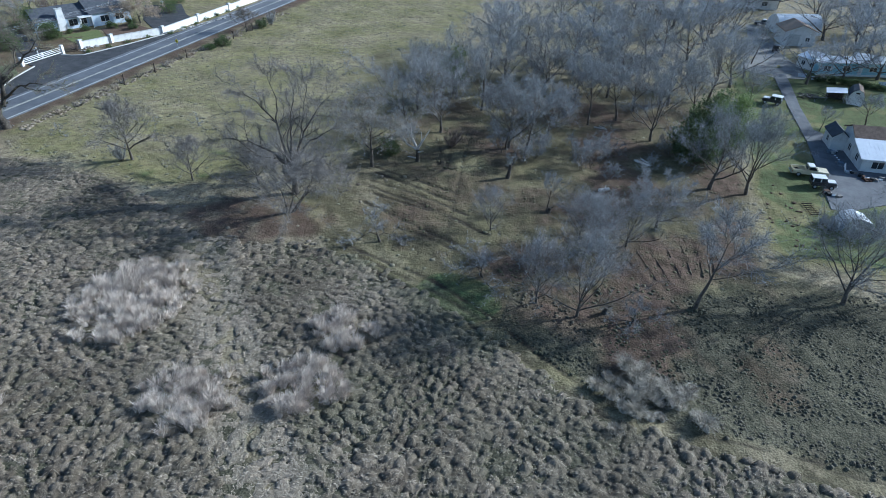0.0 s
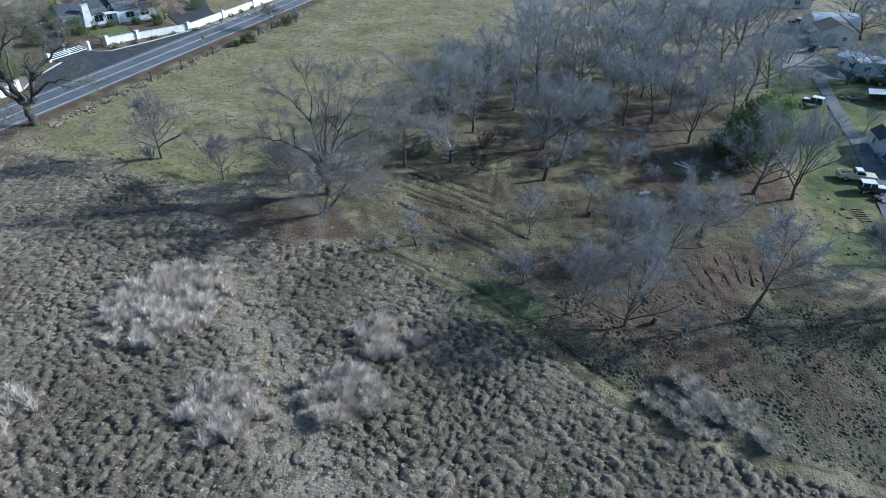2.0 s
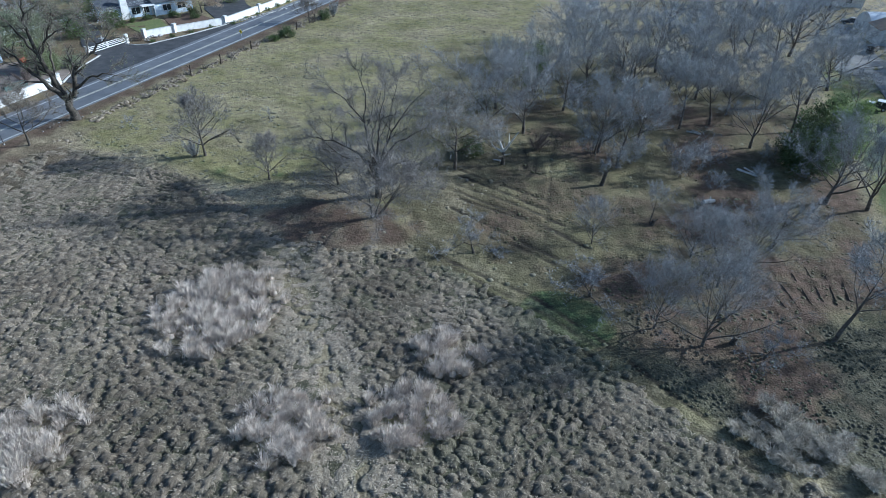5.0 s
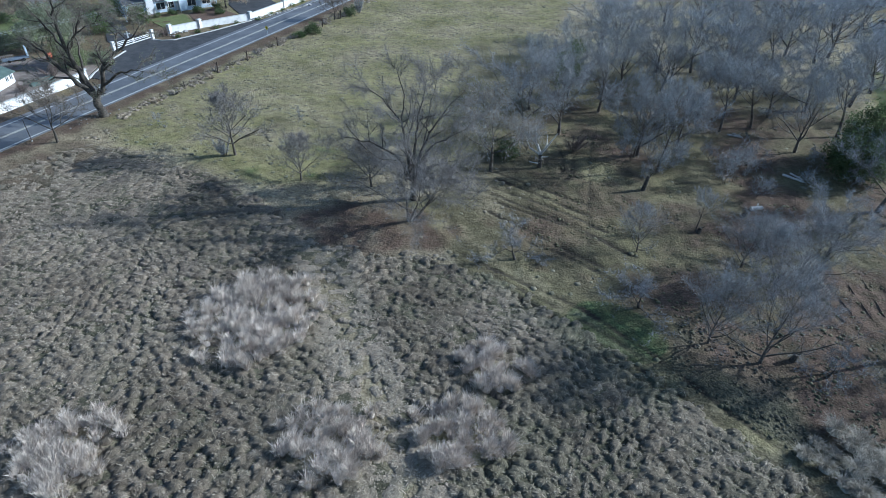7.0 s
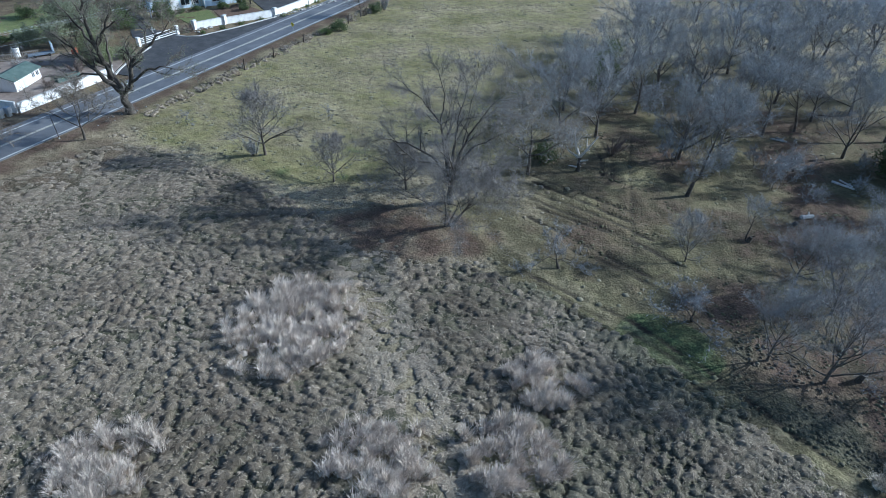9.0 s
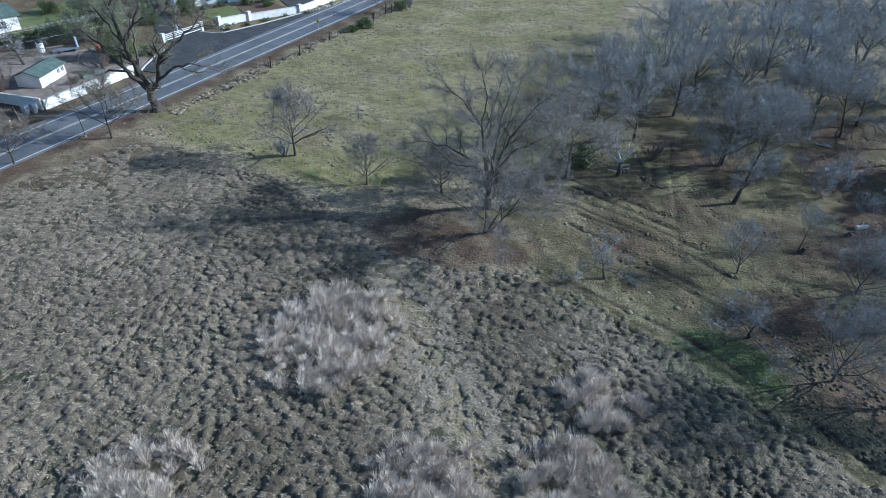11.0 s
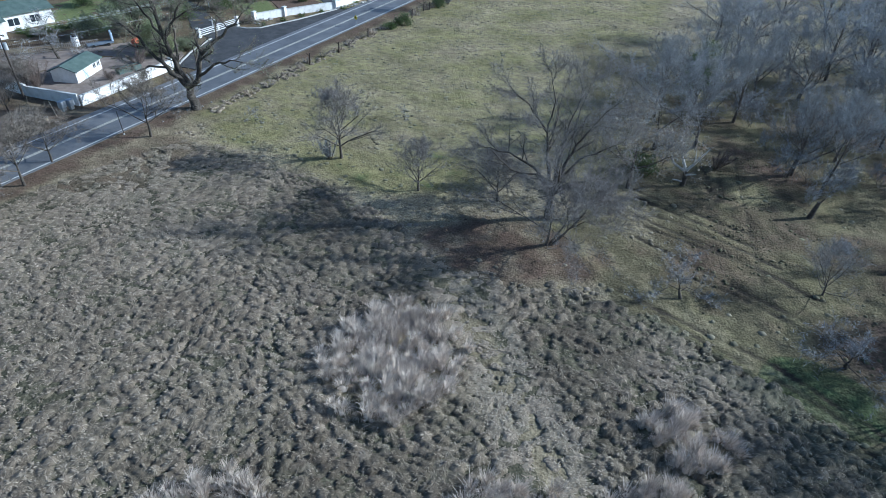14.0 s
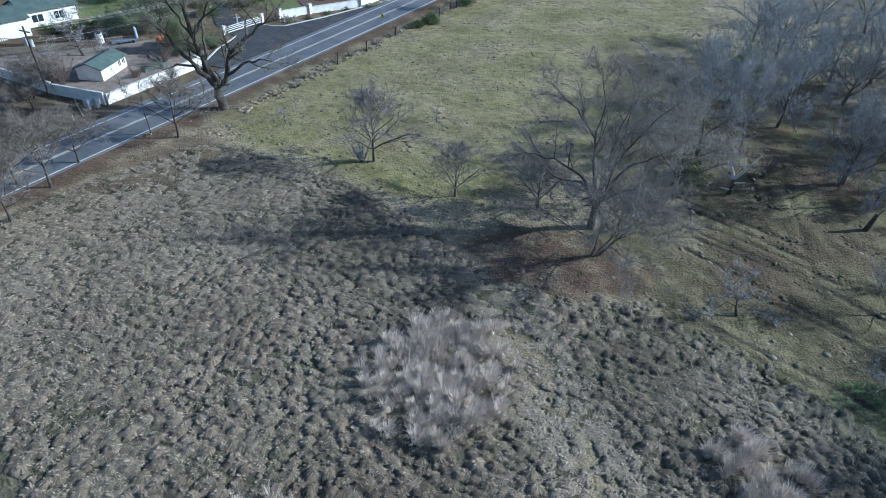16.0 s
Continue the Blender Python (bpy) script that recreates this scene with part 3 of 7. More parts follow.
def hummocks(name, x0, x1, y0, y1, step, gap, height, blades, label, seed, keep):
    """Tussock grass as it grows: crowded leaning mounds of combed grass with gaps between, and loose blades over them."""
    g = np.random.default_rng(seed)
    nx, ny = int((x1 - x0) / gap) + 3, int((y1 - y0) / gap) + 3
    ci, cj = np.meshgrid(np.arange(nx), np.arange(ny), indexing="ij")
    cx = x0 + (ci - 0.5 + g.uniform(-0.42, 0.42, ci.shape)) * gap
    cy = y0 + (cj - 0.5 + g.uniform(-0.42, 0.42, ci.shape)) * gap
    there = g.uniform(0, 1, ci.shape) < keep(cx, cy)
    size = np.exp(0.32 * g.standard_normal(ci.shape) + 0.18 * wave(cx, cy, 5, 35))
    rad = gap * 0.70 * np.clip(size, 0.5, 1.45)
    hgt = height * np.clip(size * np.exp(0.22 * g.standard_normal(ci.shape)), 0.4, 1.9)
    wind = radians(215) + 0.9 * wave(cx, cy, 7, 33) + 0.3 * g.standard_normal(ci.shape)
    lean = g.uniform(0.15, 0.5, ci.shape)
    tint = np.clip(0.5 + 0.26 * g.standard_normal(ci.shape) + 0.22 * wave(cx, cy, 12, 31), 0, 1)
    _, green, trod = cover(cx, cy)
    dry = np.maximum(line_mask(cx, cy, TRACK_B, 4.5), np.maximum(1.4 * (1 - bump(cx + 0.25 * (cy - 40), -84, -38)), 0.6 * bump(wave(cx, cy, 9, 39), 0.2, 0.8)))
    path = line_mask(cx, cy, TRACK_B, 4.0)
    tint, green = np.clip(tint + 0.27 * dry + 0.42 * path - 0.05 * bump(cx, -42, -18) * (1 - path), 0, 1), green * np.clip(1 - 0.85 * dry, 0, 1)
    hgt = hgt * np.clip(1 - 0.35 * dry - 0.25 * path, 0.35, 1)
    ax, ay = np.meshgrid(np.arange(x0, x1, step), np.arange(y0, y1, step))
    ax, ay = ax + g.uniform(-0.25, 0.25, ax.shape) * step, ay + g.uniform(-0.25, 0.25, ax.shape) * step
    wx, wy = ax + 0.09 * wave(ax, ay, 0.45, seed + 1), ay + 0.09 * wave(ax, ay, 0.45, seed + 2)
    bi, bj = np.floor((wx - x0) / gap + 1).astype(int), np.floor((wy - y0) / gap + 1).astype(int)
    best, who = np.full(ax.shape, -1.0), np.zeros(ax.shape, int)
    for di in (-1, 0, 1):
        for dj in (-1, 0, 1):
            k = np.clip(bi + di, 0, nx - 1) * ny + np.clip(bj + dj, 0, ny - 1)
            c, sn = np.cos(wind.ravel()[k]), np.sin(wind.ravel()[k])
            u, v = (wx - cx.ravel()[k]) * c + (wy - cy.ravel()[k]) * sn, (wy - cy.ravel()[k]) * c - (wx - cx.ravel()[k]) * sn
            d2 = ((u / 1.18) ** 2 + (v / 0.9) ** 2) / rad.ravel()[k] ** 2
            slope = 1 - 0.55 * lean.ravel()[k] * u / rad.ravel()[k]
            h = np.where(there.ravel()[k] & (d2 < 1), hgt.ravel()[k] * np.maximum(1 - d2, 0) ** 0.7 * slope, -1.0)
            who = np.where(h > best, k, who)
            best = np.maximum(best, h)
    up = best > 0
    # strands run from a crown that lies upwind of the middle
    px = cx.ravel()[who] - 0.45 * rad.ravel()[who] * np.cos(wind.ravel()[who])
    py = cy.ravel()[who] - 0.45 * rad.ravel()[who] * np.sin(wind.ravel()[who])
    dx, dy = wx - px, wy - py
    r = np.hypot(dx, dy) + 1e-6
    comb = np.stack([dx / r * 4.6, dy / r * 4.6, r * 1.8 + who * 7.31 % 97], -1)
    fine = 0.028 * wave(ax, ay, 0.24, seed + 3) + 0.006 * g.standard_normal(ax.shape)
    az = hz(ax, ay) + np.where(up, best + fine * np.clip(best * 6, 0, 1) - 0.02, -0.32)
    idx = np.arange(ax.size).reshape(ax.shape)
    quads = np.stack([idx[:-1, :-1], idx[:-1, 1:], idx[1:, 1:], idx[1:, :-1]], -1).reshape(-1, 4)
    quads = quads[up.ravel()[quads].any(1)]
    used, quads = np.unique(quads, return_inverse=True)
    quads = quads.reshape(-1, 4)
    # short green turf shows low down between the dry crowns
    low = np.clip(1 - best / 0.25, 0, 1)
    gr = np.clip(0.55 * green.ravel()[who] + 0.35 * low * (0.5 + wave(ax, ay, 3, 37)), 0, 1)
    verts = np.stack([ax, ay, az], -1).reshape(-1, 3)[used]
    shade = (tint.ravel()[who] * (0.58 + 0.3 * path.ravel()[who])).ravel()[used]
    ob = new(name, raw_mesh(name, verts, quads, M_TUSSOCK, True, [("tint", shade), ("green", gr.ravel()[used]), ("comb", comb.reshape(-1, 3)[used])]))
    tagged(ob, label, "grass", kind="stuff")
    # loose blades, laid over the mounds from crown to foot
    w = np.repeat(np.flatnonzero(there.ravel()), blades)
    m = len(w)
    R, H, L, W = rad.ravel()[w], hgt.ravel()[w], lean.ravel()[w], wind.ravel()[w]
    a = g.uniform(0, 2 * math.pi, m)
    ox, oy = -0.4 * R * np.cos(W), -0.4 * R * np.sin(W)
    r0 = g.uniform(0.0, 0.75, m) * R
    ln = g.uniform(0.4, 0.9, m) * R

    def at(q, lift):
        x, y = ox + q * np.cos(a), oy + q * np.sin(a)
        u, v = x * np.cos(W) + y * np.sin(W), y * np.cos(W) - x * np.sin(W)
        d2 = ((u / 1.18) ** 2 + (v / 0.9) ** 2) / R ** 2
        h = H * np.maximum(1 - d2, 0) ** 0.7 * (1 - 0.55 * L * u / R)
        gx, gy = cx.ravel()[w] + x, cy.ravel()[w] + y
        return np.stack([gx, gy, hz(gx, gy) + h + lift], -1)
    p, q, e = at(r0, -0.02), at(r0 + 0.5 * ln, g.uniform(0.03, 0.09, m)), at(r0 + ln, g.uniform(-0.02, 0.07, m))
    s = a + math.pi / 2
    side = np.stack([np.cos(s), np.sin(s), 0 * s], -1) * (0.036 * g.uniform(0.5, 1.4, m))[:, None]
    vv = np.stack([p - side, p + side, q + side * 0.9, q - side * 0.9, e], 1)
    ff = np.array([(0, 1, 2), (0, 2, 3), (3, 2, 4)])[None] + (np.arange(m) * 5)[:, None, None]
    bt = np.clip(tint.ravel()[w] * 0.7 + 0.04 + 0.12 * g.standard_normal(m), 0, 1)
    blade = new(name, raw_mesh(name, vv.reshape(-1, 3), ff.reshape(-1, 3), M_GRASS, False, [("tint", np.repeat(bt, 5)), ("green", np.repeat(0.5 * green.ravel()[w], 5))]))
    return tagged(blade, "loose dry blades lying over " + label, "grass", kind="stuff")


def near_tussocks(x, y):
    """The part of the field that the flight looks down on."""
    return near_field(x, y) * (y > 12 + 0.42 * np.maximum(0, -x - 52) + 0.4 * np.maximum(0, x - 2))


hummocks("tussock_grass", -90, -4, 12, 42, 0.12, 0.64, 0.24, 12, "grey-green tussocks of matted winter grass", 6, lambda x, y: near_tussocks(x, y) * (1 - bump(x + 0.5 * (y - 30), -16, -6)))
hummocks("tussock_grass", -24, 50, 12, 46, 0.13, 0.62, 0.23, 11, "round grey-green tussocks of winter grass", 21, lambda x, y: near_tussocks(x, y) * bump(x + 0.5 * (y - 30), -16, -6))
hummocks("tussock_grass", -96, 24, 42, 66, 0.15, 0.66, 0.19, 8, "low tussocks of winter grass farther up", 17, lambda x, y: near_field(x, y) * (1 - (y < 46) * bump(x + 0.5 * (y - 30), -16, -6)))
sx, sy = scatter(-95, 45, 40, 200, 1.22, 7, short_field)
tufts("short_grass", sx, sy, 0.36, 0.075, 2, M_GRASS, "short lumpy pasture grass, half green and half dry", 8, width=0.05, sides=5, share=0.75)

for k, (cx, cy, rx, ry, turn, count) in enumerate(REEDS):
    if not count:
        continue
    g = np.random.default_rng(60 + k)
    r, a = np.sqrt(g.uniform(0, 1, count)), g.uniform(0, 2 * math.pi, count)
    u, v = r * np.cos(a) * rx * g.uniform(0.8, 1.2, count), r * np.sin(a) * ry * g.uniform(0.8, 1.2, count)
    c, s = math.cos(radians(turn)), math.sin(radians(turn))
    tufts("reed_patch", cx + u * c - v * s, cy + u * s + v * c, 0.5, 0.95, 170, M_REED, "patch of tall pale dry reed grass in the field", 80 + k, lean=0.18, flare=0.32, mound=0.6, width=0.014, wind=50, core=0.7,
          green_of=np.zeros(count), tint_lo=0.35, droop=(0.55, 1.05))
for k, (x, y) in enumerate(SEDGE):
    big = 1 + 0.3 * math.sin(k * 2.4)
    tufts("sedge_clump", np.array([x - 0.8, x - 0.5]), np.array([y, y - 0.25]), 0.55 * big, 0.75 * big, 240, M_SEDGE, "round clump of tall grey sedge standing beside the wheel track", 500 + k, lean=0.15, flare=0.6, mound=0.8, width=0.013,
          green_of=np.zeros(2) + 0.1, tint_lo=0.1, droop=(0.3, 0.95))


def wood_floor(x, y):
    ba, gr, tr = cover(x, y)
    return 0.9 * bump(ba, 0.15, 0.5) * (1 - 0.85 * blob(x, y, -36, 57, 13, 8, 8)) * (x > -45) * (1 - near_field(x, y)) * (x < 40)


lx, ly = scatter(-45, 36, 42, 130, 0.95, 9, wood_floor)
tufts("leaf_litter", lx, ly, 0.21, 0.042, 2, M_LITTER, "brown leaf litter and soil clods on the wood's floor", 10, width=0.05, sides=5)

# low ridges thrown up beside the wheel ruts and plough lines
rv, rf = [], []
ridge_noise = np.random.default_rng(12)
for pts in RUTS[10:17]:
    for (ax, ay), (bx, by) in zip(pts, pts[1:]):
        ln = math.hypot(bx - ax, by - ay)
        nx, ny = -(by - ay) / ln, (bx - ax) / ln
        n = max(2, int(ln / 0.4))
        for k in range(n + 1):
            x, y = ax + (bx - ax) * k / n + 0.35 * nx, ay + (by - ay) * k / n + 0.35 * ny
            w, h = 0.11 * ridge_noise.uniform(0.5, 1.3), 0.03 * ridge_noise.uniform(-0.2, 1.2)
            o = ridge_noise.normal(0, 0.05)
            for side, z in ((-1, -0.12), (o, h), (1, -0.12)):
                rv.append((x + nx * w * side, y + ny * w * side, gz(x, y) + z))
            if k:
                b = len(rv) - 6
                rf += [(b, b + 3, b + 4, b + 1), (b + 1, b + 4, b + 5, b + 2)]
tagged(new("soil_ridges", raw_mesh("soil_ridges", rv, rf, M_SOIL)), "low ridges of turned soil along wheel ruts and plough lines", "soil", kind="stuff")

qx, qy = scatter(0, 56, 31, 66, 0.5, 15, rough_field)
tufts("rough_grass", qx, qy, 0.25, 0.12, 4, M_ROUGH, "low rough grass, brown and green, beyond the wheel track", 16, width=0.024, sides=5, lean=0.5, hug=True, mound=0.8, core=0.6)

vx, vy = scatter(-95, -82, 70, 158, 0.75, 13, lambda x, y: 0.75 * (1 - bump(np.abs(x - edge_x(y) - 5.6 - 0.8 * wave(x, y, 6, 71)), 0.6, 1.3)))
tufts("verge_grass", vx, vy, 0.42, 0.3, 26, M_GRASS, "brown dry grass growing along the field fence", 14, width=0.025, green_of=np.zeros(len(vx)), tint_lo=0.45, core=0.7)


# ---- trees ----
def branch_set(seed, height, trunk=0.3, spread=0.7, clear=0.22, leader=0.72, limbs=10, levels=4, kids=2, twigs=1800, twig_len=0.9, wiggle=0.14, lean=(0.0, 0.0), stems=1, reach=0.42, rise=0.07, twig_r=0.021, crook=1.0, up=0.12, guides=()):
    """A leafless tree as tapered pieces, (from, to, radius, radius): limbs leave the stem from the clear
    trunk upwards, fork on and carry twigs."""
    g = np.random.default_rng(seed)
    wood, tips = [], []

    def grow(p, d, length, r, level):
        n = 4 if level < levels else 2
        for k in range(n):
            d = d + g.normal(0, wiggle * crook, 3) + np.array([0, 0, rise])
            d = d / np.linalg.norm(d)
            q = p + d * length / n
            r2 = r * 0.84
            wood.append((p, q, r, r2))
            if level >= 2 or k >= 2 or level == levels:
                tips.append((p, q, d))
            p, r = q, r2
            if level < levels and k < n - 1 and g.uniform() < 0.8:
                side(p, d, length * (1 - 0.15 * k), r, level)
        if level < levels:
            for _ in range(kids):
                side(p, d, length * 0.8, r, level)

    def side(p, d, length, r, level):
        a = g.normal(0, 1, 3)
        a = a - d * (a @ d)
        a = a / np.linalg.norm(a)
        open_ = spread * g.uniform(0.5, 1.2)
        nd = d * math.cos(open_) + a * math.sin(open_)
        if nd[2] < 0:
            nd[2] *= 0.35
        grow(p, nd / np.linalg.norm(nd), length * g.uniform(0.5, 0.8), max(r * g.uniform(0.5, 0.72), 0.012), level + 1)

    for line in guides:
        # a limb of known course: points with radii, smoothed, with side limbs all along
        pts = [np.array(q[:3], float) for q in line]
        rad = [q[3] for q in line]
        for k in range(len(pts) - 1):
            a, b = pts[k], pts[k + 1]
            n = max(2, int(np.linalg.norm(b - a) / 0.9))
            last = a
            for i in range(1, n + 1):
                q = a + (b - a) * i / n + (g.normal(0, 0.10 * crook, 3) if i < n else 0)
                r0, r1 = (rad[k] + (rad[k + 1] - rad[k]) * j / n for j in (i - 1, i))
                wood.append((last, q, r0, r1))
                d = (q - last) / np.linalg.norm(q - last)
                last = q
                if k and g.uniform() < 0.75:
                    side(q, d, height * reach * 0.55, r1, 1)
        for _ in range(2):
            side(pts[-1], d, height * reach * 0.5, rad[-1], 1)
    for s in range(0 if guides else stems):
        a = g.uniform(0, 2 * math.pi)
        off = 0.0 if stems == 1 else 0.35
        d = np.array([lean[0] + off * math.cos(a), lean[1] + off * math.sin(a), 1.0])
        d = d / np.linalg.norm(d)
        p, r, n = np.array([0.2 * s * math.cos(a), 0.2 * s * math.sin(a), -0.25]), trunk / stems ** 0.4, 8
        turn = g.uniform(0, 6.28)
        for k in range(n):
            d = d + g.normal(0, 0.06 * crook, 3) + np.array([0, 0, 0.03])
            d = d / np.linalg.norm(d)
            q = p + d * height * leader / n
            r2 = r * (0.9 if (k + 1) / n * leader < clear else 0.76)
            wood.append((p, q, r, r2))
            p, r = q, r2
            at = (k + 1) / n * leader
            if at >= clear * 0.98:
                for _ in range(max(1, round(limbs / (n * (1 - clear / leader))))):
                    turn += 2.4 + g.normal(0, 0.3)
                    open_ = spread * (1.35 - 0.6 * at) * g.uniform(0.8, 1.15)
                    flat = np.array([math.cos(turn), math.sin(turn), 0.0])
                    nd = d * math.cos(open_) + flat * math.sin(open_)
                    grow(p, nd / np.linalg.norm(nd), height * reach * (1.12 - at) * g.uniform(0.8, 1.2), r * g.uniform(0.5, 0.8), 1)
        for _ in range(2):
            side(p, d, height * 0.3, r, 1)
    twig = []
    for k in g.integers(0, len(tips), twigs):
        p, q, d = tips[k]
        o = p + (q - p) * g.uniform()
        e = d * 0.45 + g.normal(0, 0.72, 3) + np.array([0, 0, up])
        e = e / np.linalg.norm(e) * twig_len * g.uniform(0.4, 1.2)
        twig.append((o, o + e, twig_r, 0.002))
        f = e * 0.6 + g.normal(0, 0.28, 3) * twig_len
        twig.append((o + e * 0.45, o + e * 0.45 + f * g.uniform(0.5, 0.9), twig_r * 0.75, 0.002))
    z = np.percentile([q[2] for _, q, _, _ in wood], 99)
    s = 1.0 if guides else height / z
    return [(p * s, q * s, a, b) for p, q, a, b in wood], [(p * s, q * s, a, b) for p, q, a, b in twig], tips, s


def pieces(name, segs, sides, material, smooth=True):
    """Tapered tubes for a list of pieces, in one mesh."""
    p, q = np.array([s[0] for s in segs]), np.array([s[1] for s in segs])
    r0, r1 = np.array([s[2] for s in segs]), np.array([s[3] for s in segs])
    d = q - p
    d = d / np.maximum(np.linalg.norm(d, axis=1, keepdims=True), 1e-6)
    h = np.where(np.abs(d[:, 2:3]) < 0.9, [[0, 0, 1.0]], [[1.0, 0, 0]])
    u = np.cross(d, h)
    u /= np.linalg.norm(u, axis=1, keepdims=True)
    v = np.cross(d, u)
    a = np.linspace(0, 2 * math.pi, sides, endpoint=False)
    ring = u[:, None] * np.cos(a)[None, :, None] + v[:, None] * np.sin(a)[None, :, None]
    n, f = len(p), []
    if sides == 3 and r1.max() < 0.01:
        vv = np.concatenate([p[:, None] + ring * r0[:, None, None], q[:, None]], 1)
        f = [(0, 1, 3), (1, 2, 3), (2, 0, 3)]
        ff = np.array(f)[None] + (np.arange(n) * 4)[:, None, None]
        return raw_mesh(name, vv.reshape(-1, 3), ff.reshape(-1, 3), material, False)
    vv = np.concatenate([p[:, None] + ring * r0[:, None, None], q[:, None] + ring * r1[:, None, None]], 1)
    f = [(i, (i + 1) % sides, sides + (i + 1) % sides, sides + i) for i in range(sides)]
    ff = np.array(f)[None] + (np.arange(n) * 2 * sides)[:, None, None]
    return raw_mesh(name, vv.reshape(-1, 3), ff.reshape(-1, 4), material, smooth)


def slivers(name, segs, material, seed):
    """Fine twigs: each a thin pointed sliver of wood."""
    g = np.random.default_rng(seed)
    p, q, r = np.array([s[0] for s in segs]), np.array([s[1] for s in segs]), np.array([s[2] for s in segs])
    u = np.cross(q - p, g.normal(0, 1, p.shape))
    u *= (r / np.maximum(np.linalg.norm(u, axis=1), 1e-6))[:, None]
    vv = np.stack([p - u, p + u, q], 1)
    return raw_mesh(name, vv.reshape(-1, 3), np.arange(3 * len(p)).reshape(-1, 3), material, False)


def wood_mesh(segs, material):
    """Trunk and limbs: thick pieces with six sides, thin ones with four or three."""
    bm = bmesh.new()
    for lo, hi, sides in ((0.12, 9, 8), (0.04, 0.12, 5), (0.0, 0.04, 3)):
        some = [s for s in segs if lo <= s[2] < hi]
        if some:
            if lo > 0.1:
                # thick pieces run into one another at the bends
                some = [(p - (q - p) * min(0.3, 0.45 * a / np.linalg.norm(q - p)), q + (q - p) * min(0.3, 0.3 * b / np.linalg.norm(q - p)), a, b) for p, q, a, b in some]
            me = pieces("wood", some, sides, None)
            bm.from_mesh(me)
            bpy.data.meshes.remove(me)
    me = bpy.data.meshes.new("trunk")
    bm.to_mesh(me)
    bm.free()
    me.polygons.foreach_set("use_smooth", np.full(len(me.polygons), True))
    me.materials.append(material)
    return me


def leaf_mesh(name, centres, count, spread, size, material, seed, green=0.2, tint=(0.5, 0.25)):
    """Many small folded leaves round the given points."""
    g = np.random.default_rng(seed)
    c = np.asarray(centres)[g.integers(0, len(centres), count)] + g.normal(0, spread, (count, 3))
    u = g.normal(0, 1, (count, 3))
    u /= np.linalg.norm(u, axis=1, keepdims=True)
    w = np.cross(u, g.normal(0, 1, (count, 3)))
    w /= np.linalg.norm(w, axis=1, keepdims=True)
    s = (size * g.uniform(0.6, 1.4, count))[:, None]
    fold = np.cross(u, w) * s * 0.25
    vv = np.stack([c - u * s, c + w * s * 0.5 + fold, c + u * s, c - w * s * 0.5 + fold], 1)
    ff = np.array([(0, 1, 2), (0, 2, 3)])[None] + (np.arange(count) * 4)[:, None, None]
    tt = np.clip(tint[0] + tint[1] * g.standard_normal(count), 0, 1)
    gg = np.clip(green + 0.15 * g.standard_normal(count), 0, 1)
    return raw_mesh(name, vv.reshape(-1, 3), ff.reshape(-1, 3), material, False, [("tint", np.repeat(tt, 4)), ("green", np.repeat(gg, 4))])


def bare_tree(label, group, wood_m, twig_m, name="bare_tree", leaves=0, leaf_m=None, leaf_size=0.09, leaf_green=0.1, **kw):
    """One tree at the origin: trunk with its limbs, and the crown of fine twigs."""
    wood, twig, tips, s = branch_set(**kw)
    ob = thing(name, Matrix(), label, "tree", group)
    part("trunk", wood_mesh(wood, wood_m), None, ob)
    part("crown", slivers("crown", twig, twig_m, kw["seed"]), None, ob, "fine leafless twigs")
    if leaves:
        part("leaves", leaf_mesh("leaves", [t[1] * s for t in tips], leaves, 0.35, leaf_size, leaf_m, kw["seed"], leaf_green), None, ob)
    ob["height"] = kw["height"]
    return ob


def plant(ob, x, y, h=None, turn=0.0, wide=1.0, tilt=(0, 0), label=""):
    """Stand a copy of a tree at its place, h metres high."""
    s = (h or ob["height"]) / ob["height"]
    m = Matrix.LocRotScale((x, y, gz(x, y)), Euler((radians(tilt[0]), radians(tilt[1]), radians(turn))), (s * wide, s * wide, s))
    c = copy_thing(ob, m)
    if label:
        tagged(c, label)
    return c


WOODS = "bare trees of the wood"
K_ROUND = bare_tree("leafless grey tree with a wide fine-twigged crown", WOODS, M_BARK, M_TWIG, seed=3, height=12, trunk=0.3, spread=0.76, levels=3, limbs=10, twigs=5200, twig_r=0.0112, twig_len=1.1, reach=0.72, rise=0.08, clear=0.13, leader=0.66, up=0.3)
K_TALL = bare_tree("tall leafless grey tree with upright limbs", WOODS, M_BARK, M_TWIG, seed=8, height=14, trunk=0.3, spread=0.64, levels=3, limbs=10, twigs=5200, twig_r=0.0112, twig_len=1.2, reach=0.6, clear=0.17, rise=0.08, up=0.35)
K_PALE = bare_tree("leafless tree with silvery lichen-grey twigs", WOODS, M_BARK, M_TWIG_PALE, seed=12, height=9, trunk=0.2, spread=0.8, levels=3, limbs=8, twigs=5600, twig_r=0.0092, twig_len=0.9, reach=0.7, rise=0.06, leader=0.65, clear=0.12, up=0.25)
K_LOW = bare_tree("low gnarled leafless fruit tree with crooked limbs", WOODS, M_BARK_DARK, M_TWIG_PALE, seed=21, height=4.5, trunk=0.18, spread=1.1, levels=3, limbs=7, twigs=1700, twig_r=0.016, twig_len=0.5, reach=0.95, clear=0.18, leader=0.45, crook=2.0, rise=0.0)
K_SLIM = bare_tree("slender leafless tree with a thin open crown", WOODS, M_BARK, M_TWIG, seed=33, height=10, trunk=0.17, spread=0.66, levels=3, limbs=7, twigs=2600, twig_len=0.8, reach=0.52, clear=0.3, rise=0.06, up=0.3, twig_r=0.013)
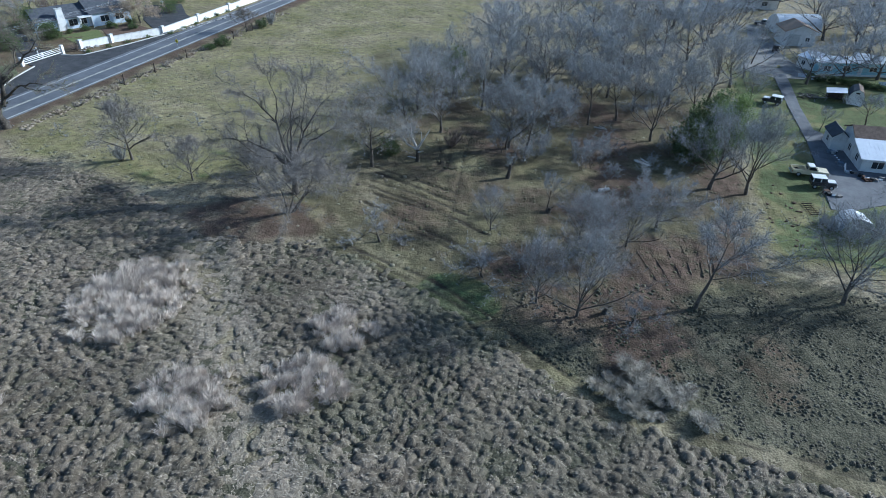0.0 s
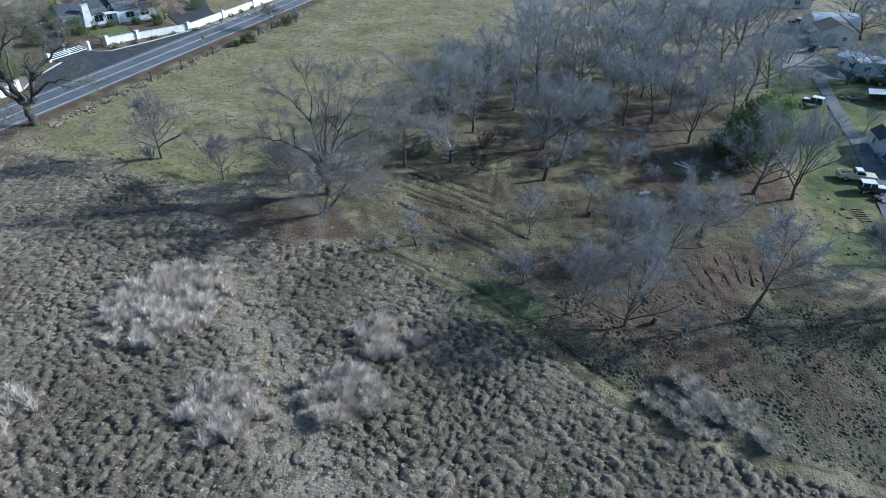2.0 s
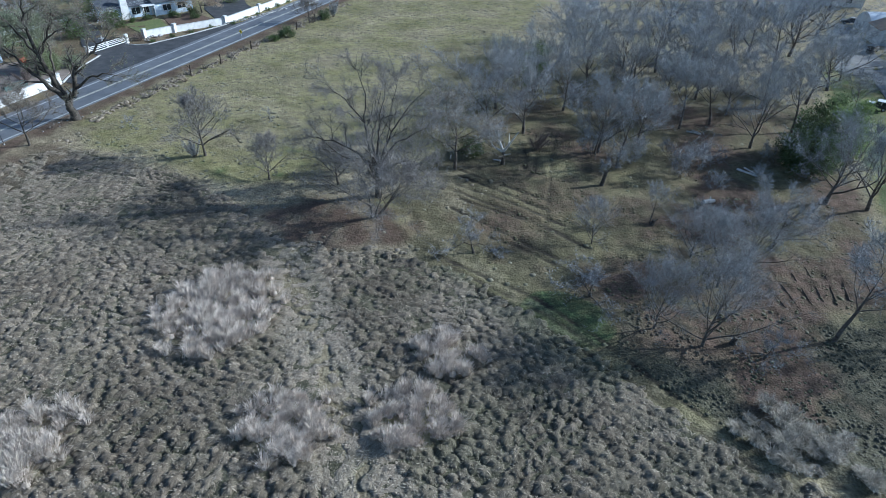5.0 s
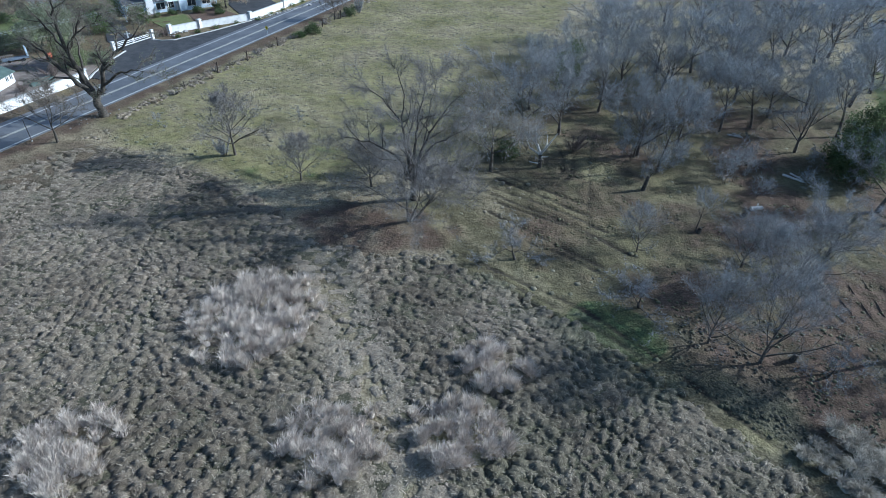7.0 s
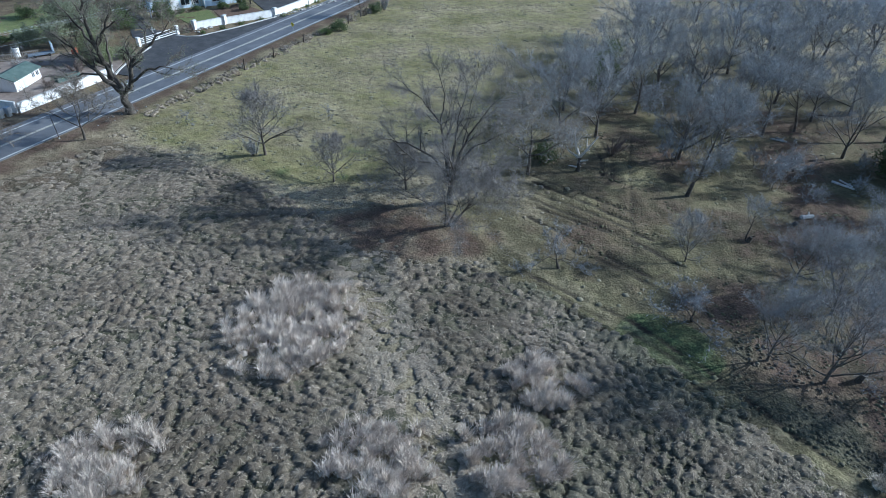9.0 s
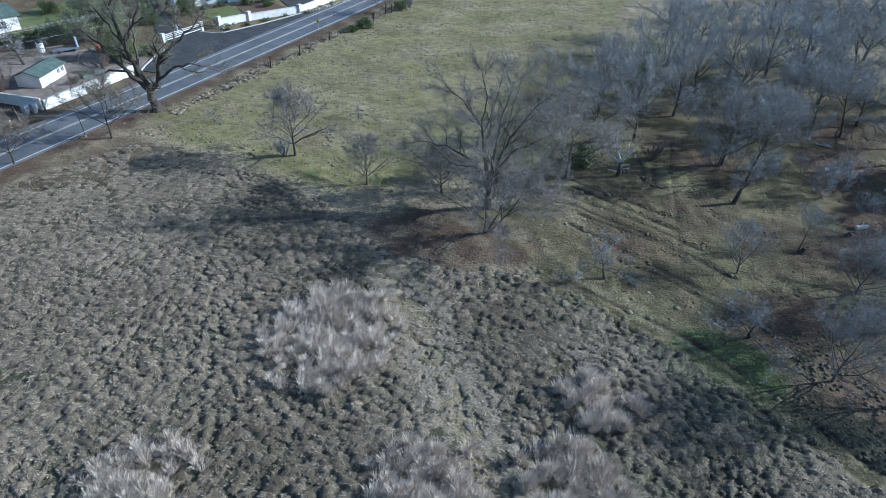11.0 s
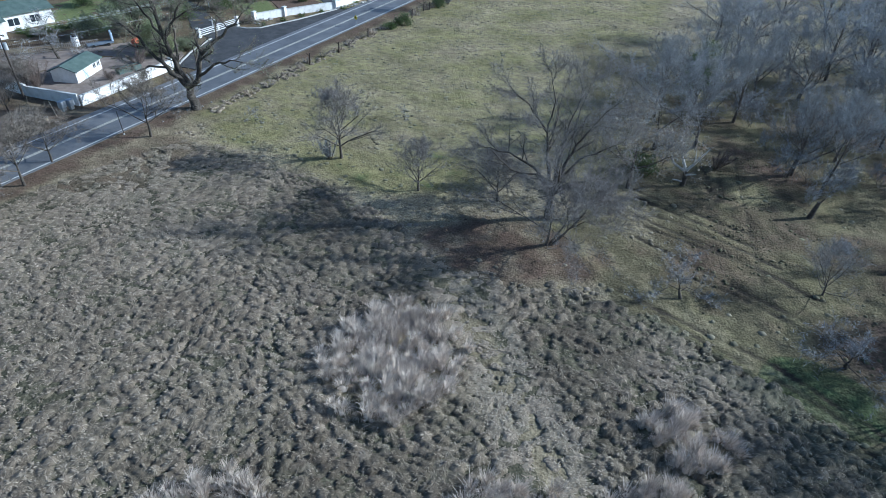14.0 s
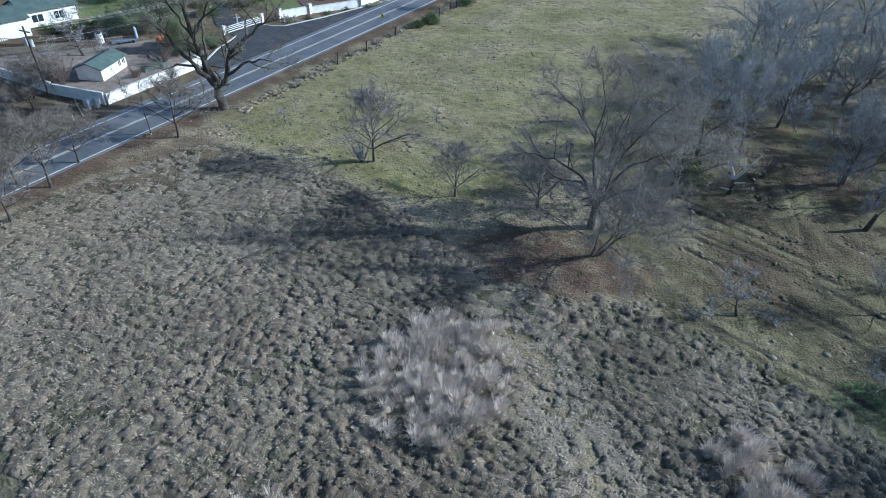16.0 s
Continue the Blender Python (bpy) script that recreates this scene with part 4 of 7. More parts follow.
K_FIELD = bare_tree("leafless pasture tree with a straight stem and fine brown twigs", "bare trees of the pasture", M_BARK, M_TWIG_BROWN, seed=49, height=10, trunk=0.24, spread=0.9, levels=3, limbs=20, twigs=6000, twig_len=0.8, reach=0.5, clear=0.18, leader=0.8, rise=0.05, up=0.3, twig_r=0.016, crook=0.5)
K_COLUMN = bare_tree("leafless tree with a tall soft crown of lilac-grey twigs", WOODS, M_BARK, M_TWIG_PALE, seed=29, height=10, trunk=0.18, spread=0.72, levels=3, limbs=18, twigs=5600, twig_r=0.0082, twig_len=0.9, reach=0.5, clear=0.08, leader=0.78, rise=0.08, up=0.3, crook=0.7)
K_RED = bare_tree("leafless roadside tree with fine grey-brown twigs", "bare trees by the road", M_BARK_DARK, M_TWIG_ROAD, seed=41, height=9, trunk=0.17, spread=0.85, levels=3, limbs=9, twigs=4800, twig_r=0.017, twig_len=0.85, reach=0.7, rise=0.04)
F_ROUND = bare_tree("distant leafless grey tree with a wide crown", WOODS, M_BARK, M_TWIG_HAZE, seed=4, height=12, trunk=0.3, spread=0.78, levels=2, kids=2, limbs=12, twigs=3000, twig_r=0.019, twig_len=1.2, reach=0.7, rise=0.08, clear=0.13, leader=0.66, up=0.3)
F_TALL = bare_tree("distant tall leafless grey tree", WOODS, M_BARK, M_TWIG_HAZE, seed=9, height=14, trunk=0.3, spread=0.7, levels=2, kids=2, limbs=12, twigs=3000, twig_r=0.019, twig_len=1.3, reach=0.6, clear=0.18, rise=0.07, up=0.35)
K_SAPLING = bare_tree("thin leafless sapling in the undergrowth of the wood", "saplings of the wood", M_BARK, M_TWIG, name="sapling", seed=71, height=4, trunk=0.06, spread=0.6, levels=2, limbs=7, twigs=480, twig_r=0.024, twig_len=0.7, reach=0.6, clear=0.08, rise=0.06, stems=2)
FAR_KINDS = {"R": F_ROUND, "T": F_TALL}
KINDS = {"R": K_ROUND, "T": K_TALL, "P": K_PALE, "L": K_LOW, "S": K_SLIM, "F": K_FIELD, "C": K_COLUMN, "D": K_RED}

# kind, x, y, height, turn, width
TREES = [
    ("F", -63.4, 66.3, 10.3, 20, 0.95), ("F", -50.4, 63.5, 6.9, 160, 1.0), ("F", -40.8, 65.9, 7.0, 290, 1.0),
    ("L", -18.0, 57.2, 4.6, 0, 1.1), ("C", -5.1, 64.5, 6.2, 200, 1.0), ("S", 1.3, 72.3, 5.5, 40, 1.0), ("L", -3.6, 54.1, 4.6, 80, 1.2),
    ("C", 3.3, 51.3, 9.4, 10, 0.9), ("C", 8.0, 50.3, 11.2, 100, 0.95), ("L", 13.7, 50.7, 4.1, 150, 1.0), ("S", 20.7, 56.0, 12.0, 0, 1.2),
    ("P", 16.2, 72.6, 8.0, 240, 1.3), ("C", 9.5, 61.0, 9.8, 300, 1.05), ("C", 6.5, 66.0, 7.8, 30, 1.1), ("C", 12.5, 66.5, 8.6, 70, 1.1), ("T", 29.1, 86.9, 13.6, 0, 1.0), ("R", 23.9, 86.9, 13.0, 90, 1.1),
    ("T", 14.9, 102.5, 13.1, 45, 0.9), ("T", 6.0, 122, 12, 210, 1.0), ("R", -7.0, 122, 12, 70, 1.0), ("P", 11.5, 116, 11, 150, 1.0), ("P", -2.5, 98.5, 10, 260, 1.0), ("T", -18, 140, 13, 40, 1.0), ("T", -2.3, 135.4, 14.0, 70, 0.9), ("S", -4.7, 87.1, 13.0, 15, 1.0), ("R", -8.1, 91.2, 12.5, 120, 0.9),
    ("S", 0.0, 111.0, 11.0, 33, 1.1), ("S", 3.7, 105.9, 11.7, 77, 1.0), ("P", -20.9, 93.7, 14.0, 10, 0.95), ("P", -26.0, 90.1, 14.0, 140, 1.1),
    ("R", 37.0, 62.0, 12.6, 190, 0.95), ("R", 50, 69, 11, 250, 1.0), ("P", 47, 74, 12, 20, 1.1), ("S", -8.5, 90.5, 9.5, 20, 1.0),
    ("P", -8.9, 132.8, 13, 5, 1), ("T", 3.5, 133.5, 13, 25, 1), ("P", 8.5, 131.5, 14, 70, 1), ("S", 13, 141, 13, 111, 1.2), ("T", 16.7, 156, 14, 160, 1),
    ("R", 22.6, 154, 14, 200, 1), ("T", 26, 160, 15, 222, 1.1), ("P", 7, 158, 14, 250, 1), ("T", 13.6, 177, 15, 280, 1), ("R", 19.7, 187, 15, 300, 1.1),
    ("T", 30, 184, 15, 320, 1.1), ("R", 34, 180, 14, 340, 1), ("T", -1.2, 172, 14, 15, 1), ("R", 8.4, 196, 15, 48, 1.1), ("S", 5, 147, 13, 95, 1.2),
    ("T", -10.7, 174, 13, 134, 1), ("S", 8.6, 110, 11, 171, 1.1), ("P", -20.6, 132, 13, 213, 1), ("T", -23, 151, 12, 252, 1), ("P", -15.7, 149, 13, 290, 1),
    ("T", -14, 118, 13, 331, 1), ("R", -24, 113, 13, 8, 1.0), ("T", -28, 102, 13, 40, 0.9), ("P", 18, 122, 13, 58, 1), ("S", 22, 112, 12, 88, 1.2), ("T", 26, 128, 13, 128, 1),
    ("R", 31, 138, 13, 148, 1), ("T", -16.5, 106, 12, 178, 0.9), ("R", 33, 205, 15, 208, 1.1), ("T", 22, 212, 15, 238, 1.1), ("R", 10, 222, 15, 268, 1.2), ("T", 42, 215, 15, 298, 1.2),
    ("T", 60, 205, 16, 18, 1.2), ("R", 52, 225, 16, 28, 1.2), ("R", 0, 236, 14, 38, 1.2), ("R", 68, 180, 16, 68, 1.2), ("T", 62, 168, 14, 78, 1.1), ("S", 37.5, 158, 9, 0, 1.1), ("R", 47.6, 146.5, 10, 50, 1.2), ("R", 70, 200, 15, 5, 1.2), ("T", 76, 214, 15, 45, 1.2), ("R", 82, 203, 15, 85, 1.2), ("R", 59, 189, 13, 125, 1.2), ("T", 74, 170, 14, 165, 1.2), ("R", 83, 180, 15, 205, 1.2), ("R", 64, 156, 12, 245, 1.2), ("T", 70, 150, 12, 285, 1.2),
    ("R", 56, 152, 11, 90, 1.0), ("S", 53.8, 123.4, 6.5, 200, 1.3), ("S", 45, 118, 4.5, 20, 1.0), ("S", 33, 124, 8, 60, 1.2), ("S", 34.5, 146, 9, 160, 1.2),
]
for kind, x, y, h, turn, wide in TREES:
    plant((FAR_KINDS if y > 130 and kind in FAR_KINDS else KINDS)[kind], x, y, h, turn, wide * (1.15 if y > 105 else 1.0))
for x, y, h, turn in ((-80.4, 69.7, 2.0, 0), (-61.9, 81.5, 2.4, 90), (-83.2, 71.5, 1.4, 200), (-48.3, 116, 3.0, 40), (-69.5, 79.5, 1.3, 300)):
    plant(K_LOW, x, y, h, turn, 0.8, label="small leafless sapling standing in the pasture")
sap = random.Random(19)
spots = 0
while spots < 44:
    x, y = sap.uniform(-30, 27), sap.uniform(82, 140)
    if x + 0.3 * (y - 82) > -27:
        plant(K_SAPLING, x, y, sap.uniform(2.6, 6.0), sap.uniform(0, 360), sap.uniform(0.8, 1.2))
        spots += 1
plant(K_LOW, -127.2, 73.9, 7.6, 40, 1.0, label="wide leafless garden tree with pale crooked limbs")
plant(K_LOW, 7.7, 94.5, 4.6, 0, 1.1, (55, 20), "bare windthrown tree with its limbs on the ground")
for x, y, h, turn in ((-89.9, 58.9, 9.1, 0), (-92.5, 41.9, 8.9, 90), (-96.5, 40.5, 9.0, 200), (-89.9, 35.2, 8.0, 310), (-117.5, 57.6, 6.5, 20), (-120, 62.5, 5.0, 140), (-99.5, 33.5, 8.5, 70), (-95.0, 47.5, 7.0, 20), (-113.2, 54.6, 6.0, 260), (-86.5, 137, 6.0, 30)):
    plant(K_RED, x, y, h, turn, 1.15)
for x, y, h, turn in ((-141, 122, 9, 50), (-149, 131, 11, 100), (-133, 142, 10, 190), (-156, 118, 10, 240), (-143, 104, 8, 300), (-126, 166, 9, 10), (-116, 176, 8, 120)):
    plant(K_PALE, x, y, h, turn, 1.1, label="leafless grey garden tree behind the houses")
for ob in (*KINDS.values(), *FAR_KINDS.values(), K_SAPLING):
    for o in (*ob.children_recursive, ob):
        bpy.data.objects.remove(o)

# the great tree in the field, with a smaller leaning one before it
def limb(*points):
    """A limb's course from (across the view, along it, height, radius)."""
    c, s = math.cos(radians(24)), math.sin(radians(24))
    return [(u * c - v * s, u * s + v * c, z, r) for u, v, z, r in points]


FORK = (0.1, 0, 3.8, 0.4)
A1 = (-1.4, 0.2, 12, 0.125)
big = bare_tree("great leafless spreading tree with many fanned limbs and fine twigs", "", M_BARK, M_TWIG_BROWN, name="great_tree", seed=52, height=20, spread=0.95, levels=3, kids=2, twigs=27000,
                twig_len=1.0, reach=0.44, rise=0.015, twig_r=0.0085, leaves=700, leaf_m=M_DRYLEAF, leaf_size=0.10, guides=(
                    limb((0, 0, -0.3, 0.558), (0, 0, 2, 0.45), FORK),
                    limb(FORK, (-0.9, 0.2, 8, 0.187), A1, (-3.9, 0.4, 15.4, 0.078), (-6.4, 0.4, 17.6, 0.031)),
                    limb(A1, (-0.9, 0, 16, 0.078), (-1.8, 0, 19.3, 0.031)),
                    limb(FORK, (0.4, -0.5, 9, 0.172), (0.9, -0.8, 13.5, 0.101), (1.9, -0.6, 17.8, 0.031)),
                    limb(FORK, (1.6, 0.3, 8.4, 0.179), (3, 0.5, 11, 0.125), (5.3, 0.8, 14.2, 0.07), (7.4, 1, 16, 0.031)),
                    limb((0.6, 0.1, 5.4, 0.172), (3.4, -0.8, 9.4, 0.117), (7.4, -1.2, 11.4, 0.039)),
                    limb(FORK, (3.2, -1.4, 6.2, 0.125), (6.2, -2.4, 7.4, 0.039)),
                    limb(FORK, (3.0, 0.8, 5.2, 0.117), (5.6, 1.2, 4.2, 0.078), (7.6, 1.2, 2.8, 0.031)),
                    limb(FORK, (-2.6, -0.6, 7.6, 0.156), (-6, -0.8, 9.8, 0.101), (-9.4, -0.4, 10.2, 0.039)),
                    limb(FORK, (-2, 1.0, 5.9, 0.133), (-5.4, 1.6, 6.2, 0.094), (-8, 1.8, 8.8, 0.039)),
                    limb(FORK, (0.2, -3.0, 7, 0.14), (-0.4, -5.6, 9.6, 0.086), (-0.6, -7.2, 11.6, 0.031)),
                    limb(FORK, (-0.6, 2.8, 8, 0.14), (0.4, 5.2, 11.6, 0.086), (1.2, 6.6, 14.6, 0.031)),
                    limb(A1, (-3.2, -1.6, 14, 0.062), (-4.6, -2.6, 15, 0.031)),
                    limb((1.6, 0.3, 8.4, 0.109), (2.6, 2.4, 13, 0.07), (3.6, 3.0, 17, 0.031))))
big.matrix_world = pose(-34.2, 65.2, gz(-34.2, 65.2)) @ Matrix.Diagonal((0.88, 0.88, 0.9, 1))
second = bare_tree("leaning leafless tree with many stems and dense grey-brown twigs", "", M_BARK, M_TWIG_BROWN, name="leaning_tree", seed=57, height=10.5, trunk=0.28, spread=0.85, levels=3, limbs=7,
                   twigs=16000, twig_len=1.0, stems=4, twig_r=0.0115, lean=(0.45, 0.0), reach=0.8, rise=0.02)
second.matrix_world = pose(-32.5, 60.1, gz(-32.5, 60.1), 0, 0, 0)
OAKFORK = (-0.3, 0, 3.3, 0.5)
oak = bare_tree("old oak with crooked dark limbs and sparse leaves at the roadside", "", M_BARK_DARK, M_TWIG_ROAD, name="oak_tree", seed=66, height=20, spread=0.95, levels=3, kids=2, twigs=12000,
                twig_len=0.8, reach=0.46, crook=1.5, rise=0.01, twig_r=0.017, leaves=6500, leaf_m=M_OLIVE, leaf_size=0.10, leaf_green=0.2, guides=(
                    limb((0, 0, -0.3, 0.86), (-0.1, 0, 1.2, 0.66), OAKFORK),
                    limb(OAKFORK, (1.2, -0.3, 4.4, 0.36), (2.6, -0.4, 8.4, 0.29), (5.2, -0.2, 10.6, 0.22), (8.0, 0, 12.6, 0.11), (9.6, 0, 14.4, 0.05)),
                    limb((1.5, -0.3, 5.2, 0.24), (4.4, -0.8, 7.2, 0.17), (7.0, -1.2, 8.0, 0.11), (8.8, -1, 7.6, 0.05)),
                    limb(OAKFORK, (-1.5, 0.3, 6.2, 0.40), (-2.5, 0.4, 10.4, 0.31), (-2.7, 0.2, 15.0, 0.2), (-2.2, 0, 19.6, 0.07)),
                    limb((-2.5, 0.4, 10.4, 0.2), (-0.4, 0.6, 13.2, 0.15), (1.6, 0.5, 17.2, 0.06)),
                    limb((-0.4, 0.6, 13.2, 0.12), (2.4, 0.2, 14.6, 0.08), (4.6, 0, 16.2, 0.04)),
                    limb(OAKFORK, (-2.8, -0.2, 6.4, 0.3), (-5.4, -0.3, 9.8, 0.21), (-8.2, 0, 12.6, 0.07)),
                    limb((-2.8, -0.2, 6.4, 0.2), (-5.2, -0.8, 6.8, 0.15), (-7.2, -0.8, 6.0, 0.06)),
                    limb((-2.5, 0.4, 10.4, 0.2), (-5.0, 1.4, 13.6, 0.14), (-7.0, 1.6, 17.0, 0.06)),
                    limb((-1.5, 0.3, 6.2, 0.22), (-2.2, 2.8, 9.4, 0.15), (-2.6, 4.4, 12.8, 0.06))))
oak.matrix_world = pose(-91.4, 69.3, gz(-91.4, 69.3))
snag = thing("dead_snag", pose(-21.0, 81.0, gz(-21.0, 81.0)), "dead bleached snag with broken bare limbs", "tree")
SNAG_PIECES = [((0, 0, -0.2), (0.1, 0, 1.2), 0.36, 0.3), ((0.1, 0, 1.2), (0, 0.1, 2.1), 0.3, 0.24), ((0, 0.1, 2.1), (-0.9, 0.3, 3.9), 0.17, 0.11), ((-0.9, 0.3, 3.9), (-1.2, 0.5, 6.2), 0.11, 0.04),
         ((0, 0.1, 2.1), (0.8, 0, 3.4), 0.17, 0.12), ((0.8, 0, 3.4), (2.1, 0.2, 5.6), 0.12, 0.04), ((0, 0.1, 2.0), (-1.6, -0.3, 3.0), 0.13, 0.08), ((-1.6, -0.3, 3.0), (-2.3, -0.2, 4.4), 0.08, 0.03),
         ((0.1, 0, 1.6), (1.3, -0.7, 2.3), 0.12, 0.05), ((0.8, 0, 3.4), (0.6, 0.6, 4.9), 0.08, 0.03), ((-0.9, 0.3, 3.9), (-0.2, 0, 5.2), 0.07, 0.03), ((0, 0, 0.6), (-1.3, -0.9, 1.1), 0.1, 0.04)]
part("trunk", pieces("trunk", [(np.array(p), np.array(q), a, b) for p, q, a, b in SNAG_PIECES[:2]], 8, M_BARK_DARK), None, snag)
for p, q, a, b in SNAG_PIECES[2:]:
    part("limb", pieces("limb", [(np.array(p), np.array(q), a * 1.3, b * 1.5)], 6, M_DEADWOOD), None, snag, "bleached bare limb")
leafed = bare_tree("tree with pale dry leaves still hanging on its limbs", "", M_BARK, M_TWIG_PALE, name="dry_leaved_tree", seed=83, height=12, trunk=0.3, spread=0.95, levels=3, limbs=9,
                   twigs=5600, twig_r=0.013, twig_len=1.0, reach=0.7, rise=0.03, leaves=3800, leaf_m=M_DRYLEAF, leaf_size=0.13, leaf_green=0.0)
leafed.matrix_world = pose(-27.2, 77.0, gz(-27.2, 77.0), 0, 0, 0)

weeping = bare_tree("wide weeping tree with tan leafless twigs in the garden bed", "", M_BARK, M_TWIG_TAN, name="weeping_tree", seed=91, height=6.8, trunk=0.2, spread=1.0, levels=3, limbs=10,
                    twigs=8000, twig_len=0.9, reach=0.95, rise=-0.05, clear=0.2, leader=0.6)
weeping.matrix_world = pose(-116.4, 134.0, gz(-116.4, 134.0), 0, 0, 0)


# ---- things by the road ----
M_WHITE = mat("white_render", (0.55, 0.535, 0.51), (0.69, 0.68, 0.66), (0.76, 0.755, 0.74), rough=0.85, scale=0.8, detail=8)
M_COPING = mat("grey_coping", (0.42, 0.42, 0.40), (0.6, 0.6, 0.57), rough=0.85, scale=1.5)
M_PALEBLUE = mat("pale_blue_siding", (0.44, 0.53, 0.63), (0.58, 0.66, 0.74), rough=0.7, scale=1.2)
M_SLATE = mat("dark_shingle_roof", (0.05, 0.055, 0.065), (0.10, 0.105, 0.115), rough=0.85, scale=1.2, bump_size=0.02, bump_scale=6)
M_GREENROOF = mat("grey_green_roof", (0.06, 0.09, 0.08), (0.11, 0.145, 0.13), rough=0.8, scale=0.8, bump_size=0.02, bump_scale=5)
M_BROWNROOF = mat("brown_shingle_roof", (0.09, 0.06, 0.042), (0.17, 0.12, 0.09), rough=0.85, scale=1.5, bump_size=0.02, bump_scale=6)
M_TANROOF = mat("tan_roof", (0.26, 0.19, 0.13), (0.38, 0.29, 0.21), rough=0.85, scale=1.2)
M_METALROOF = mat("white_metal_roof", (0.66, 0.68, 0.71), (0.80, 0.82, 0.84), rough=0.4, scale=0.6, spec=0.5)
M_TURQ = mat("turquoise_siding", (0.26, 0.46, 0.54), (0.36, 0.56, 0.63), rough=0.7, scale=1.0)
M_GLASS = mat("window_glass", (0.02, 0.025, 0.03), (0.04, 0.05, 0.06), rough=0.08, scale=0.5, spec=0.6)
M_WOODGREY = mat("weathered_grey_wood", (0.16, 0.14, 0.12), (0.32, 0.29, 0.26), rough=0.9, scale=3, bump_size=0.01)
M_WOODDARK = mat("dark_weathered_wood", (0.04, 0.03, 0.024), (0.10, 0.08, 0.065), rough=0.9, scale=3, bump_size=0.01)
M_STEEL = mat("galvanised_grey_steel", (0.36, 0.38, 0.40), (0.5, 0.52, 0.54), rough=0.45, scale=2, metal=0.3)
M_BLACK = mat("black_rubber", (0.012, 0.012, 0.012), (0.03, 0.03, 0.03), rough=0.8, scale=4)
M_DARKPAVE = mat("dark_asphalt", (0.035, 0.035, 0.037), (0.055, 0.055, 0.057), (0.08, 0.08, 0.08), rough=0.8, scale=0.5, detail=8, bump_size=0.01, bump_scale=50)
M_GRAVEL = mat("grey_gravel_drive", (0.095, 0.097, 0.103), (0.13, 0.132, 0.138), (0.175, 0.177, 0.183), rough=0.9, scale=0.5, detail=9, bump_size=0.02, bump_scale=25)
M_KERB = mat("pale_concrete", (0.36, 0.35, 0.33), (0.5, 0.49, 0.46), rough=0.9, scale=2)
M_STONE = mat("field_stone", (0.2, 0.18, 0.155), (0.4, 0.37, 0.33), rough=0.9, scale=2, per_object=0.25)
M_YELLOW = mat("yellow_sign_paint", (0.65, 0.50, 0.03), (0.75, 0.58, 0.05), rough=0.5, scale=2)
M_ORANGE = mat("orange_paint", (0.36, 0.075, 0.04), (0.48, 0.13, 0.07), rough=0.55, scale=2)
M_TANWOOD = mat("tan_boards", (0.42, 0.33, 0.22), (0.55, 0.45, 0.32), rough=0.8, scale=3)
M_LAWN = mat("clipped_lawn", (0.085, 0.105, 0.035), (0.18, 0.195, 0.07), rough=0.9, scale=2.5, bump_size=0.05, bump_scale=12)
M_CREAM = mat("cream_car_paint", (0.55, 0.49, 0.33), (0.66, 0.60, 0.43), rough=0.35, scale=0.7, spec=0.5)
M_CARWHITE = mat("white_car_paint", (0.68, 0.68, 0.67), (0.78, 0.78, 0.77), rough=0.3, scale=0.7, spec=0.5)
M_CARDARK = mat("dark_car_paint", (0.02, 0.022, 0.026), (0.045, 0.047, 0.055), rough=0.3, scale=0.7, spec=0.5)
M_RUST = mat("rusty_iron", (0.05, 0.03, 0.02), (0.14, 0.07, 0.04), rough=0.85, scale=4, bump_size=0.01)
M_TARP = mat("grey_white_tarp", (0.42, 0.44, 0.47), (0.62, 0.64, 0.67), rough=0.6, scale=1.5, bump_size=0.05, bump_scale=3)
M_BLUE = mat("faded_blue_paint", (0.10, 0.125, 0.16), (0.19, 0.225, 0.27), rough=0.6, scale=2)
M_EARTH = mat("trodden_pale_earth", (0.16, 0.15, 0.135), (0.22, 0.208, 0.19), (0.30, 0.285, 0.262), rough=0.95, scale=0.5, detail=8, bump_size=0.03, bump_scale=8)
M_DUST = mat("dusty_bare_yard", (0.15, 0.12, 0.098), (0.22, 0.178, 0.148), (0.30, 0.25, 0.212), rough=0.95, scale=0.7, detail=8, bump_size=0.03, bump_scale=8)
M_SOILBED = mat("mulch_bed", (0.07, 0.045, 0.03), (0.18, 0.12, 0.085), rough=0.95, scale=4, bump_size=0.04)


def sheet(name, outline, lift, material, label, category, inset=None):
    """A thin paved or planted area with the given outline, laid on the ground."""
    bm = bmesh.new()
    top = [bm.verts.new((x, y, gz(x, y) + lift)) for x, y in outline]
    low = [bm.verts.new((x, y, gz(x, y) + lift - 0.12)) for x, y in outline]
    f = bm.faces.new(top)
    for k in range(len(top)):
        j = (k + 1) % len(top)
        bm.faces.new((top[k], low[k], low[j], top[j]))
    bmesh.ops.triangulate(bm, faces=[f])
    bmesh.ops.recalc_face_normals(bm, faces=bm.faces)
    me = bpy.data.meshes.new(name)
    bm.to_mesh(me)
    bm.free()
    me.materials.append(material)
    return tagged(new(name, me), label, category, kind="structure")


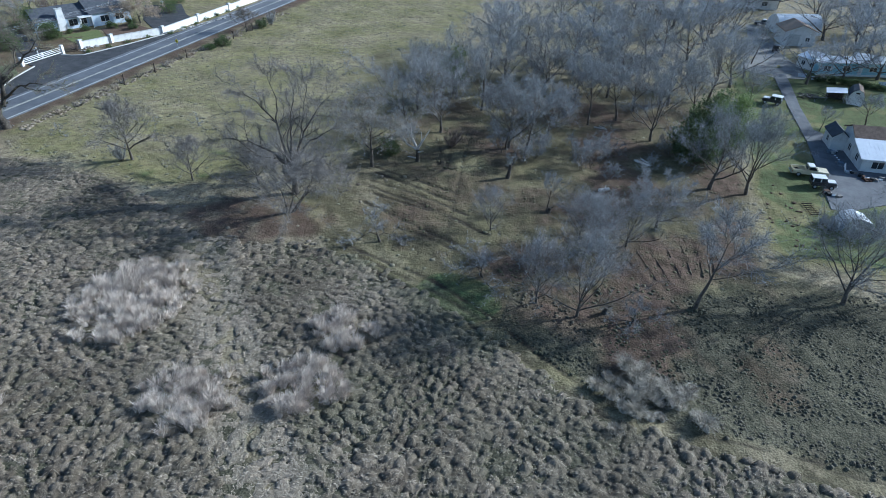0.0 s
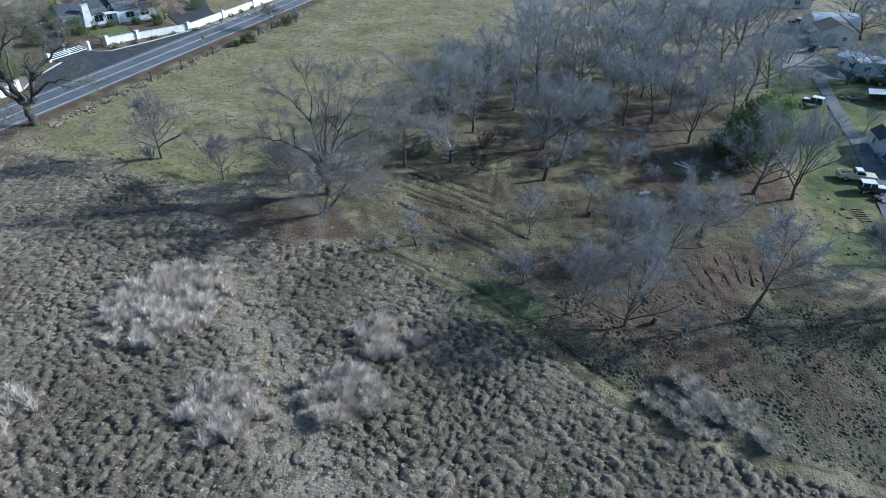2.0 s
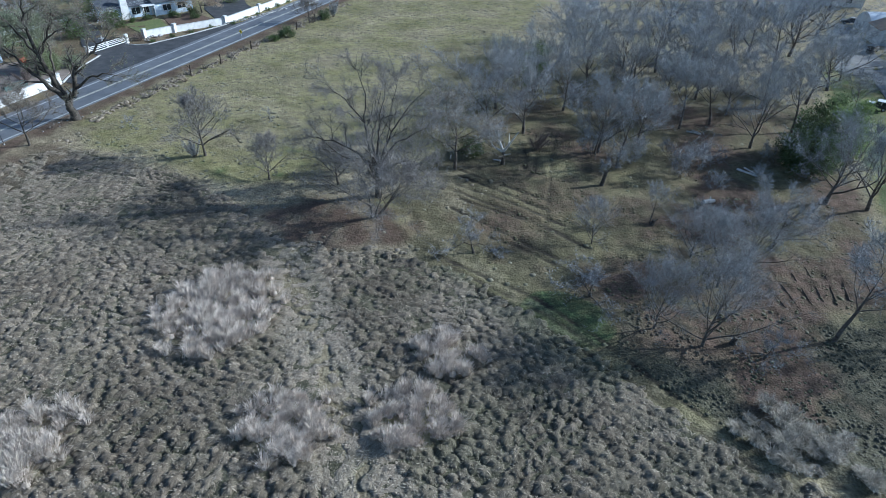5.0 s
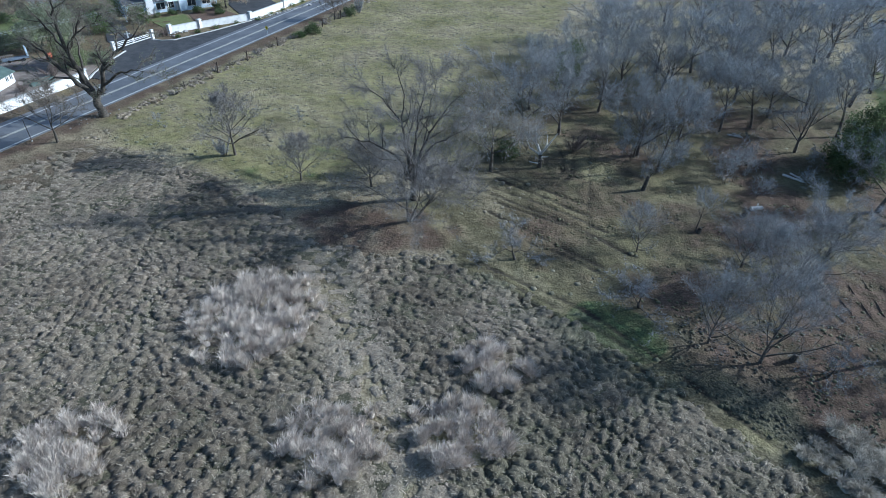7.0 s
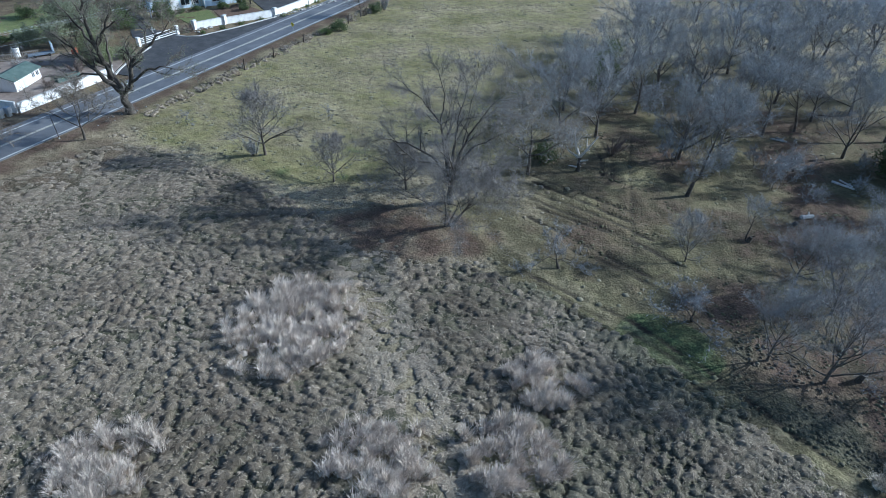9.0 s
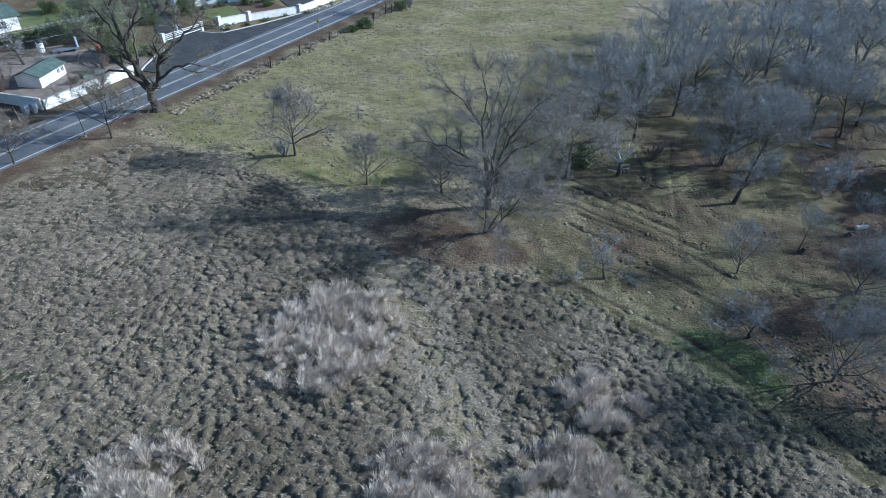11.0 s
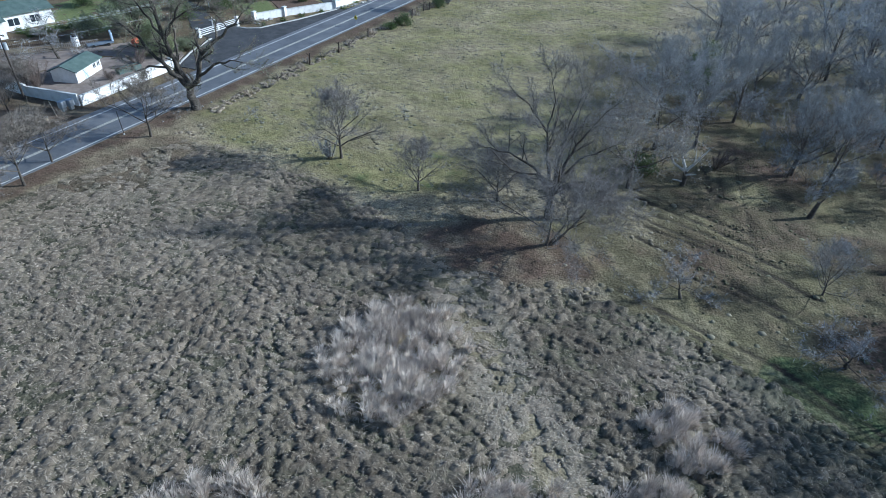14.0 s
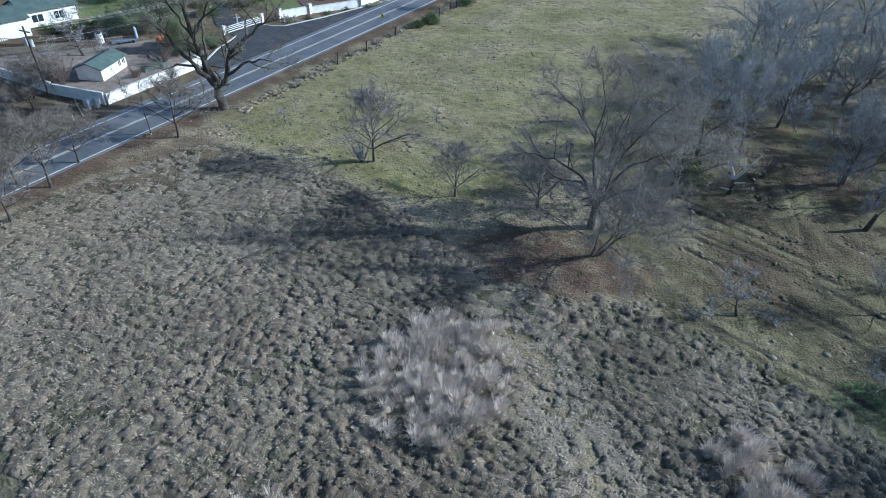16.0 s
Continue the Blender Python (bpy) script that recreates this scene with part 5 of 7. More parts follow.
sheet("pavement", [(-102.6, 82), (-106.6, 81.5), (-108.0, 83.4), (-110.4, 88.5), (-112.7, 96.3), (-114.6, 96.6), (-114.2, 105.5), (-113.0, 104.9), (-109.2, 106.6), (-106.2, 116), (-103.7, 127.2), (-101.9, 131)],
      0.065, M_DARKPAVE, "dark asphalt pull-out before the white gate", "pavement")
sheet("driveway", [(-114.6, 96.6), (-121, 99.5), (-131, 108), (-140, 112), (-140, 116), (-130, 112.5), (-121, 106), (-114.2, 105.5)], 0.055, M_DARKPAVE, "dark asphalt driveway behind the gate", "driveway")
sheet("driveway", [(-105.2, 130), (-109, 130), (-118, 137), (-128, 150), (-120, 156), (-111, 146), (-104.6, 142)], 0.055, M_DARKPAVE, "dark asphalt forecourt behind the white wall", "driveway")
sheet("lawn", [(-125.8, 116.6), (-114.6, 111.6), (-112.0, 117.4), (-121.6, 124.4)], 0.06, M_LAWN, "clipped green lawn before the house", "lawn")
sheet("lawn", [(-158, 84), (-134, 86), (-134, 97), (-158, 110)], 0.05, M_LAWN, "green lawn behind the fence", "lawn")
sheet("flower_bed", [(-111.6, 118), (-121, 125), (-119, 133), (-106.5, 129)], 0.05, M_SOILBED, "mulched planting bed before the house", "flower bed")
sheet("driveway", [(40.6, 86), (43.5, 86.5), (50, 91), (62, 93), (62, 98), (49, 100.5), (46.0, 101), (44.9, 106), (44.0, 118), (43.7, 130), (44.2, 145), (44.2, 152), (41.4, 152), (41.4, 130), (41.8, 112), (41.4, 100)],
      0.13, M_GRAVEL, "grey gravel drive running past the houses", "driveway")
sheet("yard", [(34.5, 153), (41, 149), (48, 150), (49, 158), (46, 168), (45.6, 182), (44.5, 199), (40.5, 199), (39.2, 182), (37, 166)], 0.07, M_EARTH, "trodden earth yard beside the drive", "yard")


sheet("yard", [(-107.6, 62.6), (-117, 61.4), (-131, 61.8), (-139.5, 64.6), (-133.2, 72.6), (-126.4, 82.8), (-122, 91), (-115.6, 90.5), (-110.6, 86.5), (-107.6, 81)], 0.09, M_DUST, "bare dusty yard behind the white wall", "yard")


def kerb(points, name="kerb", high=0.14, wide=0.3):
    bm = bmesh.new()
    for (ax, ay), (bx, by) in zip(points, points[1:]):
        d = Vector((bx - ax, by - ay, 0))
        n = Vector((-d.y, d.x, 0)).normalized() * wide / 2
        za, zb = gz(ax, ay), gz(bx, by)
        v = [bm.verts.new(p) for p in ((ax + n.x, ay + n.y, za + high + 0.06), (bx + n.x, by + n.y, zb + high + 0.06), (bx - n.x, by - n.y, zb + high + 0.06), (ax - n.x, ay - n.y, za + high + 0.06),
                                       (ax + n.x, ay + n.y, za - 0.1), (bx + n.x, by + n.y, zb - 0.1), (bx - n.x, by - n.y, zb - 0.1), (ax - n.x, ay - n.y, za - 0.1))]
        for f in ((0, 1, 2, 3), (0, 4, 5, 1), (3, 2, 6, 7), (0, 3, 7, 4), (1, 5, 6, 2)):
            bm.faces.new([v[i] for i in f])
    ob = part(name, bm, M_KERB, None)
    return tagged(ob, "pale concrete kerb along the pull-out", "kerb", kind="structure")


kerb([(-107.0, 81.2), (-108.2, 83.3), (-110.6, 88.4), (-112.9, 96.2)])
kerb([(-113.9, 104.6), (-111.5, 105.0), (-109.4, 106.5), (-106.4, 116), (-103.9, 127.2)])


def wall_run(points, high, pillars, label, thick=0.3):
    """A rendered garden wall with coping from point to point, and square pillars with caps."""
    ob = thing("garden_wall", pose(points[0][0], points[0][1], gz(*points[0])), label, "wall")
    inv = ob.matrix_world.inverted()
    for (ax, ay), (bx, by) in zip(points, points[1:]):
        d = Vector((bx - ax, by - ay, 0))
        ln, ang = d.length, math.atan2(d.y, d.x)
        m = inv @ Matrix.Translation((ax, ay, min(gz(ax, ay), gz(bx, by)))) @ Matrix.Rotation(ang, 4, "Z")
        p = part("panel", box(0, -thick / 2, -0.2, ln, thick / 2, high, 0.02), M_WHITE, ob)
        p.matrix_local = m
        c = part("coping", box(-0.02, -thick / 2 - 0.06, high + 0.003, ln + 0.02, thick / 2 + 0.06, high + 0.10, 0.02), M_COPING, ob)
        c.matrix_local = m
    for x, y in pillars:
        m = inv @ Matrix.Translation((x, y, gz(x, y)))
        p = part("pillar", box(-0.4, -0.4, -0.2, 0.4, 0.4, high + 0.3, 0.02), M_WHITE, ob)
        p.matrix_local = m
        c = part("cap", prism([(-0.5, high + 0.303), (0.5, high + 0.303), (0.5, high + 0.40), (0, high + 0.52), (-0.5, high + 0.40)], -0.5, 0.5), M_COPING, p)
    return ob


wall_run([(-106.9, 61.8), (-106.9, 79.9)], 1.55, [(-107.1, 80.4)], "long white rendered wall beside the road")
wall_run([(-107.15, 61.6), (-117, 60.4), (-130, 60.7), (-146, 61.5)], 1.7, [], "white rendered boundary wall in shade, turning away from the road")
wall_run([(-113.6, 110.8), (-110.8, 116.9), (-104.6, 127.7)], 1.5, [(-113.8, 110.4), (-110.8, 116.9)], "white rendered wall with pillars curving along the pull-out")
wall_run([(-104.6, 127.7), (-103.9, 141.3), (-103.2, 155), (-102.6, 170), (-102.0, 186), (-101.5, 204)], 1.5, [(-104.6, 127.7), (-103.9, 141.3), (-103.2, 155), (-102.6, 170), (-102, 186)], "white rendered wall with pillars beside the road")


def gate():
    ax, ay, bx, by = -115.4, 95.7, -114.5, 105.8
    ln = math.hypot(bx - ax, by - ay)
    ob = thing("white_gate", Matrix.Translation((ax, ay, gz(ax, ay))) @ Matrix.Rotation(math.atan2(by - ay, bx - ax), 4, "Z"), "closed white rail gate between two posts", "gate")
    for x in (0, ln):
        p = part("gatepost", box(x - 0.3, -0.3, -0.2, x + 0.3, 0.3, 1.7, 0.03), M_WHITE, ob)
        part("cap", box(x - 0.36, -0.36, 1.703, x + 0.36, 0.36, 1.8, 0.03), M_WHITE, p)
    for x0, x1 in ((0.35, ln / 2 - 0.06), (ln / 2 + 0.06, ln - 0.35)):
        leaf = part("gate_leaf", box(x0, -0.04, 0.2, x1, 0.04, 0.36), M_WHITE, ob)
        for z in (0.62, 0.95, 1.28):
            part("rail", box(x0, -0.03, z, x1, 0.03, z + 0.13), M_WHITE, leaf)
        for x in (x0 + 0.06, x1 - 0.06):
            part("stile", box(x - 0.07, -0.055, 0.15, x + 0.07, 0.055, 1.5), M_WHITE, leaf)
    return ob


gate()


def facing(ax, ay, bx, by, z=None):
    """A frame whose x runs along a wall from a to b, with y into the building."""
    return Matrix.Translation((ax, ay, gz((ax + bx) / 2, (ay + by) / 2) if z is None else z)) @ Matrix.Rotation(math.atan2(by - ay, bx - ax), 4, "Z")


def window_part(ob, side, along, sill, w, h, x0, y0, x1, y1, trim=None):
    """A framed window on one side of a block; front (f), back (b), left (l) or right (r)."""
    def slab(u0, u1, z0, z1, out0, out1):
        if side == "f":
            return box(u0, y0 - out1, z0, u1, y0 - out0, z1)
        if side == "l":
            return box(x0 - out1, u0, z0, x0 - out0, u1, z1)
        if side == "r":
            return box(x1 + out0, u0, z0, x1 + out1, u1, z1)
        return box(u0, y1 + out0, z0, u1, y1 + out1, z1)
    win = part("window", slab(along - w / 2, along + w / 2, sill, sill + h, -0.05, 0.02), M_GLASS, ob, "dark glass window with white frame")
    t = 0.11
    for a, b, c, d in ((along - w / 2 - t, along + w / 2 + t, sill - t, sill - 0.002), (along - w / 2 - t, along + w / 2 + t, sill + h + 0.002, sill + h + t),
                       (along - w / 2 - t, along - w / 2 - 0.002, sill, sill + h), (along + w / 2 + 0.002, along + w / 2 + t, sill, sill + h), (along - 0.04, along + 0.04, sill + 0.002, sill + h - 0.002)):
        part("frame", slab(a, b, c, d, -0.04, 0.06), trim or M_WHITE, win)
    return win


def block(ob, x0, y0, x1, y1, high, rise, wall_m, roof_m, ridge="x", over=0.5, windows=(), base=0.0, roof_name="roof"):
    """A gabled block of a house: four walls, two roof slopes with thickness, and windows."""
    w = 0.18
    if ridge == "x":
        mid = (y0 + y1) / 2
        gable = [(y0, base), (y1, base), (y1, high), (mid, high + rise), (y0, high)]
        part("wall", prism(gable, x0, x0 + w, "x"), wall_m, ob)
        part("wall", prism(gable, x1 - w, x1, "x"), wall_m, ob)
        part("wall", box(x0 + w, y0, base, x1 - w, y0 + w, high), wall_m, ob)
        part("wall", box(x0 + w, y1 - w, base, x1 - w, y1, high), wall_m, ob)
        k = rise / (mid - y0)
        for s, ya in ((1, y0), (-1, y1)):
            e = ya - s * over
            pts = [(e, high - k * over + 0.03), (mid, high + rise + 0.03), (mid, high + rise + 0.17), (e, high - k * over + 0.17)]
            part(roof_name, prism(pts, x0 - over, x1 + over, "x"), roof_m, ob)
    else:
        mid = (x0 + x1) / 2
        gable = [(x0, base), (x1, base), (x1, high), (mid, high + rise), (x0, high)]
        part("wall", prism(gable, y0, y0 + w, "y"), wall_m, ob)
        part("wall", prism(gable, y1 - w, y1, "y"), wall_m, ob)
        part("wall", box(x0, y0 + w, base, x0 + w, y1 - w, high), wall_m, ob)
        part("wall", box(x1 - w, y0 + w, base, x1, y1 - w, high), wall_m, ob)
        k = rise / (mid - x0)
        for s, xa in ((1, x0), (-1, x1)):
            e = xa - s * over
            pts = [(e, high - k * over + 0.03), (mid, high + rise + 0.03), (mid, high + rise + 0.17), (e, high - k * over + 0.17)]
            part(roof_name, prism(pts, y0 - over, y1 + over, "y"), roof_m, ob)
    for side, along, sill, ww, hh in windows:
        window_part(ob, side, along, sill, ww, hh, x0, y0, x1, y1)


def house_one():
    ob = thing("house", facing(-131.6, 116.2, -121.6, 133.6), "pale blue bungalow with dark shingle roof and broad white chimney", "house")
    block(ob, 0, 0, 12.4, 9.5, 2.9, 2.0, M_PALEBLUE, M_SLATE, windows=(("f", 2.0, 0.9, 1.8, 1.3), ("f", 8.2, 0.8, 2.0, 1.5), ("f", 10.6, 0.8, 1.6, 1.5), ("l", 4.5, 1.0, 1.6, 1.2)), base=-0.5)
    block(ob, 12.4, -1.2, 22, 9.0, 3.2, 2.3, M_PALEBLUE, M_SLATE, windows=(("f", 15.5, 0.9, 2.0, 1.4), ("f", 19.2, 0.9, 2.0, 1.4)), base=-0.5)
    c = part("chimney", prism([(4.4, -0.5), (6.6, -0.5), (6.3, 5.2), (4.9, 5.2)], -0.75, 0.35, "y"), M_WHITE, ob, "broad tapered white chimney")
    part("chimney_cap", box(4.75, -0.85, 5.203, 6.45, 0.45, 5.35), M_COPING, c)
    part("chimney_pot", tube((5.6, -0.2, 5.35), (5.6, -0.2, 5.7), 0.14), M_SLATE, c)
    part("porch_roof", prism([(9.2, 2.75), (12.35, 2.75), (12.35, 2.9), (9.2, 2.9)], -2.6, -0.55, "y"), M_WHITE, ob)
    for x in (9.4, 12.1):
        part("porch_post", box(x - 0.08, -2.5, -0.3, x + 0.08, -2.34, 2.745), M_WHITE, ob)
    d = part("door", box(11.9, -0.06, 0.05, 12.35, -0.01, 2.1), M_WHITE, ob)
    part("handle", box(11.95, -0.1, 1.0, 12.0, -0.06, 1.1), M_STEEL, d)


def house_two():
    ob = thing("house", facing(-146.4, 68.5, -144.5, 76.6), "white house with a low green roof and dark windows", "house")
    block(ob, 0, 0, 8.3, 9, 3.2, 1.3, M_WHITE, M_GREENROOF, ridge="x", base=-0.5)
    block(ob, 9.6, 4.5, 19, 13, 3.0, 1.5, M_WHITE, M_GREENROOF, windows=(("f", 11.6, 0.9, 2.0, 1.3), ("f", 15.6, 0.9, 1.8, 1.3)), base=-0.5)
    part("wall", box(8.305, 4.0, -0.5, 9.595, 8.5, 2.8), M_WHITE, ob)


def green_shed():
    ob = thing("garden_shed", facing(-114.5, 67.4, -117.0, 74.2), "small white shed with a low grey-green roof", "shed")
    block(ob, 0, 0, 7.2, 4.2, 2.0, 0.8, M_WHITE, M_GREENROOF, ridge="x", over=0.35, windows=(("f", 5.2, 0.9, 0.7, 0.8), ("f", 6.4, 0.9, 0.7, 0.8)), base=-0.3)
    part("door", box(2.2, -0.05, 0, 3.1, -0.005, 1.9), M_PALEBLUE, ob)


house_one()
house_two()
green_shed()


def utility_pole():
    x, y = -116.4, 59.3
    ob = thing("utility_pole", pose(x, y, gz(x, y)), "tall brown wooden utility pole with two grey transformers", "utility pole")
    part("pole", tube((0, 0, -0.5), (-0.15, 0, 10.4), 0.17, 0.12, 10), M_WOODDARK, ob)
    arm = part("crossarm", box(-1.3, -0.06, 9.6, 1.1, 0.06, 9.74), M_WOODDARK, ob)
    for dx in (-1.2, -0.45, 0.9):
        part("insulator", tube((dx, 0, 9.74), (dx, 0, 9.95), 0.06, 0.03, 6), M_STEEL, arm)
    for dx in (-0.72, 0.5):
        can = part("transformer", tube((dx, 0, 7.6), (dx, 0, 8.6), 0.27, 0.27, 10), M_STEEL, ob, "grey cylindrical transformer")
        part("bushing", tube((dx, 0, 8.6), (dx, 0, 8.85), 0.06, 0.04, 6), M_BROWNROOF, can)
    return ob


utility_pole()


def wire(p, q, sag, name="power_line"):
    pts = [Vector(p).lerp(Vector(q), k / 14) - Vector((0, 0, sag * 4 * (k / 14) * (1 - k / 14))) for k in range(15)]
    me = pieces(name, [(np.array(a), np.array(b), 0.011, 0.011) for a, b in zip(pts, pts[1:])], 4, M_STEEL)
    return tagged(new(name, me), "thin sagging overhead power line from the pole", "power line")


zp = gz(-116.4, 59.3)
for dx in (-1.2, -0.45, 0.9):
    wire((-116.4 + dx, 59.3, zp + 9.9), (-106.5 + dx, 150, zp + 9.4), 1.6)
wire((-116.5, 59.3, zp + 8.0), (-106.5, 150, zp + 7.6), 1.6)


def small_things():
    x, y = -107.6, 59.2
    for k, (dx, dy) in enumerate(((0, 0), (0.35, 1.05))):
        ob = thing("utility_cabinet", pose(x + dx, y + dy, gz(x, y), 0, 0, 10), "grey metal utility cabinet on a stand by the wall", "utility box", "utility cabinets")
        part("body", box(-0.4, -0.45, 0.45, 0.4, 0.45, 1.45, 0.04), M_STEEL, ob)
        part("plinth", box(-0.25, -0.3, -0.1, 0.25, 0.3, 0.448), M_KERB, ob)
        part("door", box(0.405, -0.38, 0.55, 0.43, 0.38, 1.38), M_STEEL, ob)
    ob = thing("marker_post", pose(-105.6, 55.0, gz(-105.6, 55), 0, 8, 0), "short stout tan marker post beside the road", "post")
    part("post", tube((0, 0, -0.1), (0, 0, 1.0), 0.2, 0.2, 10), M_TANWOOD, ob)
    part("cap", tube((0, 0, 1.0), (0, 0, 1.06), 0.22, 0.18, 10), M_WHITE, ob)
    x, y = -93.2, 118.3
    ob = thing("road_sign", pose(x, y, gz(x, y), 0, 0, -8), "yellow diamond warning sign on a post", "road sign")
    part("post", tube((0, 0, -0.1), (0, 0, 2.4), 0.035, 0.035, 6), M_STEEL, ob)
    b = prism([(0, 1.35), (0.52, 1.87), (0, 2.39), (-0.52, 1.87)], -0.06, -0.037, "y")
    part("sign_plate", b, M_YELLOW, ob)
    part("symbol", prism([(-0.05, 1.65), (0.05, 1.65), (0.05, 2.0), (0.14, 2.0), (0, 2.16), (-0.14, 2.0), (-0.05, 2.0)], -0.066, -0.062, "y"), M_BLACK, ob)
    g = np.random.default_rng(9)
    for x, y, h in ((-87.9, 93.9, 2.2), (-87.2, 102.3, 2.1), (-87.4, 113.4, 1.9), (-86.2, 130.5, 2.0), (-86, 139, 2.0)):
        ob = thing("fence_post", pose(x, y, gz(x, y), 0, 4, 0), "rough dark split wooden fence post in dry weeds", "fence post", "fence posts by the road")
        part("post", tube((0, 0, -0.2), (0, 0, h), 0.13, 0.10, 6), M_WOODDARK, ob)
        part("brace", tube((0, 0, h * 0.75), (-0.5, -0.5, h * 1.05), 0.06, 0.04, 5), M_WOODDARK, ob)
    ob = thing("stake", pose(-93.7, 57.7, gz(-93.7, 57.7), 0, -3, 0), "thin dark metal stake at the road's edge", "stake")
    part("rod", tube((0, 0, -0.2), (0, 0, 3.4), 0.06, 0.05, 6), M_WOODDARK, ob)
    part("foot", tube((0, 0, -0.05), (0, 0, 0.12), 0.14, 0.10, 6), M_KERB, ob)
    ob = thing("guy_rod", pose(-106.9, 57.2, gz(-106.9, 57.2)), "pale slanting guy rod anchored in the verge", "guy wire")
    part("rod", tube((0.4, 0, -0.05), (-2.6, 1.4, 1.3), 0.05, 0.05, 6), M_TANWOOD, ob)
    # cart, blue slide and yard things behind the wall
    x, y = -119.6, 86.1
    ob = thing("garden_cart", pose(x, y, gz(x, y), 0, 0, 20), "orange and tan flat garden cart on the bare yard", "cart")
    part("bed", box(-1.5, -0.75, 0.55, 1.6, 0.75, 0.68, 0.02), M_TANWOOD, ob)
    part("headboard", box(-2.1, -0.85, 0.3, -1.5, 0.85, 1.5, 0.05), M_ORANGE, ob)
    for s in (-0.8, 0.74):
        part("side_board", box(-1.48, s, 0.685, 1.6, s + 0.06, 1.0), M_ORANGE if s < 0 else M_TANWOOD, ob)
    for wx in (-0.9, 1.0):
        for wy in (-0.9, 0.8):
            wl = part("wheel", tube((wx, wy, 0.33), (wx, wy + 0.14, 0.33), 0.33, 0.33, 12), M_BLACK, ob)
            part("hub", tube((wx, wy - 0.01, 0.33), (wx, wy + 0.15, 0.33), 0.12, 0.12, 8), M_ORANGE, wl)
    x, y = -126.3, 83.3
    ob = thing("tarped_trailer", pose(x, y, gz(x, y), 0, 0, 60), "low blue trailer with an upright pale panel", "trailer")
    part("bed", box(-3.4, -0.6, 0.4, 1.2, 0.6, 0.8, 0.04), M_BLUE, ob)
    part("panel", box(0.9, -0.7, 0.82, 1.2, 0.5, 2.6, 0.03), M_PALEBLUE, ob)
    for wx in (-2.4, 0.2):
        for wy in (-0.75, 0.61):
            part("wheel", tube((wx, wy, 0.3), (wx, wy + 0.14, 0.3), 0.3, 0.3, 10), M_BLACK, ob)
    x, y = -130.8, 80.3
    ob = thing("water_tank", pose(x, y, gz(x, y)), "pale upright water tank with a dark lid", "tank")
    part("body", tube((0, 0, -0.05), (0, 0, 1.7), 0.6, 0.6, 14), M_WHITE, ob)
    part("lid", tube((0, 0, 1.7), (0, 0, 1.85), 0.5, 0.2, 14), M_BLACK, ob)
    for x, y in ((-128.6, 112.9), (-122.4, 151.0), (-117.8, 102.2)):
        ob = thing("yard_post", pose(x, y, gz(x, y), 0, 0, 40), "white wooden post with a short crossbar", "post", "white yard posts")
        part("post", box(-0.12, -0.12, -0.1, 0.12, 0.12, 2.0, 0.02), M_WHITE, ob)
        part("crossbar", box(-0.6, -0.08, 1.35, -0.121, 0.08, 1.55, 0.02), M_WHITE, ob)
        part("crossbar", box(0.121, -0.08, 1.35, 0.6, 0.08, 1.55, 0.02), M_WHITE, ob)


small_things()


def picket_fence(points, high, step, label, m):
    for (ax, ay), (bx, by) in zip(points, points[1:]):
        ln = math.hypot(bx - ax, by - ay)
        ob = thing("picket_fence", facing(ax, ay, bx, by), label, "fence", "fence panels")
        for z in (0.3, high - 0.25):
            part("rail", box(0, -0.04, z, ln, 0.04, z + 0.09), m, ob)
        me = None
        for k in range(int(ln / step)):
            if me is None:
                p = part("picket", box(-0.05, -0.07, -0.1, 0.05, -0.041, high), m, ob)
                me = p.data
            else:
                p = part("picket", me, None, ob)
            p.location = (k * step + 0.1, 0, 0)


picket_fence([(-140.5, 64.2), (-137, 68.2), (-133.6, 72.2), (-130, 76.9), (-126.8, 82.2)], 1.5, 0.32, "weathered grey-white picket fence along the yard", M_WOODGREY)
picket_fence([(-147, 66.3), (-142, 70.5), (-137.5, 75.2), (-133.5, 79.6)], 1.5, 0.32, "weathered grey picket fence before the house", M_WOODDARK)


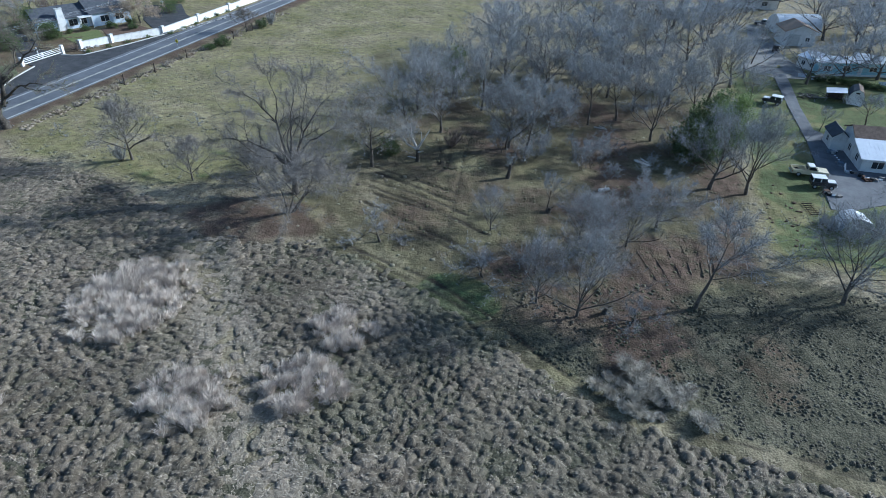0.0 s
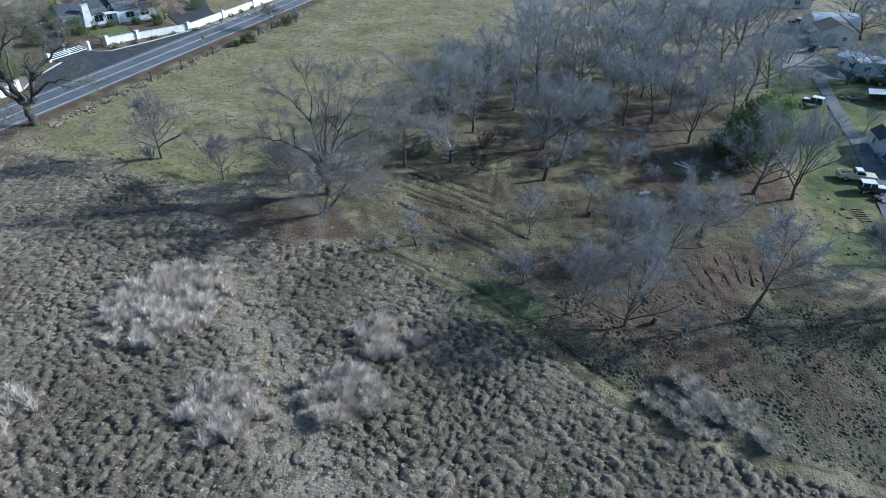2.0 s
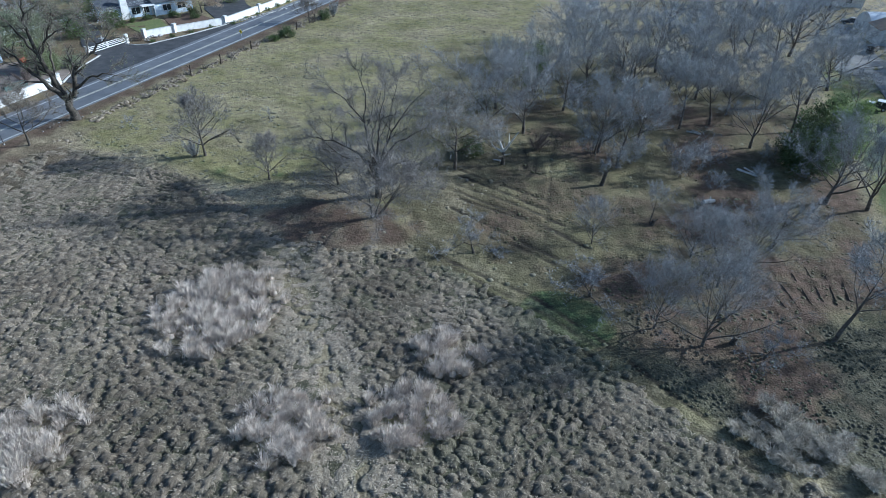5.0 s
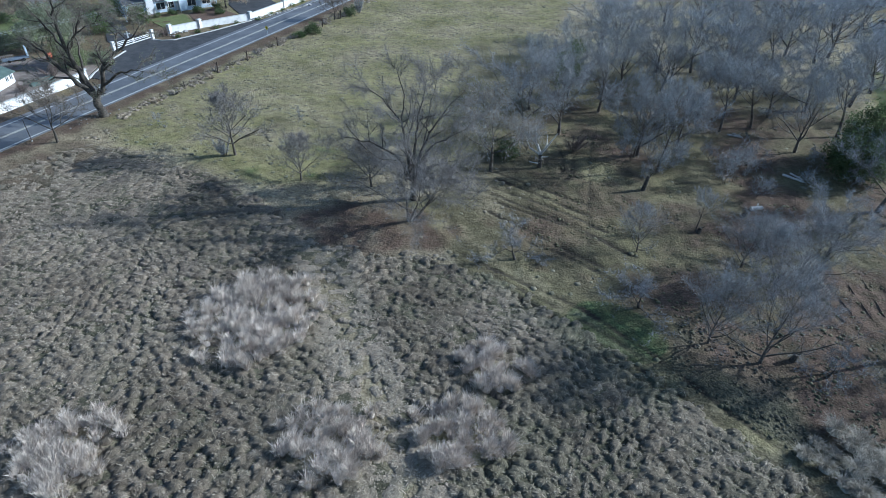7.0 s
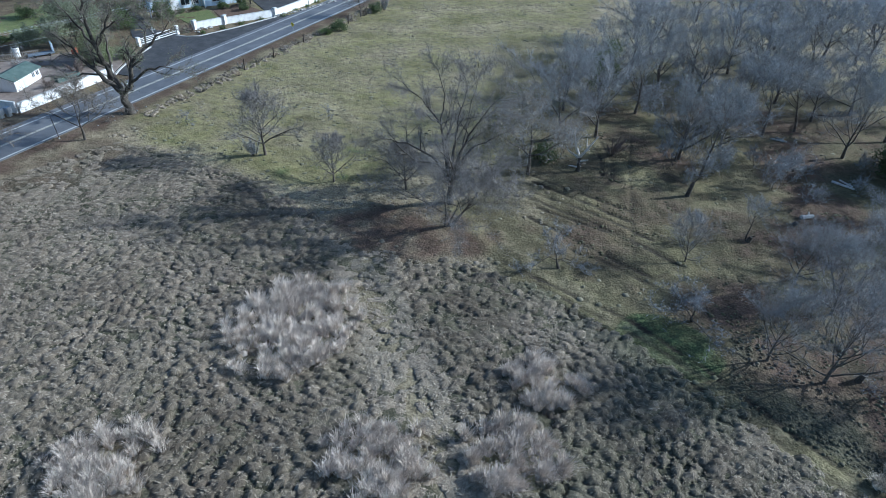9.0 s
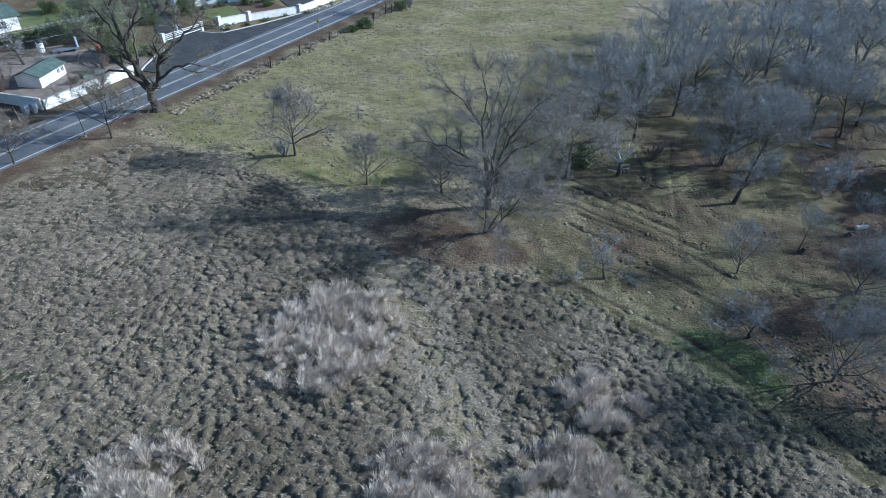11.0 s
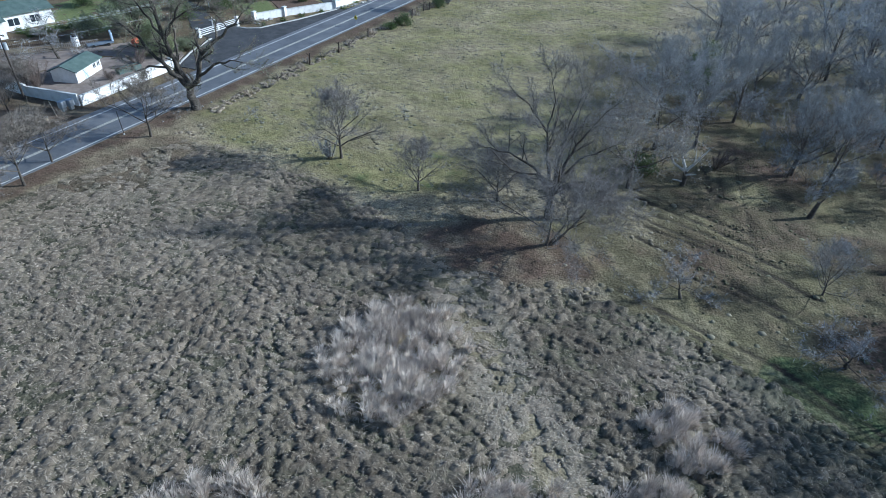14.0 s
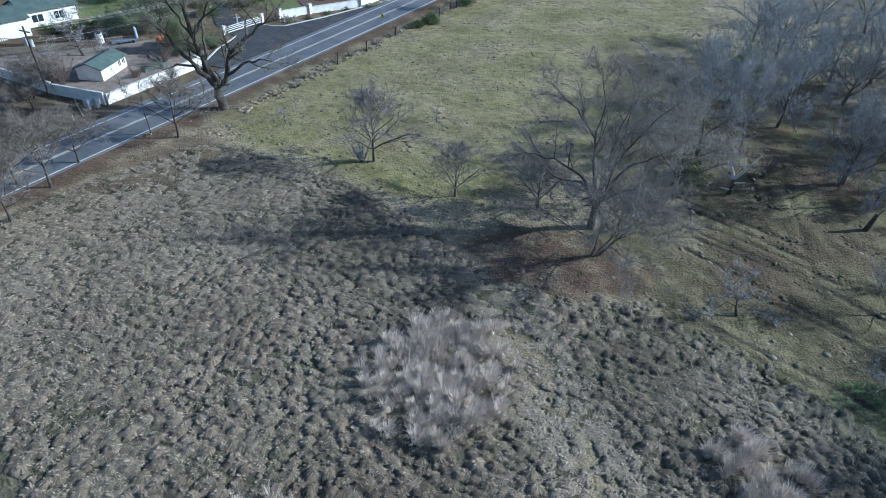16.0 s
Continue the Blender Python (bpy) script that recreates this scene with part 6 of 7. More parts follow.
# ---- the farmyard ----
def house_right():
    ob = thing("house", facing(47.7, 101.5, 63.7, 102.6), "white farmhouse with brown shingle roof and pale metal lean-to", "house")
    w = 0.18
    # lean-to along the front
    part("wall", box(0, 0, -0.5, 15.8, w, 2.5), M_WHITE, ob)
    part("wall", prism([(w + 0.002, -0.5), (4.6, -0.5), (4.6, 3.75), (w + 0.002, 2.5)], 0, w, "x"), M_WHITE, ob)
    part("wall", prism([(w + 0.002, -0.5), (4.6, -0.5), (4.6, 3.75), (w + 0.002, 2.5)], 15.8 - w, 15.8, "x"), M_WHITE, ob)
    part("roof", prism([(-0.5, 2.42), (4.7, 3.83), (4.7, 3.95), (-0.5, 2.54)], -0.5, 16.3, "x"), M_METALROOF, ob, "pale metal lean-to roof")
    for k in range(28):
        part("roof_seam", prism([(-0.5, 2.542), (4.7, 3.952), (4.7, 3.968), (-0.5, 2.558)], -0.3 + k * 0.6, -0.25 + k * 0.6, "x"), M_METALROOF, ob)
    block(ob, 0, 4.75, 15.8, 10.2, 3.8, 1.25, M_WHITE, M_BROWNROOF, over=0.35, base=-0.5, windows=(("l", 6.2, 1.2, 1.0, 1.1),))
    block(ob, -2.3, 8.0, -0.02, 12.2, 2.7, 0.9, M_WHITE, M_SLATE, ridge="y", over=0.3, base=-0.5, windows=(("l", 10.2, 1.0, 0.8, 1.0),))
    for side, along in (("l", 2.4),):
        window_part(ob, side, along, 1.1, 1.0, 1.1, 0, 0, 15.8, 4.6)
    for along in (2.4, 6.0, 10.5):
        window_part(ob, "f", along, 0.9, 1.7, 1.1, 0, 0, 15.8, 4.6)
    d = part("door", box(12.6, -0.05, -0.1, 13.5, -0.004, 2.0), M_PALEBLUE, ob)
    part("handle", box(12.7, -0.1, 0.95, 12.75, -0.05, 1.05), M_STEEL, d)


house_right()


def gambrel_shed():
    ob = thing("barn_shed", facing(53.3, 135.7, 55.9, 135.2), "small white gambrel-roofed shed with a grey shingle roof", "shed")
    outline = [(0, -0.3), (2.7, -0.3), (2.7, 1.9), (2.2, 2.75), (1.35, 3.2), (0.5, 2.75), (0, 1.9)]
    part("wall", prism(outline, 0, 0.12, "y"), M_WHITE, ob)
    part("wall", prism(outline, 4.0, 4.12, "y"), M_WHITE, ob)
    part("wall", box(0, 0.121, -0.3, 0.1, 3.999, 1.9), M_WHITE, ob)
    part("wall", box(2.6, 0.121, -0.3, 2.7, 3.999, 1.9), M_WHITE, ob)
    for (a, b), (c, d) in (((-0.12, 1.75), (0.46, 2.8)), ((0.46, 2.8), (1.35, 3.27)), ((1.35, 3.27), (2.24, 2.8)), ((2.24, 2.8), (2.82, 1.75))):
        part("roof", prism([(a, b), (c, d), (c, d + 0.08), (a, b + 0.08)], -0.2, 4.3, "y"), M_SLATE if a < 1 else M_BROWNROOF, ob)
    part("vent", box(1.0, -0.05, 2.35, 1.7, -0.003, 2.65), M_BLACK, ob)
    part("door", box(0.75, -0.05, -0.2, 1.95, -0.003, 1.7), M_WHITE, ob)
    lean = thing("open_shelter", facing(49.6, 136.6, 53.0, 136.0), "open lean-to shelter with a pale metal roof", "shelter")
    part("roof", prism([(-0.3, 1.75), (3.4, 2.2), (3.4, 2.28), (-0.3, 1.83)], -0.3, 3.2, "y"), M_METALROOF, lean)
    for x in (0, 3.2):
        for y in (0, 2.9):
            part("post", box(x - 0.06, y - 0.06, -0.2, x + 0.06, y + 0.06, 1.78 + x * 0.12), M_WOODGREY, lean)
    part("back_wall", box(0.1, 2.5, -0.1, 3.1, 2.6, 1.7), M_WOODDARK, lean)


gambrel_shed()


def mobile_home():
    ob = thing("mobile_home", facing(51.0, 155.0, 66.5, 158.6), "long turquoise mobile home with a patched white metal roof", "mobile home")
    block(ob, 0, 0, 16, 5, 2.9, 0.5, M_TURQ, M_METALROOF, over=0.3, base=-0.3, windows=(("f", 2.2, 1.1, 1.5, 1.0), ("f", 6.5, 1.1, 1.5, 1.0), ("f", 12.5, 1.1, 1.5, 1.0)))
    part("skirting", box(0.05, -0.08, -0.4, 15.9, -0.005, 0.35), M_WHITE, ob)
    part("door", box(9.2, -0.06, 0.2, 10.1, -0.004, 2.2), M_WHITE, ob)
    part("roof_patch", box(8.0, 1.0, 3.23, 11.5, 2.2, 3.3), M_SLATE, ob)
    ob = thing("shed_row", facing(47.6, 160.0, 51.6, 155.6), "white outbuilding with a pale sloping roof beside the mobile home", "shed")
    block(ob, 0, 0, 5.6, 6.5, 2.6, 0.6, M_WHITE, M_METALROOF, over=0.3, base=-0.3, windows=(("f", 1.6, 1.0, 0.9, 0.9), ("f", 3.9, 1.0, 0.9, 0.9)))
    ob = thing("carport", facing(60, 163.5, 74, 158.5), "long low pale-roofed carport behind the mobile home", "shelter")
    part("roof", prism([(-0.3, 2.5), (4.3, 2.8), (4.3, 2.9), (-0.3, 2.6)], -0.3, 14.5, "x"), M_METALROOF, ob)
    for x in (0.2, 4.8, 9.4, 14):
        for y in (0, 4):
            part("post", box(x - 0.06, y - 0.06, -0.2, x + 0.06, y + 0.06, 2.5 + 0.07 * y), M_STEEL, ob)


mobile_home()


def quonset():
    ob = thing("arched_barn", facing(47.6, 190.0, 60.0, 193.5), "large white arched metal barn", "barn")
    r, n = 4.0, 14
    arc = [(r - r * math.cos(math.pi * k / n), 1.0 + 3.8 * math.sin(math.pi * k / n)) for k in range(n + 1)]
    inner = [(r + (a - r) * 0.97, b * 0.97) for a, b in arc]
    for k in range(6):
        part("roof_section", prism([(0, -0.3), *arc, (2 * r, -0.3), (2 * r - 0.15, -0.3), *inner[::-1], (0.15, -0.3)], 2.0 * k, 2.0 * k + 1.97, "x"), M_METALROOF, ob)
    part("end_wall", prism([(0.16, -0.3), *inner, (2 * r - 0.16, -0.3)], 0.05, 0.15, "x"), M_WHITE, ob)
    part("end_wall", prism([(0.16, -0.3), *inner, (2 * r - 0.16, -0.3)], 11.8, 11.9, "x"), M_WHITE, ob)
    ob = thing("workshop", facing(47.4, 179.0, 54.4, 180.2), "grey-white workshop with a tan gable roof", "workshop")
    block(ob, 0, 0, 7.5, 7.0, 3.8, 1.5, M_WHITE, M_TANROOF, ridge="y", over=0.4, base=-0.3, windows=(("f", 5.8, 1.2, 1.0, 1.0),))
    part("door", box(0.8, -0.07, 0, 3.8, -0.004, 3.0), M_COPING, ob)
    ob = thing("house", facing(40, 222, 52, 223), "distant white house with a grey roof among trees", "house")
    block(ob, 0, 0, 12, 7, 3, 1.6, M_WHITE, M_SLATE, base=-0.3, windows=(("f", 3, 1, 1.6, 1.2), ("f", 8, 1, 1.6, 1.2)))


quonset()


# ---- vehicles ----
def wheel_part(ob, x, y, r, w=0.22):
    out = 1 if y > 0 else -1
    wl = part("wheel", tube((x, y - w / 2, r), (x, y + w / 2, r), r, r, 18), M_BLACK, ob)
    part("rim", tube((x, y + out * (w / 2 - 0.02), r), (x, y + out * (w / 2 + 0.015), r), r * 0.6, r * 0.55, 14), M_STEEL, wl)


def pickup(x, y, turn, paint, label):
    """A pickup truck, its nose towards +x."""
    ob = thing("pickup_truck", pose(x, y, gz(x, y) + 0.05, 0, 0, turn), label, "pickup truck")
    low = prism([(-2.65, 0.45), (2.6, 0.42), (2.72, 0.6), (2.70, 0.98), (1.2, 1.08), (-0.55, 1.08), (-0.55, 0.62), (-2.65, 0.62)], -0.92, 0.92, "y")
    bmesh.ops.bevel(low, geom=low.edges[:], offset=0.03, segments=1, affect="EDGES")
    part("body", low, paint, ob)
    cab = prism([(-0.5, 1.083), (1.12, 1.083), (0.62, 1.72), (-0.36, 1.74)], -0.8, 0.8, "y")
    bmesh.ops.bevel(cab, geom=cab.edges[:], offset=0.04, segments=1, affect="EDGES")
    c = part("cab", cab, paint, ob)
    part("roof_panel", box(-0.36, -0.72, 1.742, 0.6, 0.72, 1.775, 0.01), M_CARWHITE, c)
    part("windscreen", prism([(1.10, 1.16), (0.70, 1.66), (0.73, 1.68), (1.14, 1.17)], -0.68, 0.68, "y"), M_GLASS, c)
    part("rear_window", box(-0.535, -0.6, 1.2, -0.47, 0.6, 1.6), M_GLASS, c)
    for s in (-1, 1):
        part("side_window", prism([(-0.3, 1.18), (0.92, 1.18), (0.58, 1.62), (-0.26, 1.64)], s * 0.805, s * 0.82, "y"), M_GLASS, c)
        part("bed_side", box(-2.65, s * 0.9 - 0.05, 0.625, -0.56, s * 0.9 + 0.05, 1.15, 0.02), paint, ob)
        part("headlight", box(2.70, s * 0.68 - 0.12, 0.68, 2.745, s * 0.68 + 0.12, 0.86), M_WHITE, ob)
        part("tail_light", box(-2.68, s * 0.82 - 0.07, 0.72, -2.655, s * 0.82 + 0.07, 0.98), M_ORANGE, ob)
        for wx in (-1.65, 1.75):
            wheel_part(ob, wx, s * 0.84, 0.38)
    part("tailgate", box(-2.66, -0.84, 0.625, -2.58, 0.84, 1.12, 0.01), paint, ob)
    part("front_bumper", box(2.73, -0.9, 0.45, 2.86, 0.9, 0.6, 0.02), M_STEEL, ob)
    part("rear_bumper", box(-2.8, -0.9, 0.45, -2.67, 0.9, 0.6, 0.02), M_STEEL, ob)
    return ob


def jeep(x, y, turn, paint, top, label, name="off_road_car", hardtop=True):
    ob = thing(name, pose(x, y, gz(x, y) + 0.05, 0, 0, turn), label, "car")
    b = prism([(-1.75, 0.5), (1.8, 0.5), (1.85, 0.7), (1.82, 1.05), (0.55, 1.12), (-1.75, 1.12)], -0.78, 0.78, "y")
    bmesh.ops.bevel(b, geom=b.edges[:], offset=0.04, segments=1, affect="EDGES")
    part("body", b, paint, ob)
    c = prism([(-1.7, 1.125), (0.5, 1.125), (0.25, 1.72), (-1.66, 1.72)], -0.72, 0.72, "y")
    part("cabin", c, M_GLASS, ob, "dark glazed cabin")
    part("roof", box(-1.75, -0.77, 1.723, 0.32, 0.77, 1.80, 0.02), top, ob)
    part("bonnet", box(0.6, -0.6, 1.10, 1.75, 0.6, 1.16, 0.02), top, ob)
    for px in (-1.68, -0.6):
        for s in (-1, 1):
            part("pillar", box(px, s * 0.735 - 0.015, 1.13, px + 0.12, s * 0.735 + 0.015, 1.72), top, ob)
    for s in (-1, 1):
        part("headlight", tube((1.83, s * 0.5, 0.88), (1.88, s * 0.5, 0.88), 0.1, 0.1, 10), M_WHITE, ob)
        for wx in (-1.15, 1.2):
            wheel_part(ob, wx, s * 0.74, 0.36)
    part("bumper", box(1.86, -0.75, 0.5, 1.98, 0.75, 0.64, 0.02), M_STEEL, ob)
    return ob


pickup(39.4, 97.3, 4, M_CREAM, "old cream pickup truck parked on the grass beside the drive")
jeep(40.6, 93.3, 4, M_CARDARK, M_CARWHITE, "dark off-road car with a white hardtop parked by the pickup")
pickup(45.4, 199.8, 170, M_CARDARK, "dark pickup truck parked far off beside the barn")
jeep(38.4, 130.4, 160, M_CARDARK, M_CARWHITE, "dark car with a white bonnet standing under the trees", "parked_car")
jeep(45.2, 172.0, 60, M_CARDARK, M_CARDARK, "dark car parked before the workshop", "parked_car")


jeep(-108.5, 176, 80, M_BLUE, M_BLUE, "blue car parked behind the white wall", "parked_car")


def yard_things():
    x, y = 37.7, 85.1
    ob = thing("harrow", pose(x, y, gz(x, y), 0, 0, -78), "old rusty harrow with curved bars lying on the grass", "farm tool")
    for k in range(6):
        part("bar", tube((-1.6 + k * 0.62, -0.7, 0.12), (-1.6 + k * 0.62 + 0.25, 0.7, 0.25), 0.06, 0.06, 6), M_BLACK, ob)
    for s in (-0.5, 0.5):
        part("beam", tube((-1.8, s, 0.08), (1.9, s, 0.08), 0.04, 0.04, 6), M_RUST, ob)
    x, y = 42.0, 81.4
    ob = thing("tarp_shelter", pose(x, y, gz(x, y), 0, 0, 12), "sagging shelter of grey-white tarpaulin over junk", "shelter")
    part("tarp", prism([(-1.9, 0.2), (-1.2, 1.9), (0.2, 2.2), (2.0, 1.5), (2.3, 0.3), (2.2, 0.3), (1.9, 1.42), (0.2, 2.1), (-1.1, 1.8), (-1.8, 0.2)], -1.4, 1.4, "y"), M_TARP, ob)
    for px, pz in ((-1.1, 1.75), (1.8, 1.35)):
        for py in (-1.2, 1.2):
            part("post", tube((px, py, -0.1), (px, py, pz), 0.05, 0.05, 6), M_WOODGREY, ob)
    part("sheet_panel", box(-2.4, -1.6, 0.02, -2.3, 0.6, 1.4), M_TARP, ob)
    g = np.random.default_rng(17)
    for k, (x, y) in enumerate(((46.2, 100.2), (47.6, 99.0), (49.0, 98.4), (50.6, 98.8), (52.2, 98.2), (53.6, 98.9), (45.2, 103.4), (44.8, 107.8), (45.6, 108.6), (41.2, 91.0), (42.2, 90.4), (48.3, 98.1), (51.5, 97.4))):
        ob = thing("junk_heap", pose(x, y, gz(x, y), 0, 0, g.uniform(0, 180)), "small heap of boards, tins and scrap beside the drive", "junk", "scrap by the house")
        for i in range(4):
            s = g.uniform(0.15, 0.45, 3)
            p = part("scrap", box(-s[0], -s[1], 0, s[0], s[1], s[2] * 1.4, 0.02), [M_BLACK, M_WHITE, M_RUST, M_STEEL, M_WOODGREY, M_BLUE][int(g.integers(0, 6))], ob)
            p.matrix_local = pose(g.uniform(-0.5, 0.5), g.uniform(-0.5, 0.5), 0.01 * i, 0, 0, g.uniform(0, 90))
    # white board leaning by the drive, stones along the bed
    ob = thing("leaning_board", pose(45.6, 100.6, gz(45.6, 100.6), -18, 0, 65), "pale board leaning on a stake beside the drive", "board")
    part("panel", box(-0.5, -0.03, 0, 0.5, 0.03, 1.4), M_WHITE, ob)
    part("stake", tube((0, 0.05, 0), (0, 0.6, 1.1), 0.04, 0.04, 6), M_WOODGREY, ob)
    for k, y in enumerate(np.arange(102.5, 107.5, 0.85)):
        s = bmesh.new()
        bmesh.ops.create_icosphere(s, subdivisions=1, radius=0.22)
        ob = part("border_stone", s, M_WHITE, None)
        ob.location = (45.9 - 0.12 * k, y, gz(45.5, y) + 0.08)
        tagged(ob, "white painted stone edging the grass", "stone", "edging stones")
    # brush and timber heap left of the barn shed
    ob = thing("timber_heap", pose(46.3, 137.6, gz(46.3, 137.6)), "long heap of grey brush and broken timber", "wood pile")
    for k in range(46):
        a = g.uniform(0, math.pi)
        p = Vector((g.normal(0, 1.9), g.normal(0, 1.0), g.uniform(0.05, 0.5)))
        d = Vector((math.cos(a), math.sin(a), g.normal(0, 0.15))) * g.uniform(0.5, 1.4)
        part("branch", tube(p - d, p + d, g.uniform(0.03, 0.09), 0.03, 5), M_WOODGREY if k % 3 else M_WOODDARK, ob)
    # logs and stumps in the wood
    for x, y, ln, a, r, m in ((13.9, 92.4, 3.0, -30, 0.2, M_DEADWOOD), (14.4, 93.3, 2.2, -50, 0.14, M_DEADWOOD), (6.1, 104.9, 2.4, -15, 0.14, M_DEADWOOD), (6.4, 105.6, 1.6, -40, 0.1, M_DEADWOOD), (8.6, 80.8, 1.6, 30, 0.32, M_DEADWOOD)):
        ob = thing("fallen_log", pose(x, y, gz(x, y) + r * 0.7, 0, 0, a), "pale barkless log lying on the ground", "log", "fallen logs")
        part("trunk", tube((-ln / 2, 0, 0), (ln / 2, 0, 0.1), r, r * 0.7, 8), m, ob)
        part("branch_stub", tube((ln * 0.1, 0, 0.05), (ln * 0.25, 0.5, 0.45), r * 0.4, r * 0.2, 6), m, ob)
    for x, y, h, r in ((-6.0, 80.3, 2.3, 0.3), (1.6, 72.0, 0.7, 0.3), (6.9, 78.2, 0.6, 0.35), (10.8, 51.6, 1.0, 0.3)):
        ob = thing("tree_stump", pose(x, y, gz(x, y), 0, 6, 0), "dark broken stump of an old tree", "stump", "stumps")
        part("stump", tube((0, 0, -0.1), (0.1, 0, h), r * 1.15, r * 0.7, 9), M_BARK_DARK, ob)
        part("broken_limb", tube((0.05, 0, h * 0.7), (0.5, 0.2, h * 1.25), r * 0.4, r * 0.15, 6), M_BARK_DARK, ob)
    for x, y, tilt in ((47.6, 151.5, 0), (50.2, 150.6, 20), (64, 151.5, 10)):
        ob = thing("scrap_panel", pose(x, y, gz(x, y), -25, 0, tilt), "white sheet of scrap leaning in the hedge", "junk", "scrap panels")
        part("panel", box(-0.9, -0.03, 0, 0.9, 0.03, 0.9), M_TARP, ob)
        part("prop", tube((0, 0.05, 0.0), (0, 0.5, 0.7), 0.04, 0.04, 5), M_WOODGREY, ob)


yard_things()


# ---- shrubs and evergreens ----
def leafy(name, label, category, x, y, r, h, count, m, seed, size=0.09, green=0.2, trunk=0.0, group="", stems=5, turn=0.0):
    """A shrub or evergreen: stems and a crown of leaf clumps with gaps."""
    g = np.random.default_rng(seed)
    ob = thing(name, pose(x, y, gz(x, y), 0, 0, turn), label, category, group)
    clumps = []
    for _ in range(max(9, int(r * 9))):
        a, q = g.uniform(0, 2 * math.pi), math.sqrt(g.uniform(0, 1)) * r * 0.85
        z = trunk + (h - trunk) * (0.12 + 0.8 * g.uniform(0, 1) * (1 - 0.55 * (q / r) ** 2))
        clumps.append((q * math.cos(a), q * math.sin(a), z))
    segs = []
    if trunk:
        segs += [(np.array((0, 0, -0.3)), np.array((0.05, 0, trunk)), 0.07 * h * 0.35, 0.05 * h * 0.35), (np.array((0.05, 0, trunk)), np.array((0, 0, h * 0.8)), 0.05 * h * 0.35, 0.02)]
    for c in clumps[:stems * 3]:
        b = np.array((0.1 * c[0], 0.1 * c[1], trunk * 0.9 - 0.1))
        segs.append((b, np.array(c), 0.03 + 0.006 * h, 0.012))
    part("trunk", pieces("trunk", segs, 5, M_BARK), None, ob)
    part("foliage", leaf_mesh("foliage", clumps, count, min(r * 0.2, 0.62), size, m, seed, green), None, ob)
    return ob


def twiggy(name, label, category, x, y, r, h, count, m, seed, group=""):
    """A leafless bush of many fine stems."""
    g = np.random.default_rng(seed)
    ob = thing(name, pose(x, y, gz(x, y)), label, category, group)
    wood, fine = [], []
    for _ in range(14):
        a, q = g.uniform(0, 2 * math.pi), g.uniform(0.2, 0.9) * r
        e = np.array((q * math.cos(a), q * math.sin(a), h * g.uniform(0.55, 0.95)))
        b = np.array((0.15 * e[0], 0.15 * e[1], -0.1))
        wood.append((b, e, 0.035, 0.012))
        for _ in range(count // 14):
            o = b + (e - b) * g.uniform(0.15, 1)
            d = g.normal(0, 0.5, 3) + np.array((0, 0, 0.35))
            fine.append((o, o + d * g.uniform(0.2, 0.6) * (0.4 + 0.25 * h), 0.014, 0.002))
    part("trunk", pieces("trunk", wood, 5, M_BARK_DARK), None, ob)
    part("twig_mass", pieces("twig_mass", fine, 3, m), None, ob)
    return ob


leafy("evergreen_tree", "dense dark evergreen tree with a bright yellow-green top", "tree", 25.2, 102.5, 4.8, 10.5, 8500, M_LEAFLET, 101, 0.18, 0.12, 1.2)
leafy("evergreen_tree", "dark evergreen tree standing behind bare trees", "tree", 22.2, 96.5, 4.8, 7.6, 8500, M_LEAFLET, 102, 0.18, 0.05, 0.8)
leafy("evergreen_tree", "yellow-green evergreen tree in the wood", "tree", 26.4, 99.0, 2.8, 13.5, 6500, M_LEAFLET, 103, 0.16, 0.75, 1.5)
leafy("evergreen_bush", "dark green bush at the foot of the wood", "bush", -26.2, 82.6, 2.0, 3.0, 2500, M_LEAFLET, 104, 0.12, 0.0)
leafy("evergreen_tree", "slim green tree among bare ones", "tree", -22.8, 110.5, 3.0, 11.5, 3600, M_LEAFLET, 105, 0.15, 0.3, 2.0)
leafy("evergreen_tree", "broad grey-green tree behind the yard", "tree", -126.5, 90.5, 6.6, 9.5, 9500, M_OLIVE, 106, 0.18, 0.05, 2.0)
leafy("evergreen_tree", "grey-green tree behind the yard fence", "tree", -132.5, 84.8, 2.8, 4.4, 2200, M_OLIVE, 107, 0.16, 0.08, 1.2)
leafy("evergreen_bush", "dense green bush beside the pull-out", "bush", -115.0, 84.8, 3.3, 5.6, 9500, M_OLIVE, 108, 0.14, 0.6)
leafy("evergreen_bush", "green bush at the bend of the kerb", "bush", -112.6, 89.0, 1.9, 2.6, 2600, M_OLIVE, 109, 0.12, 0.3)
leafy("evergreen_bush", "spiky dark green bush beside the lawn", "bush", -126.0, 114.2, 2.5, 3.8, 3600, M_LEAFLET, 110, 0.16, 0.2)
for k, (x, y, r, h) in enumerate(((-123.6, 122.6, 1.2, 1.7), (-119.2, 127.0, 1.4, 1.9), (-117.4, 131.5, 1.4, 1.8), (-125.4, 119.4, 0.9, 1.2), (-114.0, 128.2, 1.3, 1.3), (-116.2, 145.5, 2.4, 4.5), (-122, 156, 3.0, 5.0), (-127, 104, 2.6, 3.4), (-133.5, 108.5, 2.2, 3.0), (-136.5, 118, 3.2, 5.5), (-152, 99, 2.4, 3.0), (-149.5, 83.5, 1.6, 1.6), (-149.5, 88.0, 1.6, 1.6), (-145.5, 80.5, 1.3, 1.4))):
    leafy("garden_bush", "rounded green garden bush", "bush", x, y, r, h, int(420 * r * r + 300), M_LEAFLET, 120 + k, 0.11, 0.1 + 0.3 * (k % 2), group="garden bushes")
